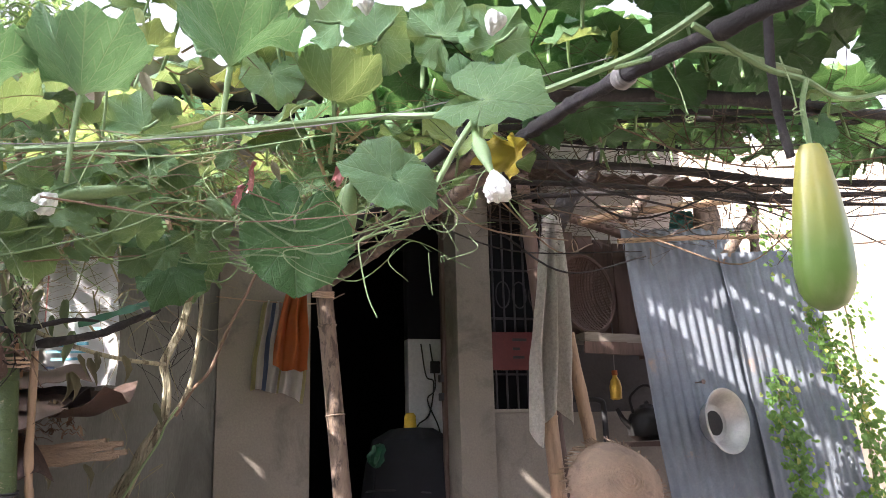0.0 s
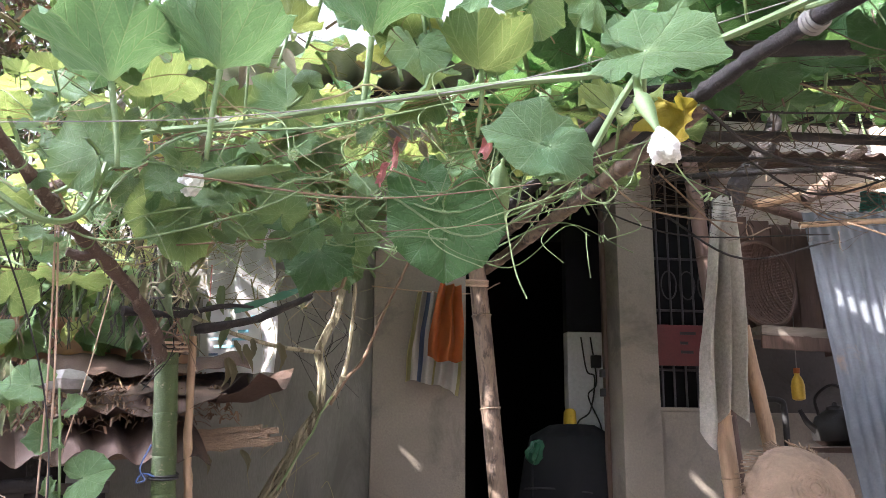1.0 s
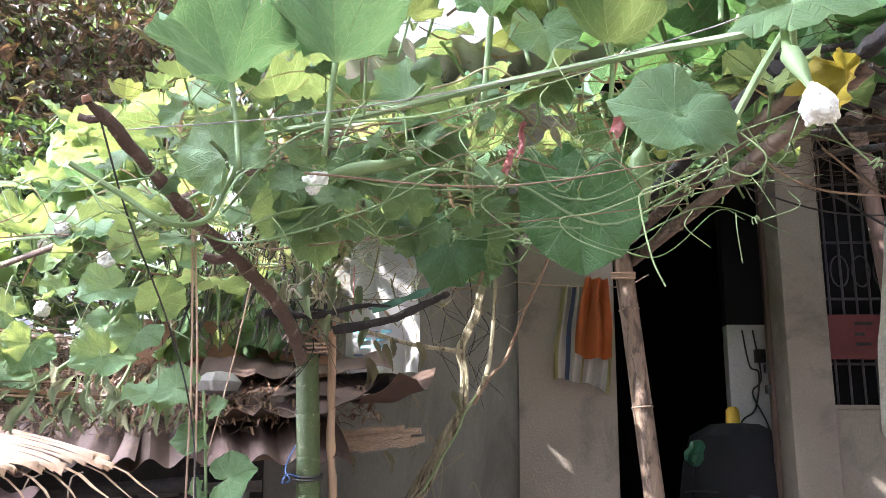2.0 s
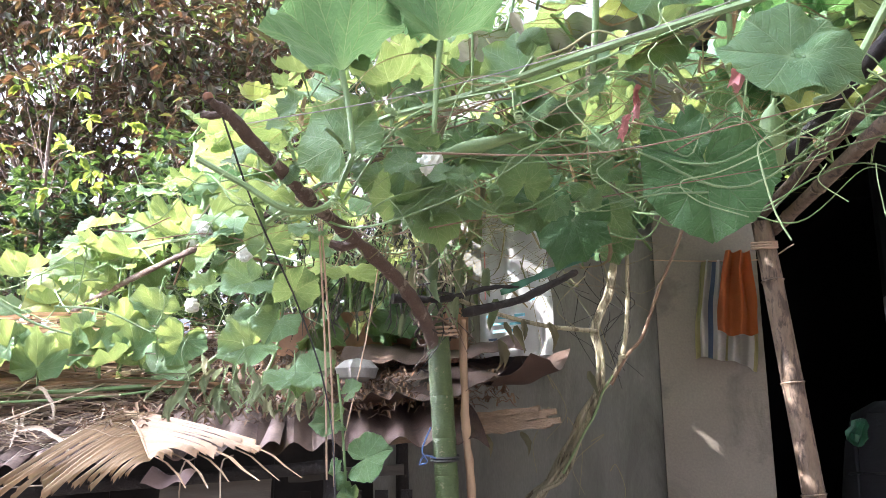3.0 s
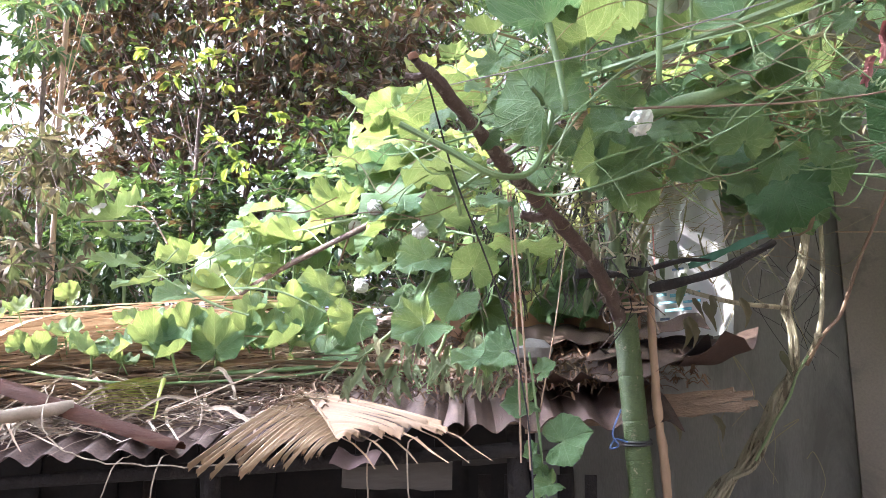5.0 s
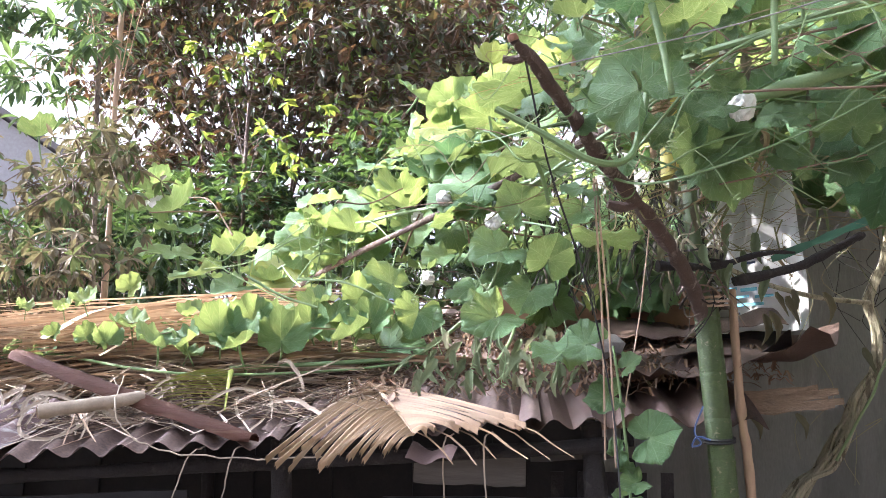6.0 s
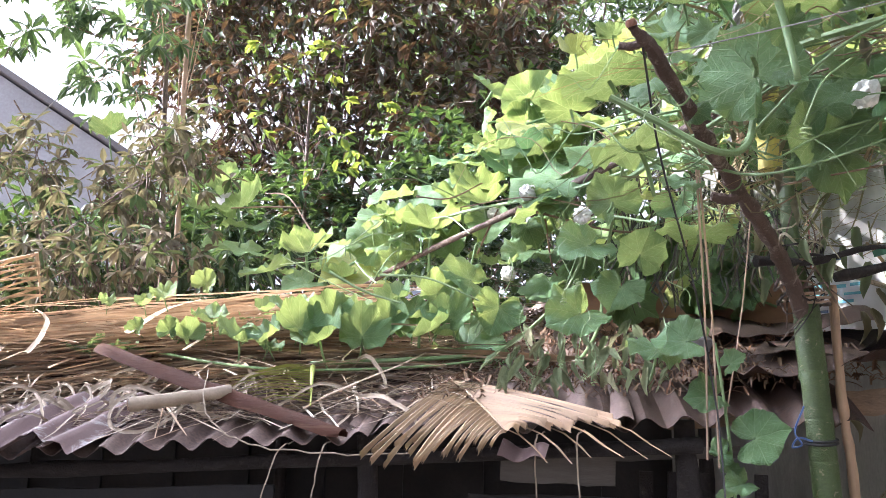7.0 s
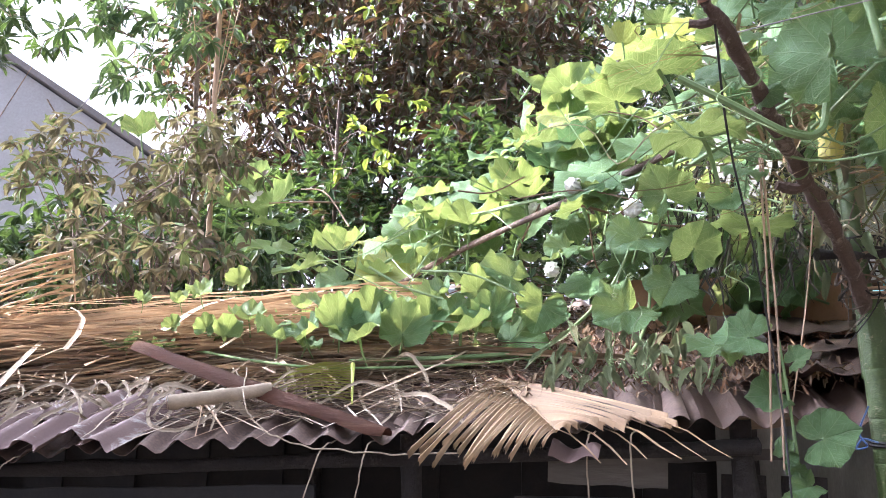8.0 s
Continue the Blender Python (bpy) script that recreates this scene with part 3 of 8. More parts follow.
pole("bamboo_pole", (0.70, 4.70, 2.41), (1.02, 2.85, 2.53), 0.025, M["darkwood"], "dark weathered pole under the trellis leaves", 13)
alone("trellis_pole", limb([(1.10, 2.75, 2.42), (1.14, 2.40, 2.425), (1.19, 2.03, 2.405), (1.24, 1.5, 2.335), (1.27, 0.95, 2.25)], 0.021, 0.018, 3, k=14), M["darkwood"], "dark bark-covered pole rising over the yard", "pole", "trellis poles")
tie = thing("pole_binding", "pale cord wound round a dark pole", "cord", (1.187, 2.055, 2.406))
for k in range(3):
    part("turn", tube(bmesh.new(), [(0.026 * math.cos(a), -0.016 + k * 0.016, 0.026 * math.sin(a)) for a in (j * math.pi / 9 for j in range(19))], 0.006, 5), M["string"], tie)

for k, (a, b, r) in enumerate([
        ((1.10, 3.25, 2.56), (3.4, 3.35, 2.66), 0.020), ((1.25, 3.15, 2.68), (3.5, 3.05, 2.90), 0.013),
        ((1.0, 2.95, 2.60), (3.4, 2.85, 2.86), 0.012), ((1.2, 3.6, 2.60), (3.6, 3.55, 2.62), 0.012),
        ((1.15, 2.45, 2.52), (3.3, 2.7, 2.74), 0.024), ((1.6, 4.2, 2.72), (3.9, 3.8, 2.78), 0.016)]):
    alone("trellis_pole", limb([a, Vector(a).lerp(Vector(b), 0.35) + Vector((0, 0, 0.02)), Vector(a).lerp(Vector(b), 0.7) - Vector((0, 0, 0.015)), b], r, r * 0.8, 20 + k), M["darkwood"], "dark dry branch laid across the trellis", "pole", "trellis poles")

brown = thing("bamboo_post", "brown bamboo post beside the barred window", "post", (2.27, 4.70, 0))
part("culm", culm((0, 0, 0), (-0.26, 0.02, 3.12), 0.045, 0.040, 0.42, 0.02, 6), M["board_brown"], brown)
pale = thing("wooden_post", "pale peeled wooden post leaning by the kitchen", "post", (2.50, 4.78, 0))
part("trunk", limb([(0.10, 0, 0), (-0.02, 0, 0.9), (-0.10, 0, 1.45), (-0.20, 0.02, 2.1)], 0.046, 0.034, 8), M["bamboo_light"], pale)
low = thing("bamboo_post", "pale bamboo prop standing below a hanging towel", "post", (2.20, 4.62, 0))
part("culm", culm((0.0, 0, 0), (-0.13, 0.0, 1.66), 0.045, 0.043, 0.36, 0.0, 9), M["bamboo_light"], low)

# awning frame
for k, (a, b, r, mt, lab) in enumerate([
        ((2.33, 4.62, 2.74), (3.35, 4.58, 2.92), 0.024, "bamboo_light", "pale bamboo rafter of the kitchen lean-to"),
        ((2.60, 4.66, 2.645), (4.05, 4.60, 2.73), 0.016, "bamboo_light", "thin pale bamboo rail above the metal sheet"),
        ((2.05, 4.74, 2.86), (2.95, 4.90, 2.70), 0.028, "board_brown", "brown beam of the kitchen lean-to")]):
    pole("lean_to_rail", a, b, r, M[mt], lab, 30 + k, gap=0.45)
alone("dark_prop", limb([(2.20, 4.66, 2.70), (2.27, 4.62, 2.88), (2.38, 4.58, 3.02), (2.47, 4.5, 3.28)], 0.055, 0.045, 41), M["darkwood"], "dark forked prop under the trellis", "branch")
alone("crooked_branch", limb([(2.60, 4.60, 2.76), (2.72, 4.58, 2.86), (2.78, 4.56, 2.95), (2.92, 4.5, 3.05)], 0.036, 0.026, 42), M["branch"], "dark reddish crooked branch of the lean-to", "branch")
for k, (x, z0, z1, r) in enumerate([(3.36, 2.52, 3.05, 0.075), (3.72, 2.5, 2.98, 0.035)]):
    p = thing("fence_post", "weathered brown post behind the metal sheet", "post", (x, 4.85, 0))
    part("trunk", limb([(0, 0, 0), (0.02, 0, 1.2), (0, 0, z0), (0.01, 0, z1)], r, r * 0.95, 50 + k), M["bamboo"], p)
alone("diagonal_branch", limb([(3.38, 4.78, 2.55), (3.52, 4.78, 2.72), (3.66, 4.76, 2.90)], 0.04, 0.034, 55), M["bamboo"], "short brown branch leaning across the posts", "branch")
net = alone("fishing_net", cloth(0.20, 0.22, 3, 0.02, 4, 0.8), M["teal_net"], "teal plastic netting bundled on the rail", "net")
net.location = (3.32, 5.05, 2.98)

# lean-to roof over the kitchen
lt = alone("lean_to_roof", corrugated(1.9, 1.05, 0.13, 0.03, 88, 0.05, dent=0.03, rows=8), M["rust"], "rusty corrugated lean-to roof over the kitchen", "roof", kind="structure")
lt.matrix_basis = axes((1.95, 4.62, 3.06), (0, 1, 0.22), (0, -0.22, 1))
# towel on the brown post
t1 = alone("towel", cloth(0.25, 1.20, 2.4, 0.06, 12, 0.22, nx=80, nz=50, hem=0.13), M["towel"], "beige towel hung limp from the lean-to beam", "towel")
t1.matrix_basis = pose(2.10, 4.53, 2.74, 0, 3, 8)

# striped towel and orange cloth on the left pillar
line = alone("clothes_line", tube(bmesh.new(), spline([(0.30, 5.32, 2.36), (0.6, 5.31, 2.335), (0.9, 5.3, 2.33), (1.0, 5.0, 2.34)], 5), 0.004, 5), M["rope"], "thin cord for laundry on the pillar", "cord")
st = alone("striped_towel", cloth(0.31, 0.55, 4.3, 0.030, 21, 0.8, lambda s: 1 if 0.22 < s < 0.28 else (2 if s < 0.10 or 0.48 < s < 0.52 or 0.93 < s else 0), nx=90, nz=36, hem=0.03), [M["towel_white"], M["cloth_blue"], M["cloth_yellow"]], "white towel with blue and olive stripes on a line", "towel")
st.matrix_basis = pose(0.70, 5.33, 2.335, 0, 4, 0)
oc = alone("orange_cloth", cloth(0.20, 0.46, 2.1, 0.040, 33, 0.6, nx=60, hem=0.06), M["orange"], "orange cloth folded over the laundry line", "cloth")
oc.matrix_basis = pose(0.755, 5.25, 2.37, 0, 4, 0)

# wooden cupboard wall with a shelf
cup = thing("wall_cupboard", "old brown board cupboard hung under the lean-to", "cupboard", (2.36, 5.02, 1.98))
for i in range(4):
    part("board", plank((0.06 + i * 0.135, 0, 0.10), (0.05 + i * 0.135, 0, 0.80 - i * 0.02), 0.128, 0.018, 60 + i, (1, 0, 0)), M["board_brown"], cup)
part("shelf", plank((0.06, -0.10, 0.11), (0.60, -0.10, 0.09), 0.05, 0.20, 65), M["board"], cup)
part("skirt", plank((0.06, -0.19, 0.045), (0.58, -0.19, 0.03), 0.075, 0.018, 66), M["board_brown"], cup)
part("side", plank((0.60, 0.0, 0.0), (0.585, 0.0, 0.78), 0.2, 0.02, 67, (0, 1, 0)), M["board_brown"], cup)

# round basket with an open weave
bask = thing("basket", "dark round woven bamboo basket hung on boards", "basket", (2.48, 4.88, 2.36))
bask.rotation_euler = (radians(84), radians(-8), radians(14))
rim = [(0.215 * math.cos(a), 0.245 * math.sin(a), 0) for a in (k * math.pi / 20 for k in range(41))]
part("rim", tube(bmesh.new(), rim, 0.013, 7), M["weave"], bask)
part("rim", tube(bmesh.new(), [(x * 0.98, y * 0.98, -0.025) for x, y, z in rim], 0.008, 6), M["weave"], bask)
def dish(x, y):
    r = min(1.0, math.hypot(x / 0.215, y / 0.245))
    return -0.13 * (1 - r ** 2.4)
for k in range(-12, 13):
    c = k * 0.0178
    for turned in (False, True):
        half = (0.245 if turned else 0.215)
        lim = math.sqrt(max(0, 1 - (c / (0.215 if turned else 0.245)) ** 2)) * half
        if lim < 0.03:
            continue
        pts = [((c, s, dish(c, s) + 0.002 * (-1) ** (k + i)) if turned else (s, c, dish(s, c) - 0.002 * (-1) ** (k + i))) for i, s in ((i, -lim + 2 * lim * i / 14) for i in range(15))]
        solid = abs(k) > 3
        part("strip", tube(bmesh.new(), pts, 0.0082 if (k + 12) % 3 else 0.0058, 4), M["weave"], bask)
part("loop", tube(bmesh.new(), [(0.02 * math.sin(a), 0.25 + 0.05 * (1 - math.cos(a)), 0.0) for a in (k * math.pi / 8 for k in range(17))], 0.004, 5), M["rope"], bask)

# zinc sheets
z1 = alone("zinc_sheet", corrugated(0.86, 2.75, 0.066, 0.013, 5, 0.02, dent=0.02, rows=20), M["zinc"], "grey-blue corrugated zinc sheet leaning as a screen", "metal sheet", "metal screens")
z1.matrix_basis = axes((2.87, 4.50, 0.02), (-0.07, 0.10, 1.0), (0.02, -1, 0.1))
z2 = alone("zinc_sheet", corrugated(0.66, 2.62, 0.066, 0.013, 6, 0.02, dent=0.03, rows=20), M["zinc"], "sunlit corrugated zinc sheet overlapping another", "metal sheet", "metal screens")
z2.matrix_basis = axes((3.545, 4.475, 0.02), (-0.075, 0.10, 1.0), (-0.05, -1, 0.1))

# aluminium basin hung on the sheet
bas = thing("basin", "round aluminium basin hung on the zinc sheet", "basin", (3.13, 4.50, 1.57))
bas.rotation_euler = (radians(84), radians(2), radians(16))
prof = [(0.10, -0.11), (0.115, -0.105), (0.165, -0.012), (0.185, 0.0), (0.19, 0.004), (0.186, 0.008), (0.162, -0.004), (0.108, -0.098), (0.001, -0.10)]
part("bowl", lathe(bmesh.new(), prof, 40), M["alu"], bas)
part("base_disc", lathe(bmesh.new(), [(0.001, -0.097), (0.07, -0.0965), (0.072, -0.094), (0.068, -0.093), (0.001, -0.093)], 30), M["soot_and_shade"], bas, "dark disc at the bottom")
alone("nail", lathe(bmesh.new(), [(0.004, -0.05), (0.004, 0.03), (0.014, 0.03), (0.014, 0.036), (0.001, 0.037)], 8, pose(3.06, 4.63, 1.80, 90)), M["rust"], "rusty nail holding the basin", "nail")

# kettle, bottle and pipe in the kitchen gap
ket = thing("kettle", "sooty black kettle with a hoop handle", "kettle", (2.92, 5.02, 1.47))
part("pot", lathe(bmesh.new(), [(0.08, 0.0), (0.125, 0.03), (0.135, 0.09), (0.11, 0.16), (0.07, 0.19), (0.05, 0.20), (0.045, 0.215), (0.015, 0.225), (0.012, 0.24), (0.001, 0.245)], 28), M["soot_and_shade"], ket)
part("handle", tube(bmesh.new(), spline([(-0.10, 0, 0.17), (-0.11, 0, 0.27), (0, 0, 0.34), (0.11, 0, 0.27), (0.10, 0, 0.17)], 6), 0.009, 7), M["soot_and_shade"], ket)
part("spout", tube(bmesh.new(), spline([(-0.11, 0, 0.08), (-0.17, 0, 0.13), (-0.21, 0, 0.20)], 5), lambda f: 0.024 - 0.012 * f, 8), M["soot_and_shade"], ket)
part("kettle_shelf", plank((-0.30, 0.02, -0.02), (0.45, 0.02, -0.02), 0.30, 0.03, 70, (0, 1, 0)), M["board_brown"], ket)
bot = thing("bottle", "yellow plastic bottle with a red cap hanging", "bottle", (2.70, 5.0, 1.72))
part("body", lathe(bmesh.new(), [(0.02, 0), (0.036, 0.008), (0.038, 0.08), (0.030, 0.115), (0.015, 0.14), (0.015, 0.155), (0.001, 0.156)], 18), M["yellow_plastic"], bot)
part("cap", lathe(bmesh.new(), [(0.018, 0.15), (0.018, 0.18), (0.001, 0.182)], 14), M["orange"], bot)
part("cord", tube(bmesh.new(), [(0, 0, 0.18), (0.005, 0, 0.5)], 0.003, 4), M["string"], bot)
alone("waste_pipe", tube(bmesh.new(), spline([(2.66, 5.10, 1.15), (2.665, 5.1, 1.5), (2.66, 5.1, 1.68), (2.64, 5.1, 1.72), (2.55, 5.1, 1.73), (2.3, 5.12, 1.73)], 5), 0.018, 10), M["black"], "black plastic pipe bent along the wall", "pipe")

# coarse straw dome on a stake
dome = thing("straw_basket", "upturned ragged woven straw basket", "basket", (2.30, 4.34, 1.22))
dome.rotation_euler = (radians(66), radians(6), 0)
part("dome", lathe(bmesh.new(), [(0.27, 0.0), (0.262, 0.03), (0.22, 0.09), (0.14, 0.135), (0.05, 0.155), (0.001, 0.157)], 40, wob=0.06), M["weave_light"], dome)
g = random.Random(4)
bm = bmesh.new()
for k in range(150):
    a = g.uniform(0, 2 * math.pi)
    r = 0.255 + g.uniform(-0.01, 0.01)
    tube(bm, [(r * math.cos(a), r * math.sin(a), 0.03), ((r + 0.02) * math.cos(a + 0.03), (r + 0.02) * math.sin(a + 0.03), 0.012), ((r + g.uniform(0.03, 0.06)) * math.cos(a + 0.06), (r + 0.04) * math.sin(a + 0.06), g.uniform(-0.02, 0.02))], 0.004, 4)
tagged(part("fringe", bm, M["weave_light"], dome), "ragged straw ends round the rim", kind="stuff")
bm = bmesh.new()
for k in range(12):
    r = 0.03 + k * 0.02
    zz = 0.159 - 0.157 * (r / 0.27) ** 2.3
    tube(bm, [(r * math.cos(a), r * math.sin(a), zz + 0.003 * math.sin(a * 9 + k)) for a in (j * math.pi / 20 for j in range(41))], 0.005, 4)
part("weave", bm, M["weave_light"], dome)
stake = alone("stake", limb([(2.30, 4.50, 0), (2.31, 4.45, 0.6), (2.30, 4.42, 1.20)], 0.04, 0.035, 77), M["bamboo"], "wooden stake carrying the straw basket", "stake")

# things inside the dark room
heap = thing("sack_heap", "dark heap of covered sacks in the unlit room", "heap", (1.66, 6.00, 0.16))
# Heap, sack and stand take the same near black for the missing light.
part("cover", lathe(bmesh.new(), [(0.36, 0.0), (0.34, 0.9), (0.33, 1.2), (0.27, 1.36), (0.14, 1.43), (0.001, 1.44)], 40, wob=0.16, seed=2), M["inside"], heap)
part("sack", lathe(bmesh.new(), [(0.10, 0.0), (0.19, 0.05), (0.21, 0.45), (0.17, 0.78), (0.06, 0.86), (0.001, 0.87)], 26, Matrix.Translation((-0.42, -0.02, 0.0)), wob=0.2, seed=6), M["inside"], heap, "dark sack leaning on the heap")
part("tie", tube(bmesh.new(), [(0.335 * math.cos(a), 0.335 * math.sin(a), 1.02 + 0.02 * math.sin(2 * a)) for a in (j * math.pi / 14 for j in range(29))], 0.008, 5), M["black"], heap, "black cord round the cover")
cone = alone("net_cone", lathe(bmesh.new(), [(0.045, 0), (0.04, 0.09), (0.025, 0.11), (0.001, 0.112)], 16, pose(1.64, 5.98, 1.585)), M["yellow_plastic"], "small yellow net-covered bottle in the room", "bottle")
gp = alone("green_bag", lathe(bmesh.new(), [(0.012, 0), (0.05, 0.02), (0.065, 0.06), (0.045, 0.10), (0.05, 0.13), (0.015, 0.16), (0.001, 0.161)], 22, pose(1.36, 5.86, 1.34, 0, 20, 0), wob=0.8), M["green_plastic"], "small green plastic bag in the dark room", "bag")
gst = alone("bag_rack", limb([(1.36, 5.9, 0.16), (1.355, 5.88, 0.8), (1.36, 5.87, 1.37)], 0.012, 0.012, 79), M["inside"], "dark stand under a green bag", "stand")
alone("cable", tube(bmesh.new(), spline([(1.84, 6.38, 2.22), (1.87, 6.36, 1.98), (1.93, 6.37, 1.93), (1.89, 6.36, 1.7), (1.80, 6.36, 1.62), (1.77, 6.38, 1.5)], 6), 0.006, 5), M["black"], "black electric cable hanging on the inner wall", "cable", "cables")
alone("cable", tube(bmesh.new(), spline([(1.91, 6.38, 2.22), (1.94, 6.36, 1.9), (1.88, 6.37, 1.8), (1.96, 6.36, 1.6), (2.0, 6.38, 1.4)], 6), 0.006, 5), M["black"], "black electric cable hanging on the inner wall", "cable", "cables")
alone("socket", box(bmesh.new(), (1.91, 6.355, 2.0), (1.98, 6.398, 2.09), 0.006), M["black"], "black wall socket on the inner wall", "socket")

# ---- the printed white tarp and brown bank beside the house ----
tp = thing("plastic_sack", "white printed plastic sacking hung behind vines", "tarp", (-0.40, 4.92, 2.64))
tp.rotation_euler = (0, 0, radians(-22))
part("sheet", cloth(0.46, 0.84, 2.4, 0.03, 44, 0.85), M["white_plastic"], tp)
for x, z, w, h, mt in [(-0.14, -0.62, 0.05, 0.014, "blue_print"), (-0.07, -0.63, 0.08, 0.016, "blue_print"), (0.03, -0.625, 0.06, 0.014, "blue_print"), (-0.13, -0.66, 0.10, 0.012, "blue_print"), (0.0, -0.665, 0.09, 0.012, "blue_print"), (-0.10, -0.70, 0.14, 0.014, "blue_print"), (-0.15, -0.52, 0.006, 0.26, "pink"), (0.10, -0.55, 0.05, 0.012, "blue_print"), (-0.05, -0.50, 0.06, 0.010, "cloth_blue"), (-0.13, -0.74, 0.05, 0.012, "cloth_blue")]:
    part("print", box(bmesh.new(), (x, -0.052, z), (x + w, -0.046, z + h)), M[mt], tp)
bank = thing("roof_panel", "rust-brown metal panel standing behind the shed roof", "metal sheet", (-1.62, 4.62, 1.60))
part("panel", corrugated(1.02, 0.46, 2.3, 0.05, 14, 0.03, dent=0.07, per=40), M["clay"], bank).matrix_basis = axes((0, 0, 0), (0, 0.10, 1), (0.05, -1, 0.10))

# ---- the low shed ----
UA = Vector((math.cos(radians(20)), math.sin(radians(20)), 0))
VA = Vector((-UA.y, UA.x, 0))
S0 = Vector((-2.0, 3.02, 0))


def shed(u, v, z=0.0):
    return S0 + UA * u + VA * v + Vector((0, 0, z))


def roof_z(u, v, lift=0.0):
    return 1.318 + 0.062 * u + 0.30 * v + lift


def on_roof(u, v, lift=0.0):
    return shed(u, v, roof_z(u, v, lift))


hut = thing("shed", "low shed with a rusty corrugated roof and dark open front", "shed", shed(0, 0))
hut.rotation_euler = (0, 0, radians(20))


def hp_(u, v, z):
    """A place in the shed's own axes."""
    return Vector((u, v, z))


def laid(u, v, width, length, seed, mat, lift=0.0, tilt=0.0, depth=0.040, **kw):
    """A corrugated sheet on the shed's roof."""
    bm = corrugated(width, length, 0.132, depth, seed, **kw)
    ob = part("roof_sheet", bm, mat, hut)
    along = Vector((tilt, 1, 0.30)).normalized()
    across = Vector((1, -tilt, 0.062))
    ob.matrix_basis = axes(hp_(u, v, roof_z(u, v, lift)), along, across.cross(along))
    return ob


laid(-3.6, 0.02, 1.5, 1.25, 1, M["rust"], 0.0, 0.02, curl=0.03)
laid(-2.2, -0.02, 1.2, 1.25, 2, M["rust"], 0.010, 0.0, curl=0.04)
laid(-1.15, 0.0, 1.35, 1.25, 3, M["rust"], 0.004, 0.01, curl=0.03, holes=0.12)
laid(0.12, 0.03, 0.95, 1.25, 4, M["rust"], 0.014, 0.0, curl=0.02)
laid(0.98, 0.05, 0.85, 1.2, 5, M["rust_brown"], 0.006, -0.05, curl=0.05, dent=0.03)
laid(-3.6, 1.15, 2.0, 1.3, 6, M["rust"], 0.03)
laid(-1.7, 1.15, 2.0, 1.3, 7, M["rust"], 0.04)
laid(0.2, 1.15, 1.6, 1.1, 8, M["rust"], 0.03)
laid(-1.80, -0.08, 1.00, 0.62, 9, M["rust_light"], 0.035, 0.10, ragged=0.10, dent=0.04, curl=0.04, holes=0.42)
laid(-2.9, 0.2, 1.1, 0.5, 10, M["rust_light"], 0.045, -0.05, ragged=0.12, dent=0.04, curl=-0.06)
laid(1.25, 0.22, 0.62, 0.7, 15, M["rust_brown"], 0.05, 0.25, depth=0.010, ragged=0.10, dent=0.10, curl=-0.10)
laid(1.52, 0.40, 0.60, 0.6, 16, M["rust_brown"], 0.05, 0.45, depth=0.008, ragged=0.16, dent=0.12, curl=-0.22)
laid(1.60, 0.46, 0.42, 0.5, 18, M["rust_dark"], 0.08, 0.30, depth=0.006, ragged=0.20, dent=0.16, curl=-0.20)
laid(1.25, 0.75, 0.85, 0.55, 19, M["rust_brown"], 0.07, 0.10, depth=0.010, ragged=0.06, dent=0.12, curl=-0.05)
sc = part("metal_scrap", corrugated(0.15, 0.14, 0.13, 0.03, 17, ragged=0.05, dent=0.04, curl=0.06), M["rust_light"], hut, "bent piece of silvery sheet metal")
sc.matrix_basis = axes(hp_(0.63, -0.15, 1.285), (0.1, 1, 0.25), (0.1, -0.2, 1))

part("beam", limb([hp_(-3.4, 0.14, 1.04), hp_(-1, 0.16, 1.18), hp_(0.6, 0.16, 1.28), hp_(1.3, 0.16, 1.325)], 0.026, 0.024, 81), M["darkwood"], hut)
log = bmesh.new()
for k, (dz, dv, e0, e1) in enumerate([(-0.030, 0.0, 0.0, 0.0), (-0.012, -0.008, 0.02, 0.03), (0.008, 0.004, 0.0, -0.02), (0.026, -0.004, 0.03, 0.015), (0.038, 0.006, 0.0, -0.05)]):
    strip = bpy.data.meshes.new("strip")
    bs = plank(hp_(1.25 + e0, 0.58 + dv, 1.405 + dz), hp_(2.11 + e1, 0.275 + dv, 1.495 + dz * 0.9), 0.021, 0.066, 82 + k, cuts=22, wob=0.0045)
    bs.to_mesh(strip)
    log.from_mesh(strip)
    bs.free()
    bpy.data.meshes.remove(strip)
part("eave_log", log, M["oldlog"], hut, "split weathered log under the roof's end")
# Posts, rails and boards kept near black: the shed's inner shade as colour.
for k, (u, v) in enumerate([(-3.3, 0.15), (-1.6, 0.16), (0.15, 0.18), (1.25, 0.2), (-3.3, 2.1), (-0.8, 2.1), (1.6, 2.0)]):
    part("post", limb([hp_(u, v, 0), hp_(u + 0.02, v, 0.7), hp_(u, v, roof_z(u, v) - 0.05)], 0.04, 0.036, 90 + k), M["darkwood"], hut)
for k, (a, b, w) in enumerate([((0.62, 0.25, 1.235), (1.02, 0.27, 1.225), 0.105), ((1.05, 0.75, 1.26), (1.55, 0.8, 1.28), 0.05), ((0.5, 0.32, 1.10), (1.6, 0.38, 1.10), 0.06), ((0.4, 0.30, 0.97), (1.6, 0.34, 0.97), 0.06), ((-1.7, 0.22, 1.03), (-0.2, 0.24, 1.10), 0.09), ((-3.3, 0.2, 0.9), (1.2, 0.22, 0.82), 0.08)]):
    part("rail", plank(hp_(*a), hp_(*b), w, 0.025, 100 + k), M["grey_board"] if k < 2 else M["soot_and_shade"], hut)
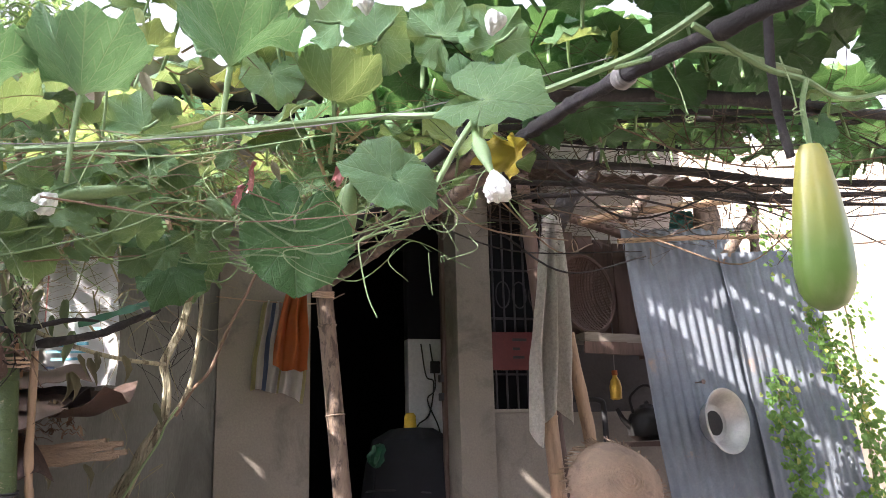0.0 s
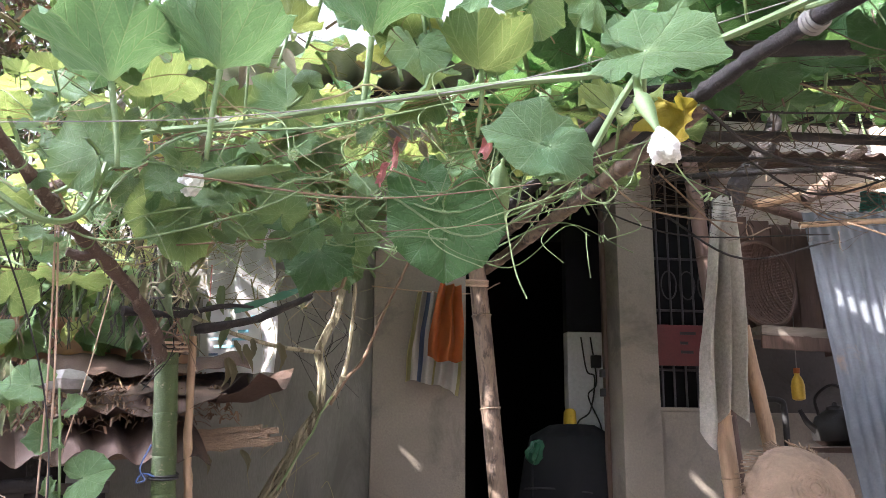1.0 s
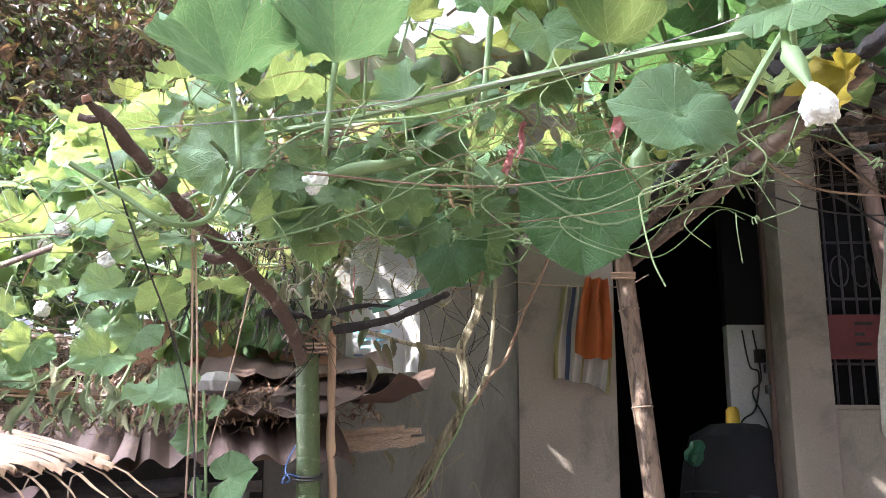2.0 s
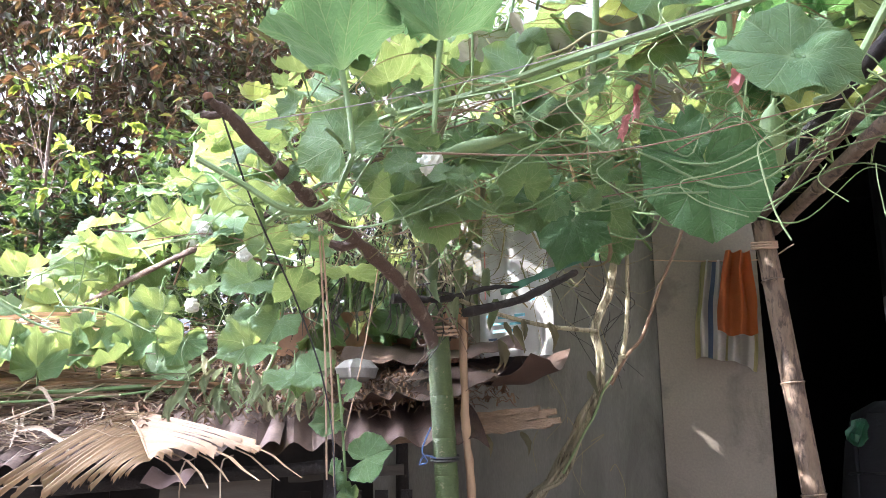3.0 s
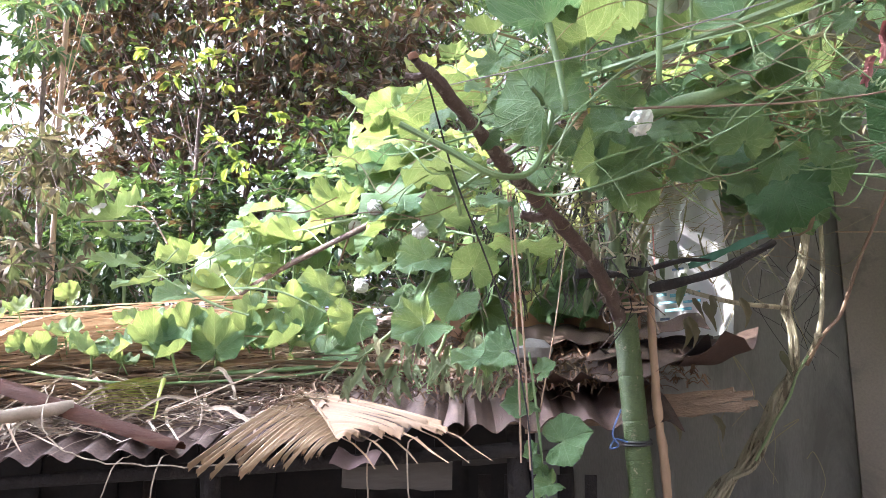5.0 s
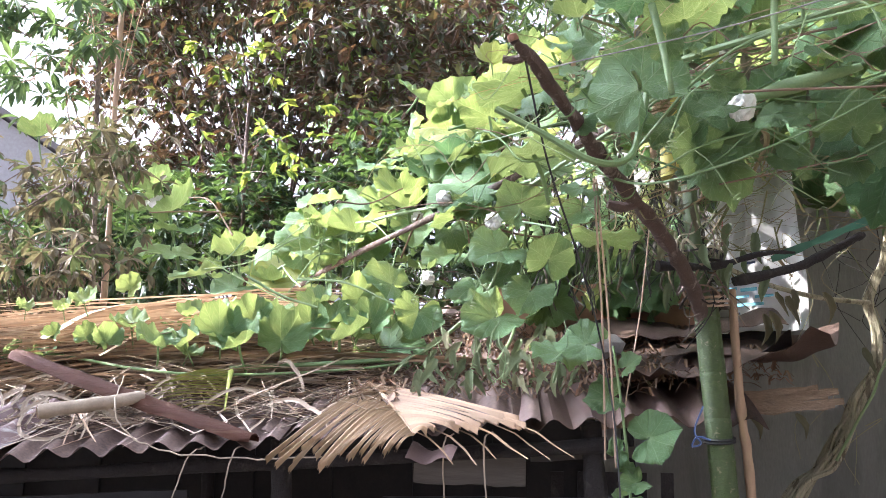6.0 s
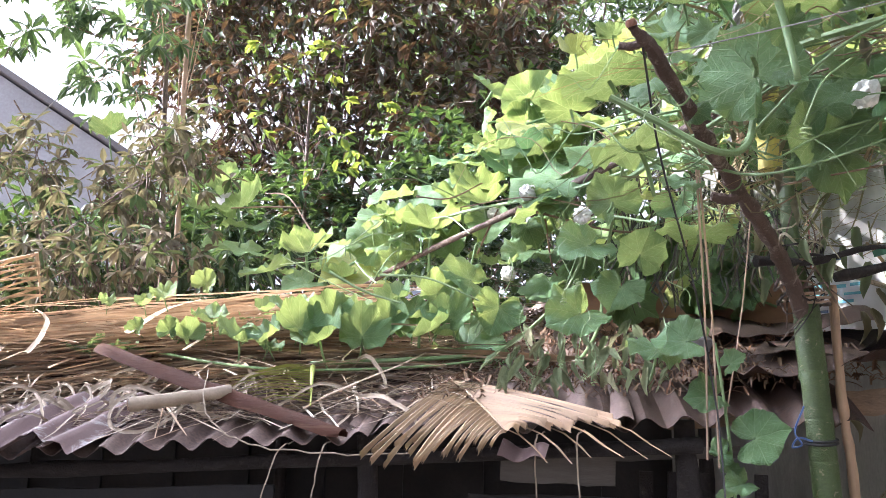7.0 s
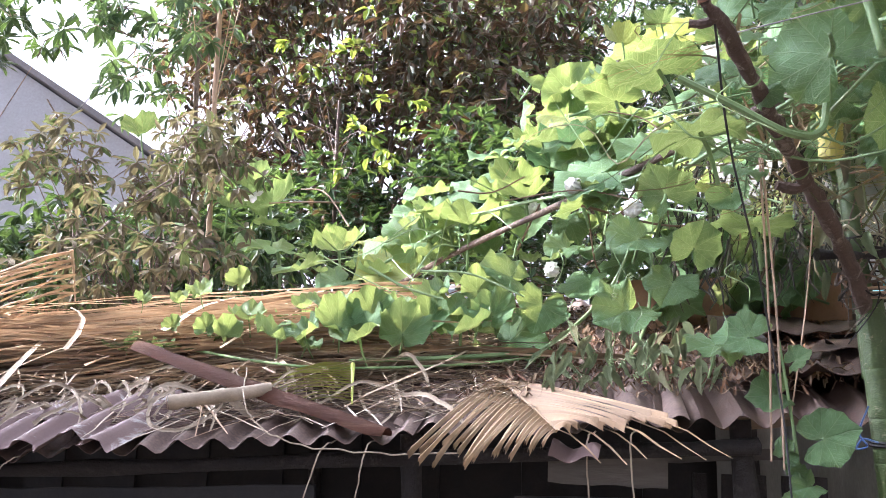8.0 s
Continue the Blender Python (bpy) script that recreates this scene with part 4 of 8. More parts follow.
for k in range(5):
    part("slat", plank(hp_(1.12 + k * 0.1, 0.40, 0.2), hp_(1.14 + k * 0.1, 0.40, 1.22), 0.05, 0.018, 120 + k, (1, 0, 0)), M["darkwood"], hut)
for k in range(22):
    part("board", plank(hp_(-3.5 + k * 0.235, 2.2 + 0.024 * (k % 2), 0), hp_(-3.5 + k * 0.235, 2.2 + 0.024 * (k % 2), 1.95), 0.27, 0.02, 130 + k, (1, 0, 0)), M["soot_and_shade"], hut)
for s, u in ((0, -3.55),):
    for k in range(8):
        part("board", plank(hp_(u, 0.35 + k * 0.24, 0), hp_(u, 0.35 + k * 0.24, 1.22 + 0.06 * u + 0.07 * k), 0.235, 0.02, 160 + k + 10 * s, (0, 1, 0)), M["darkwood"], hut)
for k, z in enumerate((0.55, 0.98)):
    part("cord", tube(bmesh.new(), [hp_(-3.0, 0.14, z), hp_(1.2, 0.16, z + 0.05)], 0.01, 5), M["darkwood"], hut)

# rubbish and dry straw on the roof
def ribbon(verts, faces, pts, w, up=(0, 0, 1)):
    """A thin folded strip along the points."""
    base = len(verts)
    n = len(pts)
    for i, q in enumerate(pts):
        d = (pts[min(i + 1, n - 1)] - pts[max(i - 1, 0)]).normalized()
        s = d.cross(Vector(up))
        s = s.normalized() if s.length > 1e-5 else Vector((1, 0, 0))
        nrm = s.cross(d)
        ww = w * (1 - 0.6 * (i / (n - 1)) ** 3)
        verts += [q - s * ww + nrm * ww * 0.35, q - nrm * ww * 0.1, q + s * ww + nrm * ww * 0.35]
    for i in range(n - 1):
        a = base + i * 3
        faces += [(a, a + 1, a + 4, a + 3), (a + 1, a + 2, a + 5, a + 4)]


def stuff_mesh(name, verts, faces, mats, idx=None):
    me = bpy.data.meshes.new(name)
    me.from_pydata([tuple(v) for v in verts], [], faces)
    for m in (mats if isinstance(mats, (list, tuple)) else [mats]):
        me.materials.append(m)
    if idx:
        me.polygons.foreach_set("material_index", idx)
    me.update()
    return me


def island_surface(name, cols, rough=0.85):
    m, t, b = nodes_of(name)
    r = t.nodes.new("ShaderNodeNewGeometry").outputs["Random Per Island"]
    c = t.nodes.new("ShaderNodeValToRGB")
    els = c.color_ramp.elements
    els[0].position, els[0].color = 0, (*cols[0], 1)
    els[1].position, els[1].color = 1, (*cols[-1], 1)
    for i, q in enumerate(cols[1:-1]):
        e = els.new((i + 1) / (len(cols) - 1))
        e.color = (*q, 1)
    t.links.new(r, c.inputs[0])
    col = mixed(t, mixed_value(t, ramp(t, noisy(t, 30, 4, 0.6), 0.4, 0.7), 0.5), c.outputs[0], tuple(v * 0.55 for v in cols[0]))
    t.links.new(col, b.inputs["Base Color"])
    b.inputs["Roughness"].default_value = rough
    return m


M["litter"] = island_surface("straw_litter", [(0.52, 0.42, 0.31), (0.30, 0.235, 0.165), (0.60, 0.52, 0.41), (0.38, 0.26, 0.16), (0.64, 0.57, 0.47)])
M["litter_pale"] = island_surface("pale_straw", [(0.64, 0.52, 0.38), (0.26, 0.17, 0.105), (0.58, 0.43, 0.29), (0.72, 0.62, 0.48), (0.44, 0.31, 0.20), (0.70, 0.60, 0.46)])
M["litter_red"] = island_surface("leaf_litter", [(0.20, 0.10, 0.052), (0.11, 0.066, 0.04), (0.22, 0.15, 0.09), (0.07, 0.046, 0.03)])


def straw(name, count, us, vs, lens, ws, seed, label, mat="litter", lean=0.25, lift=(0.0, 0.07), arch=0.03):
    g = random.Random(seed)
    verts, faces = [], []
    for _ in range(count):
        u, v = g.uniform(*us), g.uniform(*vs)
        ln = g.uniform(*lens)
        a = g.gauss(0, lean) + (math.pi if g.random() < 0.5 else 0)
        if g.random() < 0.12:
            a = g.uniform(0, 6.28)
        h = g.uniform(*lift) + 0.018
        du, dv = math.cos(a) * ln, math.sin(a) * ln
        pts = []
        bend = g.uniform(-0.3, 0.3) * ln
        for i in range(6):
            s = i / 5
            uu, vv = u + du * (s - 0.5) - dv / ln * bend * (s - 0.5) ** 2, v + dv * (s - 0.5) + du / ln * bend * (s - 0.5) ** 2
            z = roof_z(uu, vv, h + arch * math.sin(math.pi * s) * g.uniform(0.2, 1))
            if vv < 0.0:
                z -= 0.0
            pts.append(shed(uu, vv, z))
        ribbon(verts, faces, pts, g.uniform(*ws))
    ob = new(name, stuff_mesh(name, verts, faces, M[mat]))
    return tagged(ob, label, "straw", kind="stuff")


straw("dry_straw", 1300, (-3.4, 0.35), (0.55, 1.9), (0.35, 1.1), (0.004, 0.012), 1, "thick layer of dry palm straw on the shed roof", lift=(0.0, 0.10))
straw("dry_straw", 420, (-1.6, 0.5), (0.12, 0.75), (0.15, 0.6), (0.002, 0.007), 2, "loose dry straw scattered down the shed roof", lean=0.5, lift=(0.0, 0.035))
straw("dry_straw", 560, (-3.6, -0.3), (0.72, 1.7), (0.5, 1.6), (0.007, 0.018), 3, "long dry palm leaflets heaped on the shed roof", "litter_pale", lean=0.13, lift=(0.08, 0.26))
straw("leaf_litter", 2200, (0.3, 1.95), (0.22, 1.9), (0.025, 0.10), (0.002, 0.007), 4, "reddish dry leaf litter on the shed roof", "litter_red", lean=2.0, lift=(0.0, 0.05))
straw("leaf_litter", 260, (-2.6, 0.4), (1.2, 2.0), (0.06, 0.25), (0.008, 0.02), 5, "reddish dry leaf litter among the straw", "litter_red", lean=2.0, lift=(0.05, 0.14))


def palm_frond(name, base, tip, left, right, length, n, mat, label, width=0.016, side=(1, 1), sag=0.0, seed=0, longer=1.0):
    """A dry palm frond: a rib and pleated leaflets, each a part."""
    g = random.Random(seed)
    ob = thing(name, label, "palm frond", base)
    base, tip = Vector(base), Vector(tip)
    rib = spline([Vector((0, 0, 0)), (tip - base) * 0.5 + Vector((0, 0, 0.02)), tip - base], 8)
    part("rib", tube(bmesh.new(), rib, lambda f: 0.011 * (1 - 0.75 * f), 6), mat, ob)
    for s, (way, on) in enumerate(((left, side[0]), (right, side[1]))):
        if not on:
            continue
        for i in range(n):
            f = (i + 0.5) / n
            root = rib[int(f * (len(rib) - 1))]
            nxt = rib[min(int(f * (len(rib) - 1)) + 1, len(rib) - 1)]
            d = Vector(way(f)).normalized()
            ln = length * (longer if s else 1.0) * (0.75 + 0.35 * math.sin(math.pi * min(1, f * 1.1))) * g.uniform(0.85, 1.08)
            pts = [root + d * ln * q + Vector((g.uniform(-0.004, 0.004), g.uniform(-0.004, 0.004), 0.014 * math.sin(math.pi * q) - sag * q * q * g.uniform(0.7, 1.3))) for q in (0, 0.2, 0.4, 0.6, 0.8, 1.0)]
            v, fc = [], []
            ribbon(v, fc, pts, width * g.uniform(0.8, 1.2))
            part("leaflet", smooth(stuff_mesh("leaflet", v, fc, mat), False), None, ob)
    return ob


def mixdir(a, b):
    a, b = Vector(a), Vector(b)
    return lambda f: a.lerp(b, f)


def fan_frond(seed=5):
    """A dry frond whose pleated leaflets still hang together, draped over the eave; their ends are rolled."""
    g = random.Random(seed)
    o = on_roof(0.40, 0.53, 0.03)
    ob = thing("palm_frond", "dry brown palm frond draped over the shed's eave", "palm frond", o)

    def at(u, v, lift=0.035):
        return on_roof(u, v, lift) - o

    def rib(f):
        return at(0.40 + 0.26 * f, 0.53 - 0.66 * f + 0.03 * math.sin(math.pi * f), 0.04)
    part("rib", tube(bmesh.new(), [rib(i / 12) + Vector((0, 0, 0.004)) for i in range(13)], lambda f: 0.010 * (1 - 0.7 * f), 7), M["frond"], ob)
    sides = (((0.0, 0.33, 0.66, 1.0), (0.235, 0.35, 0.47, 0.63), (-0.35, -0.37, -0.36, -0.27)),
             ((0.0, 0.3, 0.55, 0.8, 1.0), (1.075, 0.98, 0.88, 0.78, 0.70), (-0.11, -0.115, -0.10, -0.07, -0.11)))
    for s, (fs, us, vs) in enumerate(sides):
        n = (24, 17)[s]

        def tip(f):
            return at(float(np.interp(f, fs, us)), float(np.interp(f, fs, vs)), 0.035)
        for i in range(n):
            f0, f1 = i / n, (i + 1) / n
            cut = g.uniform(0.80, 1.06)
            lift = g.uniform(-0.004, 0.008) + 0.0006 * (n - i)
            veer = Vector((g.gauss(0, 0.012), g.gauss(0, 0.012), g.gauss(0, 0.004)))
            roll = g.uniform(-0.5, 0.5)
            rows = 10
            bm = bmesh.new()
            grid = []
            for j in range(rows + 1):
                q = j / rows * cut
                bow = Vector((0, 0, 0.014 * math.sin(math.pi * min(1, q)) + lift * q)) + veer * q * q
                p0, p1 = rib(f0).lerp(tip(f0), q) + bow, rib(f1).lerp(tip(f1), q) + bow
                mid = p0.lerp(p1, 0.5)
                half = (p1 - p0) * 0.5
                least = 0.006 if s else 0.004
                if half.length < least:
                    half = half.normalized() * least
                end = max(0.0, (j / rows - 0.74) / 0.26)
                close = 0.84 * (1 - 0.55 * end ** 1.5)
                half = half * close + Vector((0, 0, half.length * roll * q))
                up = Vector((0, 0, (0.35 + 0.5 * end) * max(half.length, 0.006)))
                drop = Vector((0, 0, -0.010 * end * end))
                grid.append([bm.verts.new(w) for w in (mid - half + drop, mid - half * 0.5 + up * 0.9, mid + up * 1.2, mid + half * 0.45 + up * 0.2, mid + half - up * 0.6 + drop, mid + half * (0.8 - 0.7 * end) - up * (0.8 + 0.5 * end) + drop)])
            for r, t in zip(grid, grid[1:]):
                for k in range(5):
                    bm.faces.new((r[k], r[k + 1], t[k + 1], t[k]))
            part("leaflet", bm, M["frond"], ob, flat=True)
    for k in range(6):
        v, fc = [], []
        u = 0.70 + 0.07 * k
        ribbon(v, fc, [at(u - 0.1, 0.04, 0.02), at(u, -0.06, 0.005), at(u + 0.05, -0.11, -0.02), at(u + 0.06 + 0.05 * g.random(), -0.14 - 0.06 * g.random(), -0.04)], g.uniform(0.005, 0.010))
        part("leaflet", smooth(stuff_mesh("leaflet", v, fc, M["frond"]), False), None, ob)
    return ob


fan_frond()
palm_frond("palm_frond", (-4.33, 3.62, 2.22), (-4.36, 3.70, 1.95), mixdir((0.0, -0.8, -0.30), (0.1, -0.8, -0.1)), mixdir((-0.5, -0.6, -0.35), (-0.4, -0.5, -0.3)), 0.75, 6, M["straw"], "broken dry palm leaf bent over the straw", 0.022, sag=0.10, seed=9)
palm_frond("palm_frond", on_roof(-0.16, 0.52, 0.12), on_roof(-0.07, 0.20, 0.055),
           mixdir(UA * -1 + VA * 0.25, UA * -1 - VA * 0.2), mixdir(UA, UA), 0.30, 16, M["frond_green"], "half-dry yellow-green palm leaf tip on the straw", 0.008, (1, 0), 0.02, 6)
palm_frond("palm_frond", on_roof(-0.9, 0.95, 0.12), on_roof(0.9, 0.55, 0.08),
           mixdir(UA * 1 - VA * 0.25, UA * 1 - VA * 0.15), mixdir(UA * 1 + VA * 0.3, UA * 1 + VA * 0.2), 0.55, 22, M["straw"], "dry palm frond lying along the shed roof", 0.013, sag=0.02, seed=7)
palm_frond("palm_frond", on_roof(-3.3, 1.0, 0.16), on_roof(-1.3, 1.25, 0.14),
           mixdir(UA * 1 - VA * 0.30, UA * 1 - VA * 0.12), mixdir(UA * 1 + VA * 0.3, UA * 1 + VA * 0.2), 0.7, 24, M["straw"], "dry palm frond lying along the shed roof", 0.014, sag=0.04, seed=8)


def trough(a, b, w, sag, seed, mat, name, label, thick=0.012):
    """A dry palm sheath: a long curled trough."""
    a, b = Vector(a), Vector(b)
    bm = bmesh.new()
    d = (b - a).normalized()
    s = d.cross(Vector((0, 0, 1))).normalized()
    up = s.cross(d)
    rows = []
    for i in range(25):
        f = i / 24
        ww = w * (0.75 + 0.30 * math.sin(math.pi * (0.1 + 0.85 * f)) + 0.08 * noise.noise((f * 7, seed, 0))) * (1 if f < 0.95 else 1 - (f - 0.95) * 7)
        c = a.lerp(b, f) - Vector((0, 0, sag * math.sin(math.pi * f)))
        rows.append([bm.verts.new(c + s * math.sin(t) * ww + up * (1 - math.cos(t)) * -ww * 0.95 + up * 0.008 * noise.noise((i * 0.4, t * 3, seed))) for t in (-1.6 + 3.2 * k / 8 for k in range(9))])
    for r, q in zip(rows, rows[1:]):
        for k in range(8):
            bm.faces.new((r[k], r[k + 1], q[k + 1], q[k]))
    bmesh.ops.solidify(bm, geom=bm.faces[:], thickness=thick)
    return alone(name, bm, mat, label, "palm sheath")


trough(shed(-1.12, 0.60, 1.675), shed(0.12, -0.04, 1.355), 0.045, 0.0, 3, M["spathe"], "palm_sheath", "dark reddish dry palm sheath lying on the straw")
lg = thing("cut_log", "short pale cut log lying on the roof", "log", shed(-0.69, 0.05, 1.418))
dirn = (shed(-0.25, 0.26, 1.50) - shed(-0.69, 0.05, 1.418)) * 0.72
part("wood", limb([(0, 0, 0), dirn * 0.5, dirn], 0.025, 0.022, 171, knob=0.05), M["stalk"], lg)
part("cut_end", lathe(bmesh.new(), [(0.0245, 0), (0.021, 0.002), (0.001, 0.003)], 14, Matrix.Translation(-dirn.normalized() * 0.004) @ (-dirn).to_track_quat("Z", "Y").to_matrix().to_4x4()), M["bamboo_light"], lg, "pale sawn end")
g = random.Random(12)


def dry_strip(pts, w, label):
    """A thin flat dry strip with small kinks."""
    q = spline(pts, 6)
    q = [p + Vector((g.gauss(0, 0.0012), g.gauss(0, 0.0012), g.gauss(0, 0.0012))) for p in q]
    v, f = [], []
    ribbon(v, f, q, w, (0.3, -1, 0.4))
    return alone("dry_strip", smooth(stuff_mesh("dry_strip", v, f, M["stalk"]), False), None, label, "palm strip", "trailing strips")


alone("dry_stalk", tube(bmesh.new(), [p + Vector((g.gauss(0, 0.002), 0, g.gauss(0, 0.003))) for p in spline([shed(-0.55, 0.40, 1.56), shed(-0.42, 0.06, 1.44), shed(-0.34, -0.02, 1.36), shed(-0.20, -0.05, 1.30), shed(0.1, -0.06, 1.275), shed(0.35, -0.05, 1.28)], 7)], 0.0026, 6), M["stalk"], "pale dry stalk trailing over the eave", "stalk")
for k, (u, dz, du) in enumerate([(-0.10, 0.30, -0.10), (0.05, 0.26, -0.05), (0.75, 0.22, 0.01), (0.88, 0.20, 0.02), (-1.2, 0.2, -0.06)]):
    dry_strip([shed(u + 0.03, 0.02, 1.315 + 0.062 * u), shed(u, -0.05, 1.285 + 0.062 * u), shed(u + du * 0.4, -0.07, 1.26 - dz * 0.4), shed(u + du, -0.08, 1.26 - dz)], 0.003, "pale dry strip hanging from the eave")
for k in range(44):
    u, v = g.uniform(-1.9, 0.15), g.uniform(0.15, 0.75)
    h, d = g.uniform(0.06, 0.15), g.choice((-1, 1))
    a = g.uniform(0.1, 0.3)
    dry_strip([on_roof(u, v + 0.1, 0.05), on_roof(u + d * a * 0.4, v + 0.02, h), on_roof(u + d * a * 0.8, v - 0.08, h * 0.6), on_roof(u + d * a, v - 0.2, 0.03)], g.uniform(0.003, 0.009), "curling dry strip of palm leaf on the straw")
for k in range(26):
    u, v, r = g.uniform(-2.1, -0.5), g.uniform(0.1, 0.6), g.uniform(0.05, 0.12)
    a0, turn = g.uniform(0, 6.28), g.choice((-1, 1)) * g.uniform(0.7, 1.1)
    dry_strip([on_roof(u + r * math.cos(a0 + i * turn) + 0.03 * i, v + 0.6 * r * math.sin(a0 + i * turn) - 0.02 * i, 0.07 + 0.05 * math.sin(i * 1.1 + a0)) for i in range(6)], g.uniform(0.006, 0.014), "looped dry strip of palm leaf on the straw")
alone("stone", lathe(bmesh.new(), [(0.03, -0.02), (0.075, 0.0), (0.085, 0.04), (0.05, 0.075), (0.001, 0.085)], 24, Matrix.Translation(on_roof(1.34, 0.62, 0.085)), wob=0.45, seed=5), M["stone"], "grey stone weighing down the roof", "stone")

# ---- green bamboo post with its branch ----
gpost = thing("green_bamboo_post", "fresh green bamboo post tied with cord", "post", (-0.44, 3.67, 0))
part("culm", culm((0.03, 0, 0), (-0.051, -0.008, 1.80), 0.045, 0.042, 0.155, 0.006, 17, 20, 0.025), M["bamboo_green"], gpost)
part("culm", limb([(-0.06, 0.05, 1.55), (-0.07, 0.04, 1.85), (-0.09, 0.04, 2.1), (-0.10, 0.06, 2.40)], 0.030, 0.027, 18, knob=0.03), M["bamboo_green"], gpost, "older dark green culm lashed behind the post")
for z, r, mt in ((1.345, 0.050, "black"), (1.355, 0.050, "black"), (1.80, 0.052, "rope"), (1.815, 0.053, "rope"), (1.83, 0.052, "rope")):
    part("binding", tube(bmesh.new(), [(-0.03 + r * math.cos(a), r * math.sin(a), z + 0.006 * math.sin(a)) for a in (j * math.pi / 9 for j in range(19))], 0.005, 5), M[mt], gpost)
knot = part("cord_knot", tube(bmesh.new(), spline([(-0.05, -0.05, 1.35), (-0.09, -0.06, 1.36), (-0.11, -0.06, 1.33), (-0.08, -0.065, 1.34), (-0.10, -0.06, 1.38), (-0.07, -0.05, 1.46)], 6), 0.003, 5), M["blue_rope"], gpost, "knotted blue nylon cord")
stick = alone("stick", limb([(-0.36, 3.72, 0), (-0.375, 3.72, 0.7), (-0.385, 3.72, 1.25), (-0.40, 3.72, 1.45), (-0.41, 3.72, 1.86)], 0.017, 0.013, 172), M["bamboo_light"], "thin crooked stick beside the bamboo post", "stick")
br = thing("forked_branch", "brown bark branch tied as a trellis arm", "branch", (-0.50, 3.60, 1.76))
o = Vector((-0.50, 3.60, 1.76))
part("limb", limb([Vector(p) - o for p in [(-0.492, 3.66, 1.74), (-0.522, 3.56, 1.86), (-0.555, 3.36, 1.96), (-0.59, 3.05, 2.03), (-0.615, 2.75, 2.08), (-0.635, 2.55, 2.128), (-0.658, 2.37, 2.182), (-0.672, 2.31, 2.203), (-0.683, 2.26, 2.218)]], 0.027, 0.012, 173, n=10, k=8, knob=0.09), M["branch"], br)
part("stub", limb([Vector(p) - o for p in [(-0.67, 2.315, 2.20), (-0.70, 2.31, 2.195), (-0.725, 2.305, 2.198)]], 0.011, 0.009, 174, n=8), M["branch"], br)
part("stub", limb([Vector(p) - o for p in [(-0.585, 3.02, 2.03), (-0.62, 3.0, 2.01), (-0.66, 2.98, 2.02)]], 0.016, 0.013, 176, n=8), M["branch"], br)
part("cut_tip", lathe(bmesh.new(), [(0.012, 0), (0.0125, 0.006), (0.010, 0.014), (0.001, 0.016)], 10, Matrix.Translation(Vector((-0.683, 2.258, 2.215)) - o) @ pose(0, 0, 0, 25, -12, 0)), M["cut"], br, "orange-brown freshly cut tip")
for k, (x, y, z) in enumerate([(-0.64, 2.50, 2.14), (-0.617, 2.72, 2.085), (-0.60, 2.95, 2.045)]):
    part("tie", tube(bmesh.new(), [Vector((x + 0.023 * math.cos(a), y + 0.004 * math.sin(2 * a), z + 0.023 * math.sin(a))) - o for a in (j * math.pi / 8 for j in range(17))], 0.0028, 5), M["stem"], br)
alone("cross_branch", limb([(-0.62, 3.50, 1.92), (-0.45, 3.62, 1.93), (-0.30, 3.72, 1.98), (-0.2, 3.80, 1.99)], 0.016, 0.006, 175), M["darkwood"], "dark branch lashed across the bamboo post", "branch")
alone("cross_branch", limb([(-0.40, 3.68, 1.88), (-0.2, 3.75, 1.93), (-0.05, 3.82, 2.01), (0.02, 3.86, 2.05)], 0.018, 0.012, 176), M["darkwood"], "dark branch rising from the bamboo post to the house", "branch")

# strings and cords
alone("string", tube(bmesh.new(), spline([(-0.665, 2.39, 2.197), (-0.116, 2.33, 2.215), (0.55, 2.2, 2.29), (1.15, 2.04, 2.45)], 5), 0.0017, 5), M["string"], "pale twine stretched along the trellis front", "string", "strings")
alone("black_cord", tube(bmesh.new(), spline([(-0.675, 2.31, 2.19), (-0.70, 2.55, 2.02), (-0.70, 2.85, 1.80), (-0.70, 3.08, 1.55), (-0.68, 3.12, 1.2), (-0.66, 3.15, 0.0)], 6), 0.0028, 6), M["black"], "thin black cord tied from the branch tip", "cord", "strings")
for k, (a, b) in enumerate([((-0.70, 2.98, 2.10), (-0.735, 3.18, 1.30)), ((-0.695, 2.99, 2.10), (-0.70, 3.16, 1.28)), ((-0.60, 3.30, 2.05), (-0.68, 3.18, 1.42))]):
    a, b = Vector(a), Vector(b)
    alone("string", tube(bmesh.new(), spline([a, a.lerp(b, 0.5) + Vector((0.008, 0, 0)), b], 6), 0.0034 if k < 2 else 0.0024, 5), M["rope"], "tan cord hanging from the branch", "string", "strings")
g = random.Random(21)
for k in range(3):
    x0, z0 = g.uniform(-0.7, 0.2), g.uniform(2.05, 2.35)
    y0 = g.uniform(2.5, 3.1)
    ln = g.uniform(0.6, 1.5)
    x1 = x0 + ln
    a, b = Vector((x0, y0, z0)), Vector((x1, y0 - 0.25 * ln + g.uniform(-0.2, 0.2), z0 + g.uniform(-0.05, 0.18)))
    mid = a.lerp(b, 0.5) + Vector((0, g.uniform(-0.1, 0.1), g.uniform(-0.06, 0.05)))
    alone("twig", tube(bmesh.new(), spline([a, mid, b], 6), lambda f: 0.0032 * (1 - 0.6 * f), 5), M["twig"], "thin brown twig woven through the trellis", "twig", "trellis twigs")
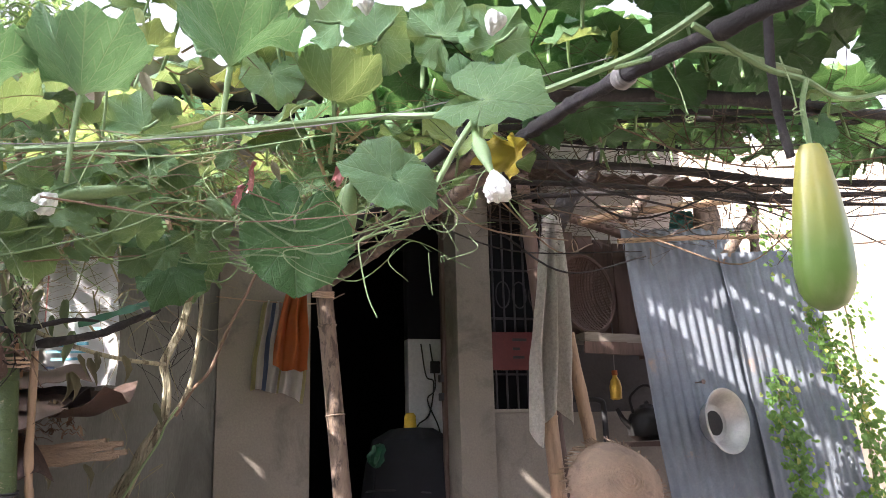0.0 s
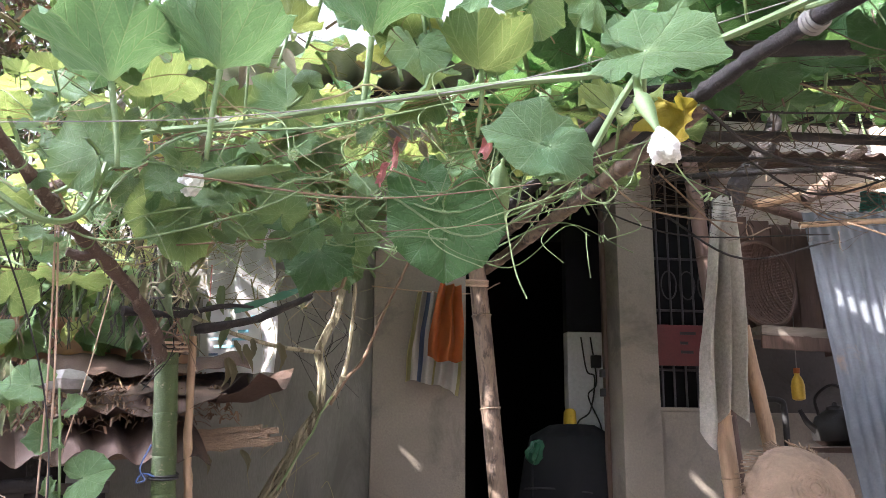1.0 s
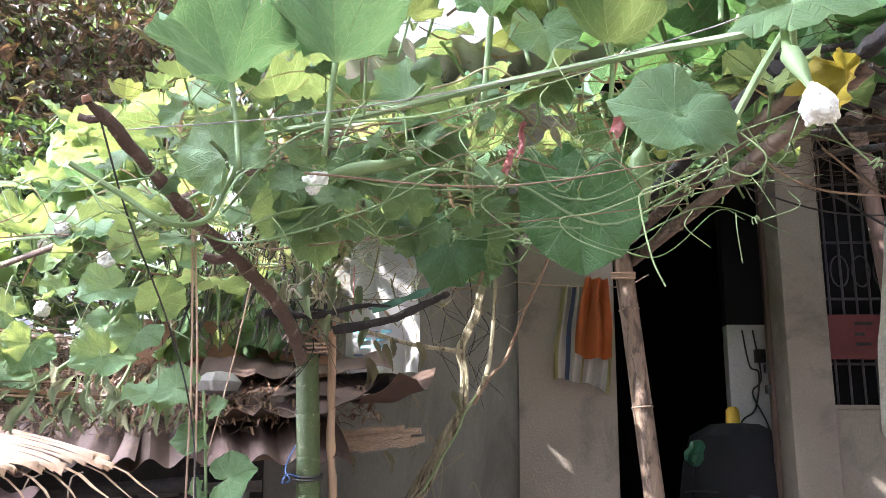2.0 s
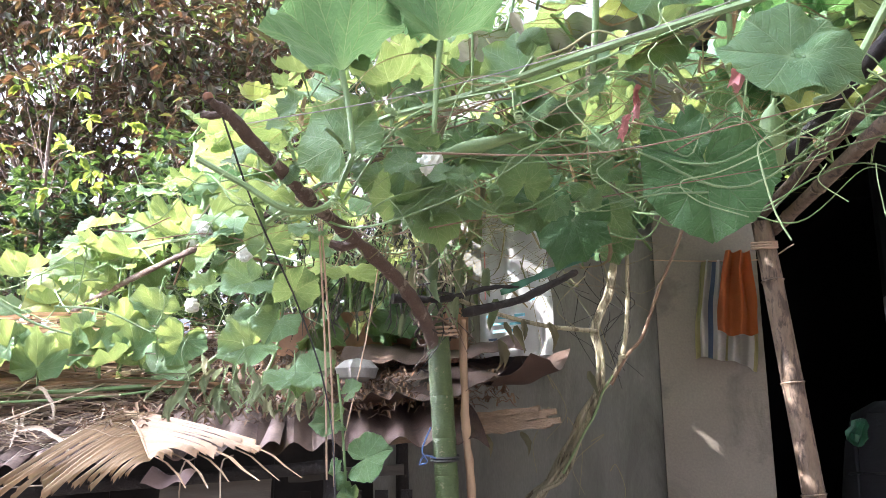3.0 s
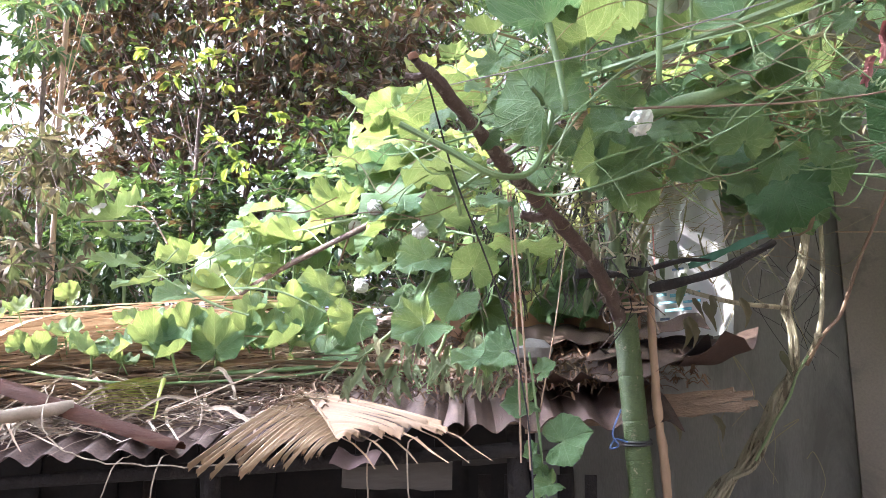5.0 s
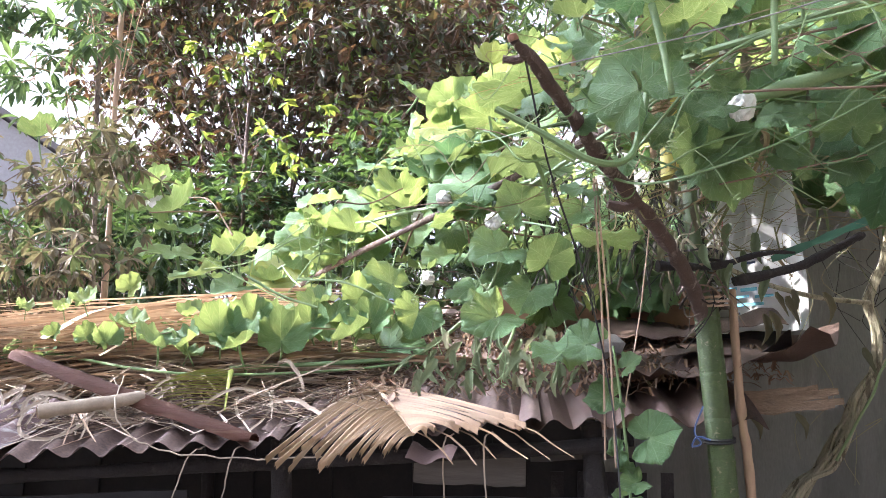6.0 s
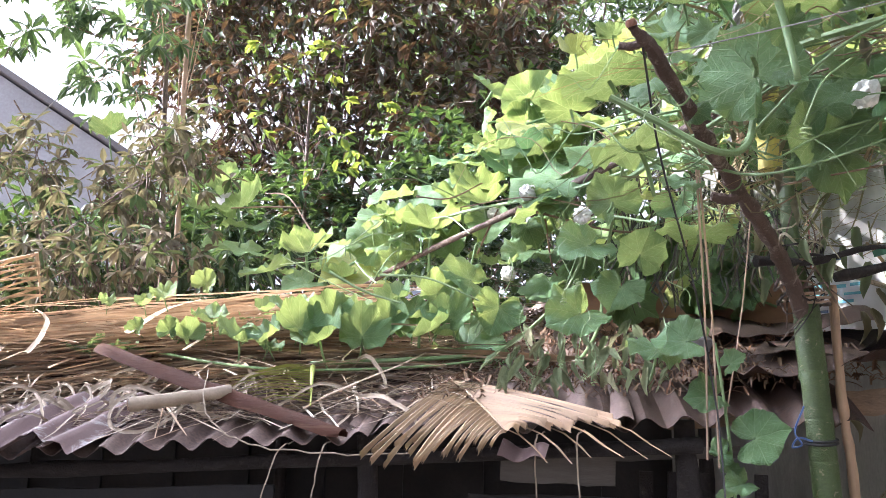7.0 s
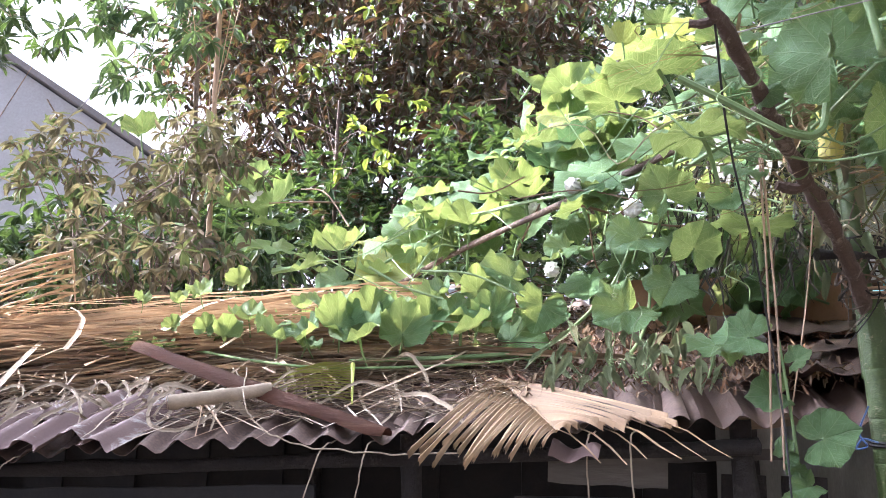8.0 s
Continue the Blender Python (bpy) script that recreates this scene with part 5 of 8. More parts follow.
for k, (p, s) in enumerate([((0.30, 2.68, 2.31), 1), ((0.27, 2.72, 2.25), 2), ((0.55, 2.5, 2.28), 3)]):
    rg = alone("ribbon", cloth(0.022, 0.075, 1.2, 0.008, 60 + k, 0.5, nx=8, nz=8), M["pink"], "faded red ribbon tied on a twig", "ribbon", "ribbons")
    rg.matrix_basis = pose(*p, 0, 12 * s, 20)
gl = alone("plastic_strip", plank((-0.28, 3.85, 1.98), (0.10, 3.7, 2.09), 0.03, 0.004, 180, wob=0.006), M["green_plastic"], "green plastic strip caught in the vines", "strip")

# ---- gourd vine ----
def leaf_mesh(name, seed, cup=0.25, wave=0.10, lobes=0.16, petiole=0.7, fold=0.0, mats=None, cone=0.0, curl=0.0, cols=4, rings=7):
    """A broad gourd leaf with shallow pointed lobes, one unit wide, the stalk's joint at the origin, the tip along y, the upper face along z."""
    g = random.Random(seed)
    veins = [v * (1 + g.uniform(-0.07, 0.07)) for v in (0, 36, 74, 112, 146)]
    allv = sorted([-v * (1 + g.uniform(-0.05, 0.05)) for v in veins[1:]] + veins)
    ang = []
    for a, b in zip(allv, allv[1:]):
        ang += [(a, 1.0), (a + 1.5, 0.0)] + [(a + 1.5 + (b - a - 3) * k / cols, 0.0) for k in range(1, cols)] + [(b - 1.5, 0.0)]
    ang = [(-172, 0.0), (-166, 0.0), (-159, 0.0), (allv[0] - 1.5, 0.0)] + ang + [(allv[-1], 1.0), (allv[-1] + 1.5, 0.0), (159, 0.0), (166, 0.0), (172, 0.0)]
    ang = sorted(ang)
    ph = [g.uniform(0, 6.28) for _ in range(5)]
    bm = bmesh.new()
    lay = bm.verts.layers.float_vector.new("blade")
    centre = bm.verts.new((0, 0, 0))
    centre[lay] = (0, 0, 0.5)
    grid = []
    for n, (d, v) in enumerate(ang):
        a = radians(d)
        near = min(abs(d - q) for q in allv)
        gap = 0.5 - 0.5 * math.cos(math.pi * min(1.0, near / 18))
        out = 0.50 * (1 + 0.07 * math.cos(a)) * (1 + lobes * sum(w * math.exp(-abs((abs(d) - c) / 11) ** 1.5) for c, w in ((0, 1.0), (37, 0.30), (74, 0.80), (112, 0.20), (140, 0.45))) - 0.20 * lobes + 0.05 * noise.noise((math.sin(a) * 1.6 + seed, math.cos(a) * 1.6, 0.5))) * (1 + 0.04 * math.sin(2 * a + ph[4])) * (1 + 0.010 * (1 if n % 2 else -1) + g.uniform(-0.014, 0.014))
        out *= 1 - 0.82 * max(0.0, (abs(d) - 143) / 29) ** 1.4
        col = []
        for j in range(1, rings + 1):
            f = (j / rings) ** 0.85
            r = out * f
            x, y = r * math.sin(a), r * math.cos(a)
            z = cup * 2 * r * r + cone * r * (1 - 0.5 * r) + fold * abs(x) - curl * max(0.0, y) ** 2
            z += wave * 0.5 * f * f * (0.5 * math.sin(3 * a + ph[0]) + 0.4 * math.sin(5 * a + ph[1]) + 0.6 * math.sin(9 * a + ph[2]) * f * f + 0.3 * math.sin(15 * a + ph[3]) * f ** 4)
            z += wave * f * (0.55 * noise.noise((x * 3.1 + seed, y * 3.1, 0.3)) + 0.35 * noise.noise((x * 6.5, y * 6.5 + seed, 1.7)))
            z += 0.014 * r * gap * (1 - 0.3 * f) + 0.004 * gap * math.sin(r * 62 + near * 0.12)
            z += 0.012 * noise.noise((x * 7 + seed, y * 7, seed * 3.3))
            if j == rings:
                z -= 0.014
            q = bm.verts.new((x, y, z))
            q[lay] = (r, radians(near) * r, v * (0.75 - 0.45 * f))
            col.append(q)
        grid.append(col)
    for a, b in zip(grid, grid[1:]):
        bm.faces.new((centre, b[0], a[0]))
        for j in range(rings - 1):
            bm.faces.new((a[j], b[j], b[j + 1], a[j + 1]))
    if petiole:
        bend = g.uniform(-0.1, 0.1)
        tube(bm, spline([(0, 0, 0.004), (bend * 0.4, -0.08 * petiole, -0.35 * petiole), (bend * 0.5, -0.12 * petiole, -0.8 * petiole)], 3), lambda f: 0.027 - 0.006 * f, 6, 1)
    me = link_mesh(name, bm, mats or [M["leaf"], M["stem"]])
    return smooth(me)


LEAVES = [leaf_mesh("leaf", 1, 0.02, 0.11, 0.17, 0.7, 0.10), leaf_mesh("leaf", 2, 0.12, 0.14, 0.20, 0.6, 0.18, curl=0.3), leaf_mesh("leaf", 3, -0.15, 0.15, 0.15, 0.7, 0.15), leaf_mesh("leaf", 4, 0.05, 0.18, 0.22, 0.6, 0.30, curl=0.4),
          leaf_mesh("leaf", 5, 0.0, 0.10, 0.20, 0.7, 0.22), leaf_mesh("leaf", 6, -0.25, 0.13, 0.18, 0.6, 0.05, curl=0.2)]
BOWLS = [leaf_mesh("leaf", 21, 0.50, 0.20, 0.08, 0.8), leaf_mesh("leaf", 22, 0.62, 0.16, 0.10, 0.8, 0.1), leaf_mesh("leaf", 23, 0.42, 0.22, 0.09, 0.9, 0.15), leaf_mesh("leaf", 24, 0.55, 0.20, 0.11, 0.7, 0.05, curl=0.25)]
FUNNELS = [leaf_mesh("leaf", 31, 0.10, 0.20, 0.20, 0.9, 0, [M["leaf_shade"], M["stem"]], 0.95), leaf_mesh("leaf", 32, 0.0, 0.22, 0.26, 0.8, 0.08, [M["leaf_shade"], M["stem"]], 1.05), leaf_mesh("leaf", 33, 0.0, 0.20, 0.18, 0.9, 0, [M["leaf_shade"], M["stem"]], 0.8)]
YELLOWS = [leaf_mesh("leaf", 9, 0.5, 0.45, 0.25, 0.6, 0.75, [M["leaf_yellow"], M["stem"]])]


def wilted_mesh(seed, mat="leaf_dry"):
    """A limp dry leaf, folded along its rib and hanging, one unit long along y."""
    g = random.Random(seed)
    bm = bmesh.new()
    rows, twist, curl = [], g.uniform(-1.2, 1.2), g.uniform(-0.35, 0.35)
    for i in range(9):
        f = i / 8
        w = 0.15 * math.sin(math.pi * (0.06 + 0.94 * f) ** 0.8) * g.uniform(0.8, 1.15) + 0.004
        a = twist * f
        sx, sz = math.cos(a), math.sin(a)
        c = Vector((0.10 * math.sin(f * 3 + seed), f, curl * f * f))
        rows.append([bm.verts.new(c + Vector((sx * w * k - sz * abs(k) * w * 0.8, 0, sz * w * k + sx * abs(k) * w * 0.8 + 0.02 * g.uniform(-1, 1)))) for k in (-1, -0.5, 0, 0.5, 1)])
    for a, b in zip(rows, rows[1:]):
        for k in range(4):
            bm.faces.new((a[k], a[k + 1], b[k + 1], b[k]))
    return smooth(link_mesh("leaf", bm, [M[mat]]))


WILTED = [wilted_mesh(10 + k) for k in range(5)]
DEAD = [wilted_mesh(20 + k, "leaf_brown") for k in range(3)]
BIG = [leaf_mesh("leaf", 41, 0.03, 0.10, 0.06, 0.5, 0, [M["leaf_dark"], M["stem"]]), leaf_mesh("leaf", 42, -0.05, 0.12, 0.30, 0.5, 0, [M["leaf_dark"], M["stem"]])]


def leaf(vine, at, tip, face, size, kind=None, g=rnd, label=""):
    me = (kind if kind else LEAVES)[g.randrange(len(kind or LEAVES))] if not isinstance(kind, bpy.types.Mesh) else kind
    ob = new("leaf", me)
    ob.parent = vine
    ob.matrix_basis = Matrix.Translation(-vine.location) @ axes(at, tip, face, size)
    if label:
        tagged(ob, label)
    return ob


vine = thing("gourd_vine", "leafy green gourd vine covering the trellis", "vine", (0.0, 3.0, 0.0))
rvine = thing("gourd_vine", "leafy green gourd vine creeping over the shed roof", "vine", (-1.8, 3.6, 0.0))
svine = thing("gourd_seedling", "young gourd shoot climbing a cord", "vine", (-0.66, 3.15, 0.0))


def stem(v, pts, r=0.009, r1=None, mat="stem", name="stem", k=7, n=7):
    r1 = r1 or r * 0.7
    return part(name, tube(bmesh.new(), [q - v.location for q in spline(pts, k)], lambda f: r + (r1 - r) * f, n), M[mat], v)


def tendril(v, pts, coil=0, r=0.0019, seed=0):
    """A thin tendril, curled into a spring at its end."""
    g = random.Random(seed)
    q = spline(pts, 6)
    if coil:
        d = (q[-1] - q[-3]).normalized()
        s = d.orthogonal().normalized()
        t = d.cross(s)
        o = q[-1]
        q += [o + d * (0.0105 * a / 6.28) + (s * math.cos(a) + t * math.sin(a) - s) * (0.009 + 0.002 * math.sin(a * 0.37 + seed)) for a in (i * 0.7 for i in range(1, int(coil * 9)))]
    return part("tendril", tube(bmesh.new(), [p - v.location for p in q], r, 5), M["tendril"], v)


# main stems along the trellis front
stem(vine, [(-0.76, 2.35, 2.104), (-0.66, 2.4, 2.045), (-0.56, 2.45, 1.985), (-0.515, 2.6, 2.034), (-0.50, 2.7, 2.164), (-0.45, 2.73, 2.295), (-0.14, 2.6, 2.30), (0.233, 2.45, 2.323), (0.563, 2.38, 2.361), (0.821, 2.15, 2.316), (1.117, 1.98, 2.40), (1.222, 1.9, 2.45), (1.288, 1.8, 2.49)], 0.0078, 0.010)
stem(vine, [(-0.9, 3.0, 2.10), (-0.6, 2.85, 2.20), (-0.4, 2.75, 2.278)], 0.008)
stem(vine, [(0.82, 2.14, 2.315), (0.75, 2.12, 2.21), (0.68, 2.1, 2.09), (0.64, 2.1, 2.03), (0.60, 2.12, 2.02)], 0.009, 0.006)
stem(vine, [(1.7, 2.0, 2.45), (1.3, 1.85, 2.40), (1.12, 1.98, 2.39)], 0.009)
stem(vine, [(1.16, 1.7, 2.37), (1.35, 1.72, 2.30), (1.44, 1.70, 2.27), (1.6, 1.75, 2.26), (1.85, 1.8, 2.34)], 0.008)
g = random.Random(31)
for k in range(20):
    x, y = g.uniform(-0.8, 0.6), g.uniform(2.75, 4.3)
    z = 2.12 + 0.14 * (y - 2.4) + g.uniform(-0.1, 0.15)
    ln = g.uniform(0.5, 1.2)
    a = g.uniform(-0.5, 0.5)
    p = Vector((x, y, z))
    q = p + Vector((math.cos(a), math.sin(a) - 0.2, g.uniform(-0.12, 0.22))) * ln
    m = p.lerp(q, 0.35) + Vector((g.uniform(-0.1, 0.1), g.uniform(-0.1, 0.1), g.uniform(-0.2, 0.14)))
    m2 = p.lerp(q, 0.7) + Vector((g.uniform(-0.1, 0.1), g.uniform(-0.1, 0.1), g.uniform(-0.12, 0.14)))
    stem(vine, [p, m, m2, q], g.uniform(0.0035, 0.0055), 0.0012)
for k in range(26):
    x, y = g.uniform(0.9, 3.2), g.uniform(2.3, 4.4)
    z = 2.38 + 0.10 * (y - 2.4) + g.uniform(-0.06, 0.14)
    ln = g.uniform(0.5, 1.3)
    a = g.uniform(-0.7, 0.7)
    p = Vector((x, y, z))
    q = p + Vector((math.cos(a), math.sin(a), g.uniform(-0.15, 0.12))) * ln
    m = p.lerp(q, 0.5) + Vector((g.uniform(-0.1, 0.1), g.uniform(-0.1, 0.1), g.uniform(-0.2, 0.04)))
    stem(vine, [p, m, q], g.uniform(0.003, 0.006), mat="darkwood" if k % 3 else "twig", name="dry_stem")

# leaves that stand out along the front
FACE = (-0.15, -1, 0.1)
leaf(vine, (0.48, 3.16, 2.23), (0.02, 0.0, -1), (-0.25, -1, 0.12), 0.41, BIG[0], label="large dark green leaf hanging over the doorway")
leaf(vine, (0.07, 3.22, 2.10), (-0.35, -0.1, -1), (-0.1, -1, 0.2), 0.25, BIG[1])
leaf(vine, (1.0, 2.36, 2.30), (0.25, 0.3, -1), (-0.9, -0.6, 0.1), 0.135, YELLOWS[0], label="yellowed dying leaf with dark spots")
leaf(vine, (-0.157, 2.4, 2.36), (0.08, -0.99, 0.15), (0.04, -0.06, 1), 0.315, FUNNELS[0])
leaf(vine, (-0.422, 2.44, 2.331), (-0.04, -0.98, 0.19), (-0.15, 0.08, 0.99), 0.345, FUNNELS[1])
leaf(vine, (0.211, 2.53, 2.537), (0.12, -0.99, -0.01), (0.1, -0.03, 1), 0.359, FUNNELS[1])
leaf(vine, (0.52, 2.6, 2.494), (-0.98, -0.03, 0.18), (-0.16, -0.21, 0.97), 0.294, BOWLS[1])
leaf(vine, (-0.396, 2.75, 2.428), (0.75, -0.67, -0.02), (-0.08, -0.28, 0.96), 0.225, BOWLS[2])
leaf(vine, (-0.05, 2.9, 2.421), (-0.94, -0.13, -0.3), (-0.09, -0.35, 0.93), 0.264, LEAVES[5])
leaf(vine, (0.127, 3, 2.517), (0.75, -0.59, 0.3), (-0.08, -0.31, 0.95), 0.205, LEAVES[1])
leaf(vine, (0.341, 2.62, 2.409), (0.7, -0.65, 0.29), (-0.16, -0.58, 0.8), 0.248, LEAVES[0])
leaf(vine, (-0.351, 2.75, 2.149), (-0.33, 0.09, 0.94), (-0.35, -0.92, 0.2), 0.134, LEAVES[4])
leaf(vine, (-0.192, 3, 2.292), (-0.95, -0.04, -0.31), (-0.16, -0.58, 0.8), 0.231, LEAVES[3])
leaf(vine, (-0.275, 3.1, 2.375), (-0.94, 0.05, 0.35), (-0.19, -0.68, 0.71), 0.184, LEAVES[2])
leaf(vine, (0.046, 2.9, 2.351), (0.67, -0.57, -0.48), (-0.13, -0.87, 0.48), 0.168, LEAVES[5])
leaf(vine, (0.4, 3.3, 2.388), (0.14, -0.14, -0.98), (-0.26, -0.95, 0.2), 0.229, BIG[0])
leaf(vine, (0.563, 2.08, 2.093), (-0.96, 0.06, 0.27), (-0.15, -0.91, 0.38), 0.203, LEAVES[4])
leaf(vine, (0.581, 2.06, 2.081), (0.76, -0.5, -0.42), (-0.2, -0.94, 0.29), 0.154, LEAVES[5])
leaf(vine, (0.782, 2.02, 2.287), (0.8, -0.56, -0.21), (-0.18, -0.86, 0.48), 0.273, LEAVES[4])
leaf(vine, (-0.49, 2.62, 2.209), (-0.52, 0.05, 0.85), (-0.17, 0.92, 0.36), 0.243, LEAVES[0])
leaf(vine, (-0.305, 2.75, 2.233), (-0.75, -0.43, 0.49), (0.13, -0.79, 0.6), 0.133, LEAVES[1])
leaf(vine, (-0.357, 2.85, 2.203), (-0.83, -0.45, -0.33), (-0.12, -0.95, 0.29), 0.147, LEAVES[3])
leaf(vine, (-0.193, 2.95, 2.253), (0.94, 0.08, 0.33), (0.34, -0.81, 0.48), 0.218, LEAVES[4])
leaf(vine, (-0.476, 2.9, 2.195), (-0.82, -0.45, 0.34), (0.23, -0.77, 0.6), 0.143, LEAVES[2])
leaf(vine, (-0.022, 2.8, 2.434), (0.41, 0.33, 0.85), (-0.04, 0.85, 0.52), 0.236, LEAVES[3])
leaf(vine, (-0.466, 3.3, 2.686), (-0.78, -0.62, 0.01), (-0.07, -0.12, 0.99), 0.300, BOWLS[0])
leaf(vine, (0.184, 3, 2.492), (0.99, -0, 0.16), (0.15, -0.51, 0.85), 0.183, LEAVES[1])
leaf(vine, (0.335, 2.62, 2.383), (0.97, -0.01, 0.24), (0.2, -0.68, 0.71), 0.194, LEAVES[2])
leaf(vine, (0.038, 3.1, 2.423), (-0.78, -0.53, -0.32), (0.04, -0.81, 0.59), 0.175, LEAVES[5])
leaf(vine, (0.151, 3.3, 2.196), (0.52, -0.05, -0.85), (0.36, -0.84, 0.4), 0.219, LEAVES[4])
leaf(vine, (-0.01, 3.3, 2.229), (-0.78, -0.53, -0.32), (0.23, -0.77, 0.6), 0.204, BIG[1])
leaf(vine, (-0.199, 3.3, 2.187), (0.77, 0.03, -0.63), (0.32, -0.73, 0.6), 0.151, LEAVES[1])
leaf(vine, (-1.587, 4, 2.539), (-0.77, -0.62, -0.16), (0.09, -0.3, 0.95), 0.289, LEAVES[3])
leaf(vine, (-1.394, 3.75, 2.342), (-0.76, -0.57, -0.32), (0.18, -0.6, 0.78), 0.362, LEAVES[2])
leaf(vine, (1.594, 2.1, 2.549), (0.79, -0.6, 0.15), (0.11, 0.41, 0.9), 0.258, BIG[0])
leaf(vine, (1.589, 2.4, 2.59), (0.27, -0.28, -0.92), (-0.25, -0.92, 0.29), 0.184, BIG[1])
leaf(vine, (1.301, 2.5, 2.501), (0.11, -0.23, -0.97), (-0.24, -0.88, 0.41), 0.193, BIG[0])
leaf(vine, (1.178, 2.55, 2.454), (0.42, -0.32, -0.85), (-0.04, -0.92, 0.4), 0.141, BIG[1])
leaf(vine, (0.829, 2.5, 2.694), (-0.55, 0.35, 0.76), (0.3, 0.7, 0.65), 0.221, LEAVES[3])
leaf(vine, (0.991, 2.45, 2.67), (0.53, 0.06, 0.85), (0.4, 0.61, 0.69), 0.254, LEAVES[0])
leaf(vine, (1.208, 2.4, 2.679), (0.93, -0.15, 0.33), (-0.12, -0.43, 0.89), 0.204, LEAVES[1])
leaf(vine, (1.436, 2.5, 2.727), (0.53, 0.06, 0.85), (0.09, 0.34, 0.94), 0.199, LEAVES[2])
leaf(vine, (1.647, 1.9, 2.251), (0.11, -0.23, -0.97), (-0.25, -0.92, 0.29), 0.098, BIG[0])
leaf(vine, (1.801, 2, 2.4), (0.85, -0.53, -0.02), (-0.12, -0.43, 0.89), 0.166, LEAVES[2])
leaf(vine, (1.939, 2.1, 2.651), (0.93, -0.15, 0.33), (0.12, 0.43, 0.89), 0.196, BIG[0])
leaf(vine, (1.88, 2.3, 2.613), (-0.95, 0.05, -0.32), (-0.15, -0.56, 0.81), 0.157, LEAVES[0])
leaf(vine, (0.683, 2.7, 2.768), (0.54, 0.15, 0.83), (0.3, 0.7, 0.65), 0.254, LEAVES[4])
leaf(vine, (0.537, 2.6, 2.757), (-0.38, 0.4, 0.83), (0.17, 0.63, 0.76), 0.207, LEAVES[5])

# fine growth woven through the front of the trellis
q = random.Random(77)
for k in range(34):
    p = Vector((q.uniform(-0.75, 0.5), q.uniform(2.5, 3.0), q.uniform(2.06, 2.38)))
    ln, way = q.uniform(0.3, 0.8), q.choice((-1, 1))
    pts = [p + Vector((way * ln * i / 6 + q.uniform(-0.02, 0.02), q.uniform(-0.05, 0.05), 0.10 * i / 6 * q.uniform(-1, 1) + 0.035 * math.sin(i * 1.7 + k))) for i in range(7)]
    stem(vine, pts, q.uniform(0.002, 0.0042), 0.001, ("stem", "stem", "twig", "stem_dry")[k % 4], "side_shoot", 4, 5)
for k in range(40):
    at = (q.uniform(-0.75, 0.22), q.uniform(2.45, 3.0), q.uniform(2.06, 2.42))
    leaf(vine, at, (q.uniform(-1, 1), q.uniform(-0.6, 0.2), q.uniform(-0.9, 0.5)), (q.uniform(-0.5, 0.4), -0.8, q.uniform(0.1, 0.9)), q.uniform(0.05, 0.12), LEAVES, q)

# canopy on the trellis: upright and flat leaves standing above the poles
for k in range(105):
    x, y = g.uniform(-0.9, 1.3), g.uniform(2.75, 5.2)
    z = 2.40 + 0.12 * (y - 2.5) + g.uniform(-0.05, 0.28)
    if y < 3.45 and -0.2 < x < 0.95:
        z += 0.22
    leaf(vine, (x, y, z), (g.uniform(-0.9, 0.9), g.uniform(-1, 0.1), g.uniform(-0.7, 0.4)), (g.uniform(-0.6, 0.3), g.uniform(-1.2, 0.1), 1), g.uniform(0.12, 0.26), LEAVES + BOWLS, g)
for k in range(12):
    x, y = g.uniform(-0.42, 0.02), g.uniform(2.75, 3.2)
    z = g.uniform(2.08, 2.34)
    leaf(vine, (x, y, z), (g.uniform(-0.7, 0.7), g.uniform(-0.6, 0.2), g.uniform(-1, 0.7)), (g.uniform(-0.5, 0.3), -0.8, g.uniform(0.1, 0.9)), g.uniform(0.12, 0.2), g=g)
for k in range(60):
    x, y = g.uniform(0.9, 3.3), g.uniform(1.9, 4.9)
    z = max(2.60, 1.52 + 0.40 * (y - 0.2)) + g.uniform(-0.04, 0.25)
    leaf(vine, (x, y, z), (g.uniform(-1, 1), g.uniform(-1, 0.4), g.uniform(-0.4, 0.3)), (g.uniform(-0.5, 0.3), g.uniform(-0.3, 0.3), 1), g.uniform(0.22, 0.32), BIG, g)
for k in range(18):
    x, y = g.uniform(1.25, 2.4), g.uniform(1.7, 2.4)
    leaf(vine, (x, y, 2.52 + g.uniform(0.0, 0.25)), (g.uniform(-1, 1), g.uniform(-1, 0.4), g.uniform(-0.5, 0.1)), (g.uniform(-0.3, 0.3), g.uniform(-0.2, 0.5), 1), g.uniform(0.20, 0.30), BIG, g)

# the back of the canopy, towards the house
bvine = thing("gourd_vine", "gourd vine filling the back of the trellis, with leaves added for shade", "vine", (0.0, 4.6, 0.0))
for k in range(80):
    x, y = g.uniform(-1.7, 0.25), g.uniform(4.1, 5.35)
    if x < -0.55 and 4.25 < y < 4.95:
        continue
    leaf(bvine, (x, y, g.uniform(2.42, 3.05)), (g.uniform(-0.8, 0.8), g.uniform(-1, 0.3), g.uniform(-0.4, 0.6)), (g.uniform(-0.8, 0.3), g.uniform(-0.5, 0.4), 1), g.uniform(0.24, 0.36), LEAVES + FUNNELS, g)
for k in range(36):
    x, y = g.uniform(-1.0, 1.7), g.uniform(3.1, 4.9)
    leaf(bvine, (x, y, 2.62 + 0.10 * (y - 3) + g.uniform(0.0, 0.35)), (g.uniform(-0.8, 0.8), g.uniform(-1, 0.5), g.uniform(-0.4, 0.5)), (g.uniform(-0.7, 0.3), g.uniform(-0.6, 0.4), 1), g.uniform(0.22, 0.34), LEAVES + FUNNELS, g)
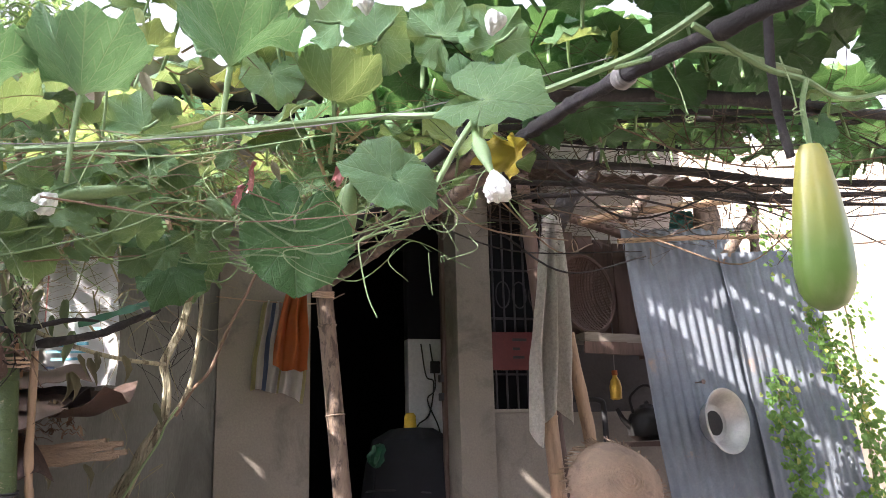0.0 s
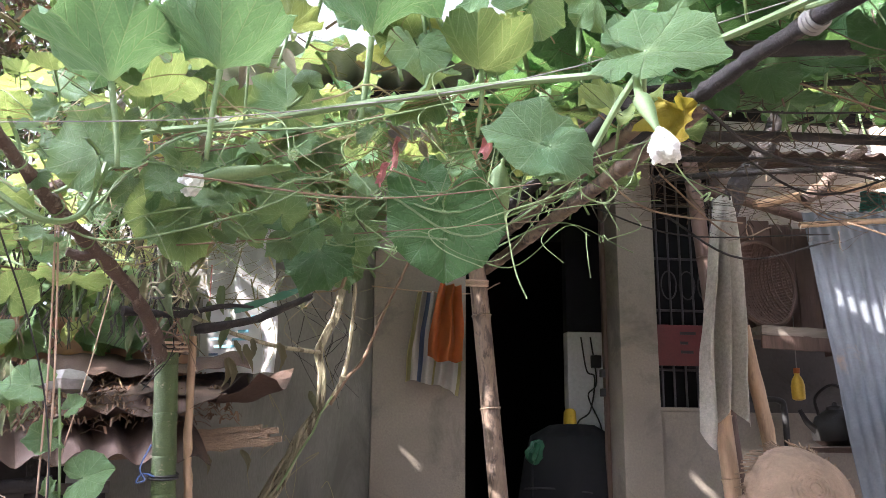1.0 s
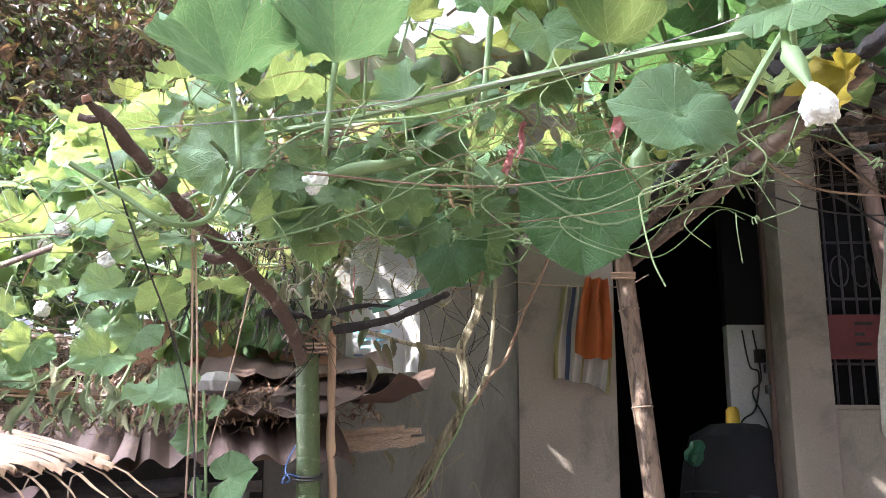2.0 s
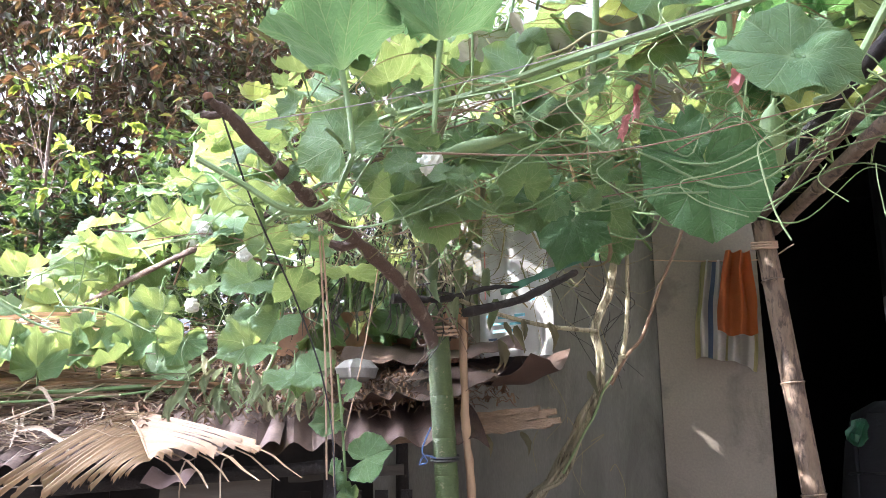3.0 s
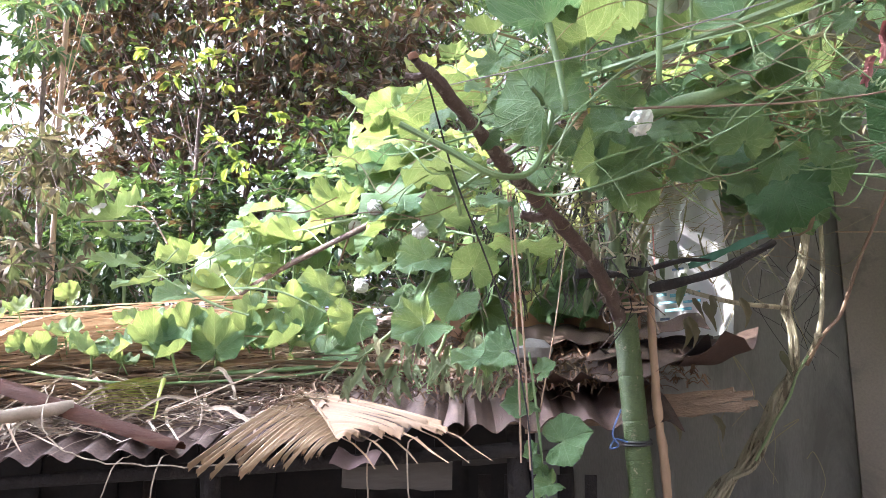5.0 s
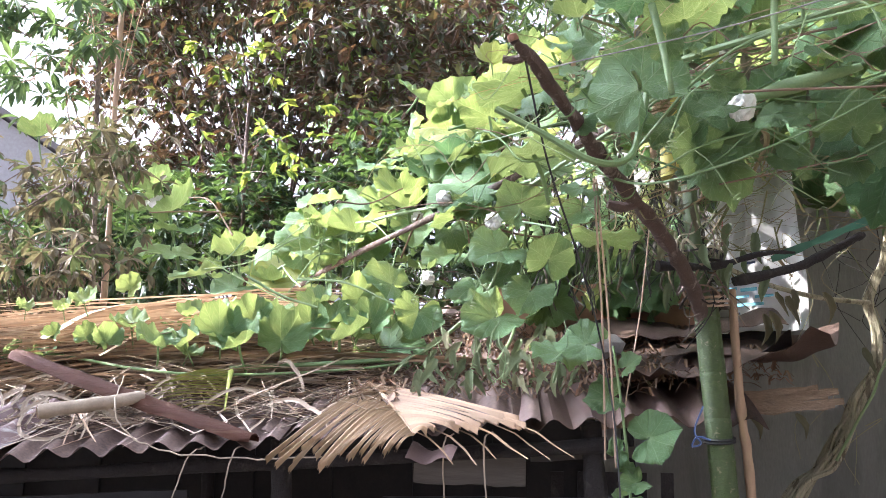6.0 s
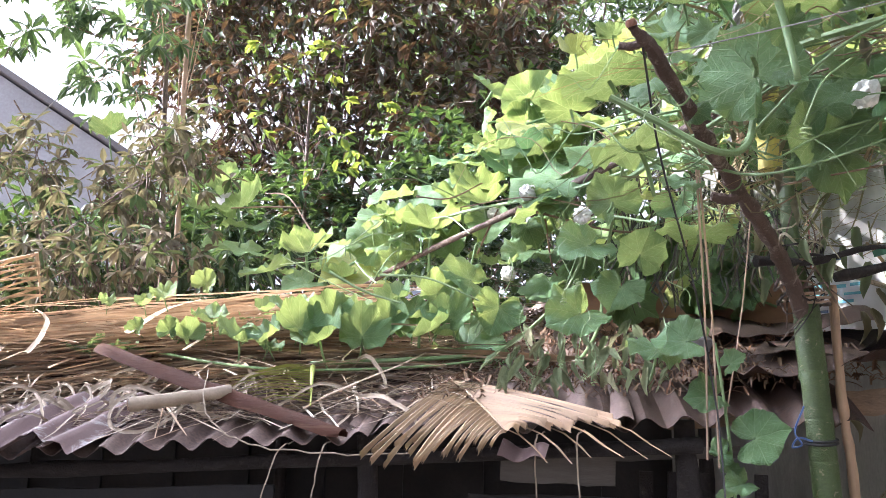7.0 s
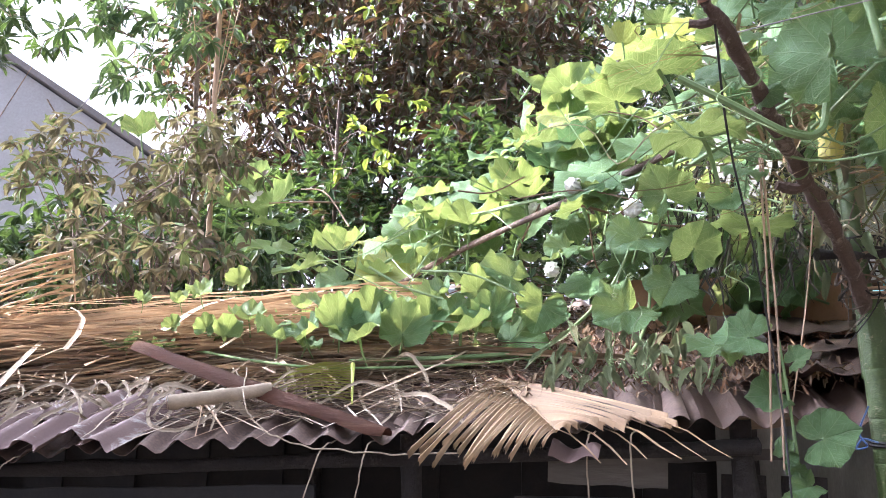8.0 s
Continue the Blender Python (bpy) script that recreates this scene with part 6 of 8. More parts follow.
for k in range(24):
    x, y = g.uniform(1.2, 3.0), g.uniform(3.0, 5.2)
    leaf(bvine, (x, y, max(2.85, 1.55 + 0.40 * (y - 0.2)) + g.uniform(0.0, 0.3)), (g.uniform(-0.8, 0.8), g.uniform(-1, 0.5), g.uniform(-0.4, 0.5)), (g.uniform(-0.5, 0.3), g.uniform(-0.4, 0.4), 1), g.uniform(0.24, 0.36), LEAVES + FUNNELS, g)

# Leaf groups from here on are added to keep sun off towel and walls.
for k in range(18):
    leaf(bvine, (g.uniform(0.7, 1.65), g.uniform(3.9, 4.7), g.uniform(2.78, 3.2)), (g.uniform(-0.8, 0.8), g.uniform(-1, 0.5), g.uniform(-0.4, 0.3)), (g.uniform(-0.9, 0.1), g.uniform(-0.5, 0.2), 0.8), g.uniform(0.24, 0.36), BIG, g)
for k in range(26):
    leaf(bvine, (g.uniform(-1.3, 0.3), g.uniform(4.3, 5.3), g.uniform(2.75, 3.2)), (g.uniform(-0.8, 0.8), g.uniform(-1, 0.5), g.uniform(-0.4, 0.3)), (g.uniform(-0.9, 0.1), g.uniform(-0.5, 0.2), 0.8), g.uniform(0.24, 0.36), LEAVES, g)
# These hang over the yard, unseen, to shade the gourd.
for k in range(14):
    leaf(bvine, (g.uniform(0.0, 0.9), g.uniform(0.9, 1.75), g.uniform(2.65, 2.95)), (g.uniform(-0.8, 0.8), g.uniform(-1, 0.5), g.uniform(-0.3, 0.3)), (g.uniform(-0.8, 0.1), g.uniform(-0.4, 0.2), 0.8), g.uniform(0.26, 0.36), LEAVES, g)
for k in range(8):
    leaf(bvine, (g.uniform(-0.9, 0.2), g.uniform(5.05, 5.35), g.uniform(2.4, 2.95)), (g.uniform(-0.8, 0.8), -0.5, g.uniform(-0.8, 0.4)), (g.uniform(-1, 0.0), -0.6, 0.6), g.uniform(0.24, 0.34), LEAVES, g)
for k in range(8):
    leaf(bvine, (g.uniform(-1.5, -0.8), g.uniform(5.15, 5.4), g.uniform(2.1, 2.5)), (g.uniform(-0.8, 0.8), -0.5, g.uniform(-0.8, 0.4)), (g.uniform(-1, 0.0), -0.6, 0.6), g.uniform(0.26, 0.36), LEAVES, g)
for k in range(44):
    x, y = g.uniform(-0.4, 1.5), g.uniform(4.8, 5.38)
    leaf(bvine, (x, y, g.uniform(2.7, 3.35)), (g.uniform(-0.8, 0.8), g.uniform(-1, 0.5), g.uniform(-0.4, 0.5)), (g.uniform(-1, 0.0), g.uniform(-0.6, 0.4), 0.8), g.uniform(0.26, 0.36), LEAVES, g)
for k in range(44):
    leaf(bvine, (g.uniform(-1.9, -0.75), g.uniform(4.5, 5.15), g.uniform(1.95, 2.42)), (g.uniform(-0.8, 0.8), -0.5, g.uniform(-0.8, 0.4)), (g.uniform(-1, 0.0), -0.6, 0.6), g.uniform(0.22, 0.34), LEAVES, g)
# Second leaf layer, added above the canopy to stop light reaching it.
tvine = thing("gourd_vine", "added upper layer of gourd vine that shades the yard end of the trellis", "vine", (2.0, 3.0, 0.0))
for k in range(230):
    x, y = g.uniform(0.7, 3.6), g.uniform(1.3, 4.9)
    if 1.5 < x < 2.8 and 3.6 < y < 4.6 and k % 3:
        continue
    leaf(tvine, (x, y, max(2.82, 1.55 + 0.40 * (y - 0.2)) + g.uniform(0.0, 0.35)), (g.uniform(-0.8, 0.8), g.uniform(-1, 0.5), g.uniform(-0.4, 0.4)), (g.uniform(-0.6, 0.2), g.uniform(-0.4, 0.4), 1), g.uniform(0.28, 0.38), BIG, g)

# tendrils
tendril(vine, [(0.62, 2.13, 2.0), (0.55, 2.14, 1.975), (0.507, 2.15, 1.96), (0.505, 2.15, 1.92), (0.522, 2.15, 1.83), (0.545, 2.15, 1.775)], 0, 0.0019)
tendril(vine, [(0.741, 2.4, 2.10), (0.586, 2.6, 2.086), (0.471, 2.62, 2.047), (0.383, 2.64, 2.035), (0.424, 2.66, 1.988), (0.537, 2.68, 1.947)], 0, 0.0019)
tendril(vine, [(0.64, 2.1, 2.03), (0.66, 2.1, 1.99), (0.70, 2.08, 1.97), (0.72, 2.06, 2.0), (0.68, 2.07, 2.05)], 0, 0.0019)
tendril(vine, [(1.2, 1.92, 2.42), (1.24, 1.9, 2.33), (1.25, 1.88, 2.24)], 2)
tendril(vine, [(0.80, 2.1, 2.20), (0.87, 2.1, 2.06), (0.92, 2.1, 2.0)], 2)
tendril(vine, [(-0.08, 2.5, 2.3), (0.0, 2.42, 2.24), (0.02, 2.38, 2.16)], 3, 0.0022)
tendril(vine, [(1.38, 1.7, 2.32), (1.40, 1.7, 2.26), (1.41, 1.7, 2.2)], 2, 0.002)
for k in range(20):
    p = Vector((g.uniform(-0.75, 1.1), g.uniform(2.2, 2.9), g.uniform(2.05, 2.35)))
    tendril(vine, [p, p + Vector((g.uniform(-0.06, 0.06), -0.03, -0.05)), p + Vector((g.uniform(-0.1, 0.1), -0.03, -g.uniform(0.09, 0.16)))], g.choice([0, 2, 3]), 0.0015, k)


def flower(v, at, way, size, open_=False, seed=0, name="flower"):
    """A white gourd flower, closed and crumpled or open, on its stalk."""
    way = Vector(way).normalized()
    m = Matrix.Translation(Vector(at) - v.location) @ way.to_track_quat("Z", "Y").to_matrix().to_4x4()
    bm = bmesh.new()
    if open_:
        for k in range(5):
            a = k * 1.2566
            ca, sa = math.cos(a), math.sin(a)
            row = []
            for j in range(5):
                f = j / 4
                w = size * 0.42 * math.sin(math.pi * (0.12 + 0.8 * f))
                r, z = size * f, size * (0.25 * f - 0.35 * f * f) + 0.1 * size * noise.noise((k, f * 3, seed))
                row.append([bm.verts.new((ca * r - sa * s * w, sa * r + ca * s * w, z + abs(s) * 0.1 * size * (-1) ** j)) for s in (-1, 0, 1)])
            for p, q in zip(row, row[1:]):
                for i in range(2):
                    bm.faces.new((p[i], p[i + 1], q[i + 1], q[i]))
    else:
        lathe(bm, [(size * 0.10, -0.25 * size), (size * 0.26, 0.0), (size * 0.38, size * 0.18), (size * 0.46, size * 0.35), (size * 0.50, size * 0.55), (size * 0.47, size * 0.75), (size * 0.40, size * 0.9), (size * 0.30, size * 0.97), (size * 0.15, size * 0.9), (0.001, size * 0.8)], 48)
        bmesh.ops.subdivide_edges(bm, edges=[e for e in bm.edges if abs(e.verts[0].co.z - e.verts[1].co.z) > 0.04 * size], cuts=2)
        for w in bm.verts:
            n = noise.noise(w.co / size * 3.1 + Vector((seed, 0, 0))) + 0.7 * noise.noise(w.co / size * 7.3 + Vector((0, seed, 0)))
            ridge = math.sin(math.atan2(w.co.y, w.co.x) * 8 + w.co.z / size * 6 + seed + 2 * n) + 0.8 * noise.noise(w.co / size * 15)
            w.co.xy *= 1 + 0.18 * n + 0.13 * ridge
            w.co.z += size * 0.12 * n
    bmesh.ops.transform(bm, matrix=m, verts=bm.verts)
    return part(name, bm, M["flower"], v, "crumpled white flower" if not open_ else "open white flower")


flower(vine, (0.728, 1.83, 2.03), (0.15, -0.1, -1), 0.054, seed=1)
part("young_gourd", tube(bmesh.new(), [q - vine.location for q in spline([(0.765, 2.05, 2.25), (0.735, 1.95, 2.16), (0.722, 1.87, 2.09), (0.727, 1.835, 2.035)], 5)], lambda f: 0.006 + 0.012 * math.sin(math.pi * min(1, f)) ** 2 * (1 if f > 0.4 else 0.4), 10), M["stem"], vine, "small downy green fruit behind the flower")
flower(vine, (-0.245, 2.72, 2.18), (-0.6, -0.3, -0.6), 0.06, seed=2)
part("young_gourd", tube(bmesh.new(), [q - vine.location for q in spline([(0.0, 2.72, 2.225), (-0.11, 2.73, 2.21), (-0.18, 2.73, 2.20), (-0.235, 2.725, 2.185)], 5)], lambda f: 0.008 + 0.012 * math.sin(math.pi * f), 10), M["stem"], vine, "small downy green fruit behind the flower")
for k, p in enumerate([(0.83, 2.07, 2.50), (0.0, 2.4, 2.72), (-0.32, 3.1, 2.44), (0.45, 2.4, 2.7), (0.6, 2.5, 2.75)]):
    flower(vine, p, (g.uniform(-0.3, 0.3), -0.4, 0.8), 0.05, False, 10 + k)

part("young_gourd", tube(bmesh.new(), [q - vine.location for q in spline([(0.735, 3.42, 2.52), (0.722, 3.433, 2.46), (0.716, 3.45, 2.36), (0.712, 3.471, 2.268)], 6)], lambda f: 0.008 + 0.036 * math.sin(math.pi * min(1, max(0, f - 0.15) * 1.08)) ** 0.6 if f > 0.16 else 0.008, 14), M["stem"], vine, "young green fruit hanging under the leaves")
rope_pts = spline([(-0.66, 3.2, 2.42), (-0.62, 3.22, 2.56), (-0.60, 3.26, 2.72), (-0.58, 3.3, 2.86)], 12)
tr = thing("twisted_rope", "grey twisted rope hanging in the trellis", "rope", rope_pts[0])
for k in range(2):
    part("strand", tube(bmesh.new(), [q - rope_pts[0] + Vector((math.cos(i * 0.75 + k * math.pi), math.sin(i * 0.75 + k * math.pi), 0)) * 0.009 for i, q in enumerate(rope_pts)], 0.009, 7), M["string"], tr)

flower(vine, (-0.10, 2.49, 2.63), (0.1, -0.5, 0.9), 0.075, True, 21)
stem(vine, [(-0.117, 2.58, 2.30), (-0.11, 2.55, 2.42), (-0.105, 2.51, 2.55), (-0.10, 2.49, 2.63)], 0.004, 0.003)

# the hanging fruit
gbm = lathe(bmesh.new(), [(0.004, 0.0), (0.022, -0.002), (0.032, -0.02), (0.040, -0.06), (0.050, -0.12), (0.060, -0.19), (0.066, -0.26), (0.067, -0.31), (0.060, -0.355), (0.042, -0.388), (0.018, -0.402), (0.006, -0.404), (0.001, -0.403)], 60)
for w in gbm.verts:
    a = math.atan2(w.co.y, w.co.x)
    w.co.xy *= 1 + 0.010 * math.sin(9 * a + 1.3 * math.sin(w.co.z * 9)) + 0.02 * noise.noise(w.co * 9)
gd = alone("gourd", gbm, M["gourd"], "long pale green gourd hanging from the trellis", "gourd")
gd.matrix_basis = pose(1.445, 1.715, 2.12, 3, -5, 20)
gd.scale = (0.96, 0.96, 0.93)
part("stalk", tube(bmesh.new(), [q - Vector((1.445, 1.715, 2.12)) for q in spline([(1.445, 1.715, 2.115), (1.44, 1.715, 2.16), (1.435, 1.715, 2.22), (1.44, 1.70, 2.28)], 4)], 0.007, 7), M["stem"], gd)
alone("trellis_pole", limb([(1.42, 1.75, 2.10), (1.405, 1.76, 2.25), (1.40, 1.75, 2.40), (1.40, 1.72, 2.60)], 0.011, 0.012, 190), M["darkwood"], "thin dark dry branch hanging by the gourd", "branch")

# dry tangle below the trellis and brown dead leaves
verts, faces = [], []
for k in range(620):
    p = Vector((g.uniform(1.15, 3.6), g.uniform(2.4, 4.3), g.uniform(2.46, 2.80)))
    a = g.uniform(0, 6.28)
    ln = g.uniform(0.15, 0.7)
    q = p + Vector((math.cos(a), math.sin(a) * 0.6, g.uniform(-0.16, 0.25))) * ln
    m = p.lerp(q, 0.5) + Vector((g.uniform(-0.08, 0.08), g.uniform(-0.08, 0.08), g.uniform(-0.1, 0.05)))
    ribbon(verts, faces, spline([p, m, q], 3), g.uniform(0.0015, 0.004))
tagged(new("dry_vine_tangle", stuff_mesh("dry_vine_tangle", verts, faces, island_surface("dry_tangle", [(0.04, 0.03, 0.022), (0.07, 0.05, 0.032), (0.13, 0.09, 0.055), (0.06, 0.06, 0.035)]))), "tangle of dry dead vines under the trellis", "vine", kind="stuff")
verts, faces = [], []
for k in range(1000):
    p = Vector((g.uniform(-0.9, 0.95), g.uniform(2.8, 4.5), g.uniform(2.05, 2.75)))
    if (p.y < 3.4 and p.z < 2.4 and p.x > -0.15) or (p.x > 0.1 and p.z < 2.42):
        continue
    a = g.uniform(0, 6.28)
    ln = g.uniform(0.1, 0.5)
    q = p + Vector((math.cos(a), math.sin(a) * 0.6, g.uniform(-0.5 if p.x < 0 else -0.1, 0.3))) * ln
    m = p.lerp(q, 0.5) + Vector((g.uniform(-0.08, 0.08), g.uniform(-0.08, 0.08), g.uniform(-0.1, 0.05)))
    ribbon(verts, faces, spline([p, m, q], 3), g.uniform(0.0012, 0.004) if k % 5 else g.uniform(0.005, 0.010))
tagged(new("dry_vine_tangle", stuff_mesh("dry_vine_tangle", verts, faces, island_surface("dry_tangle_light", [(0.20, 0.14, 0.08), (0.16, 0.22, 0.09), (0.32, 0.23, 0.13), (0.24, 0.25, 0.12)]))), "dry stems and curled dead leaves inside the vine", "vine", kind="stuff")

# old vine trunk rising beside the wall
old = thing("vine_trunk", "bundle of old fibrous vine stems rising by the wall", "vine", (-0.35, 4.5, 0.0))
for k in range(17):
    e = Vector((g.uniform(-0.036, 0.036), g.uniform(-0.036, 0.036), 0))
    e2 = Vector((g.uniform(-0.03, 0.03), g.uniform(-0.03, 0.03), 0))
    w = Vector((g.uniform(-0.018, 0.018), 0, g.uniform(-0.02, 0.02)))
    stem(old, [Vector((-0.52, 4.5, 0.0)) + e * 2, Vector((-0.43, 4.48, 0.75)) + e * 1.4, Vector((-0.27, 4.46, 1.125)) + e * 1.1 + w, Vector((-0.165, 4.45, 1.24)) + e2 - w, Vector((-0.088, 4.45, 1.37)) + e2 * 1.1, Vector((-0.022, 4.45, 1.50)) + e * 0.8, Vector((0.04, 4.45, 1.605)) + e * 0.35], g.uniform(0.006, 0.012), 0.007, "vine_bark", k=8)
for k, e in enumerate((-0.010, 0.003, 0.013)):
    stem(old, [(-0.02 + e, 4.45, 1.49), (0.038 + e, 4.45, 1.60), (0.056 + e, 4.45 - abs(e), 1.697), (0.055 + e * 0.8, 4.45, 1.795), (0.037 + e, 4.45, 1.883), (0.074 + e, 4.45, 1.981), (0.117 + e, 4.44, 2.079), (0.18, 4.4, 2.4)], 0.011, 0.009, "vine_bark")
stem(old, [(0.0, 4.43, 1.50), (0.05, 4.44, 1.601), (0.108, 4.45, 1.672), (0.154, 4.45, 1.767), (0.179, 4.45, 1.888), (0.192, 4.45, 2.036), (0.199, 4.44, 2.238), (0.19, 4.4, 2.5)], 0.012, 0.009, "vine_bark")
stem(old, [(-0.12, 4.40, 1.26), (-0.03, 4.41, 1.42), (0.03, 4.42, 1.52), (0.06, 4.43, 1.60), (0.11, 4.43, 1.68)], 0.006, 0.005, "tendril")
stem(old, [(0.10, 4.44, 1.64), (0.172, 4.45, 1.762), (0.24, 4.45, 1.837), (0.282, 4.45, 1.933), (0.338, 4.45, 2.077), (0.42, 4.45, 2.25), (0.5, 4.42, 2.45)], 0.009, 0.007, "twig")
for z, x in ((1.385, -0.085), (1.605, 0.042), (1.762, 0.155), (1.88, 0.037)):
    part("node", lathe(bmesh.new(), [(0.004, -0.014), (0.017, -0.006), (0.018, 0.006), (0.004, 0.014)], 10, Matrix.Translation(Vector((x, 4.45, z)) - old.location), wob=0.4, seed=int(z * 100)), M["vine_bark"], old)
stem(old, [(-0.44, 3.70, 1.945), (-0.33, 3.95, 1.915), (-0.15, 4.22, 1.885), (0.037, 4.44, 1.880)], 0.009, 0.010, "vine_bark")
for k in range(9):
    p = Vector((g.uniform(-0.25, 0.10), 4.5 + g.uniform(-0.08, 0.08), g.uniform(1.15, 2.2)))
    stem(old, [p, p + Vector((g.uniform(-0.1, 0.1), -0.02, g.uniform(-0.02, 0.08))), p + Vector((g.uniform(-0.12, 0.12), 0.0, -0.1)), p + Vector((g.uniform(-0.06, 0.06), 0.0, -g.uniform(0.15, 0.35)))], 0.0022, 0.0012, "stem_dry", "rootlet", 5, 5)
for k in range(12):
    p = Vector((g.uniform(-0.2, 0.2), g.uniform(4.3, 4.8), g.uniform(2.0, 2.4)))
    stem(old, [p, p + Vector((g.uniform(-0.06, 0.06), 0, -0.07)), p + Vector((g.uniform(-0.08, 0.08), 0, -0.16)), p + Vector((g.uniform(-0.12, 0.12), 0.02, -0.24)), p + Vector((g.uniform(-0.12, 0.12), 0, -g.uniform(0.28, 0.42)))], 0.0026, 0.0012, "darkwood", "rootlet", 4, 5)
for k in range(4):
    p = (g.uniform(-0.05, 0.5), g.uniform(4.0, 4.5), g.uniform(2.15, 2.5))
    leaf(old, p, (g.uniform(-0.5, 0.5), -0.2, -1), (g.uniform(-0.4, 0.4), -1, 0.3), g.uniform(0.16, 0.28), g=g)
for k, p in enumerate([(-0.23, 3.95, 1.86), (-0.12, 4.05, 1.88), (-0.30, 3.9, 1.80), (0.02, 4.4, 1.7)]):
    leaf(old, p, (0.1, 0, -1), (0.2, -1, 0.1), 0.12, DEAD, g, "curled brown dead leaf")
for k in range(3):
    leaf(old, (g.uniform(-0.35, -0.2), g.uniform(3.9, 4.2), g.uniform(1.80, 1.95)), (g.uniform(-0.3, 0.3), -0.1, -1), (g.uniform(-0.6, 0.6), -1, 0.1), g.uniform(0.07, 0.13), DEAD, g)
for k in range(26):
    leaf(vine, (g.uniform(-0.8, 0.7), g.uniform(2.7, 3.6), g.uniform(2.1, 2.6)), (g.uniform(-0.6, 0.6), -0.1, -1), (g.uniform(-0.6, 0.6), -1, 0.1), g.uniform(0.06, 0.12), DEAD, g)

for k in range(14):
    a0, z0 = g.uniform(0, 6.28), g.uniform(1.78, 2.05)
    c = Vector((-0.50, 3.66, 0))
    w = [c + Vector((math.cos(a0 + i * 0.8) * g.uniform(0.055, 0.085), math.sin(a0 + i * 0.8) * g.uniform(0.055, 0.085), z0 + i * g.uniform(-0.01, 0.02))) for i in range(8)]
    w += [w[-1] + Vector((g.uniform(-0.1, 0.1), -0.02, -g.uniform(0.05, 0.2)))]
    stem(old, w, g.uniform(0.003, 0.007), 0.002, ("darkwood", "branch", "vine_bark", "twig")[k % 4], "wound_stem", 4, 6)
for k in range(16):
    leaf(old, (-0.50 + g.uniform(-0.14, 0.2), 3.66 + g.uniform(-0.1, 0.25), g.uniform(1.85, 2.1)), (g.uniform(-0.4, 0.4), -0.2, -1), (g.uniform(-0.4, 0.4), -1, 0.2), g.uniform(0.08, 0.14), WILTED, g)

for p in ((-0.395, 4.0, 1.435), (-0.24, 4.0, 1.44)):
    leaf(old, p, (0.3, 0, -1), (0.2, -1, 0.1), 0.10, DEAD, g, "curled dark dead leaf")

# seedling on the black cord
stem(svine, [(-0.665, 3.14, 0.0), (-0.655, 3.15, 0.7), (-0.66, 3.16, 1.2), (-0.68, 3.17, 1.45), (-0.70, 3.17, 1.63)], 0.005, 0.004)
leaf(svine, (-0.60, 3.15, 1.365), (0.75, -0.1, 0.25), (-0.1, -0.9, 0.45), 0.165, LEAVES[0])
leaf(svine, (-0.78, 3.16, 1.635), (-1, -0.1, 0.1), (0.0, -0.8, 0.6), 0.16, LEAVES[1])
leaf(svine, (-0.66, 3.17, 1.57), (0.7, -0.1, 0.5), (0.0, -0.8, 0.6), 0.08, LEAVES[1])
leaf(svine, (-0.72, 3.18, 1.48), (-1, -0.2, -0.1), (0.0, -0.9, 0.4), 0.12, LEAVES[3])
for k in range(9):
    leaf(svine, (-0.66 + g.uniform(-0.05, 0.05), 3.16, 1.0 + k * 0.04), (g.uniform(-1, 1), -0.3, g.uniform(-0.3, 0.5)), (0, -0.8, 0.5), g.uniform(0.05, 0.10), g=g)

# roof vine: a row of cupped leaves and the sunlit mass behind it
stem(rvine, [on_roof(-2.3, 1.3, 0.16), on_roof(-1.3, 0.95, 0.17), on_roof(-0.6, 0.62, 0.13), on_roof(-0.18, 0.55, 0.10), on_roof(0.4, 0.58, 0.09), on_roof(0.6, 0.75, 0.1), on_roof(0.85, 1.0, 0.25)], 0.0065)
stem(rvine, [on_roof(-0.2, 0.62, 0.11), on_roof(0.45, 0.66, 0.10), shed(0.62, 0.75, 1.70), shed(0.85, 0.85, 1.93), shed(0.98, 0.8, 2.2)], 0.010)
stem(rvine, [shed(0.85, 0.62, 1.55), shed(0.98, 0.6, 1.75), shed(1.02, 0.6, 2.05), (-0.98, 3.3, 2.3)], 0.008)
stem(rvine, [(-3.6, 5.0, 2.1), (-2.8, 4.62, 2.3), (-2.1, 4.2, 2.35), (-1.35, 3.72, 2.28), (-0.8, 3.4, 2.3)], 0.009)
alone("trellis_pole", limb([(-3.2, 4.85, 2.05), (-2.4, 4.4, 2.2), (-1.4, 3.78, 2.30), (-0.6, 3.3, 2.4)], 0.012, 0.015, 195), M["branch"], "weathered pole carrying the vine over the roof", "pole", "trellis poles")
alone("trellis_pole", limb([(-1.0, 6.0, 2.7), (-0.8, 4.6, 2.6), (-0.55, 3.3, 2.45)], 0.03, 0.03, 196), M["bamboo_light"], "yellow bamboo pole under the leaves", "pole", "trellis poles")
yb = thing("bamboo_stub", "yellow bamboo stub standing among leaves", "post", (-0.56, 3.50, 2.22))
part("culm", culm((0, 0, 0), (0.0, 0, 0.38), 0.038, 0.037, 0.16, 0.0, 18), M["yellow_bamboo"], yb)
leaf(rvine, (-2.72, 3.45, 1.698), (-0.93, -0.19, 0.31), (0.12, -0.22, 0.97), 0.203, BOWLS[0])
leaf(rvine, (-2.941, 3.38, 1.711), (-0.56, 0.02, 0.83), (0.2, -0.36, 0.91), 0.130, BOWLS[1])
leaf(rvine, (-3.038, 3.36, 1.736), (-0.14, 0.25, 0.96), (0.29, -0.53, 0.8), 0.105, BOWLS[2])
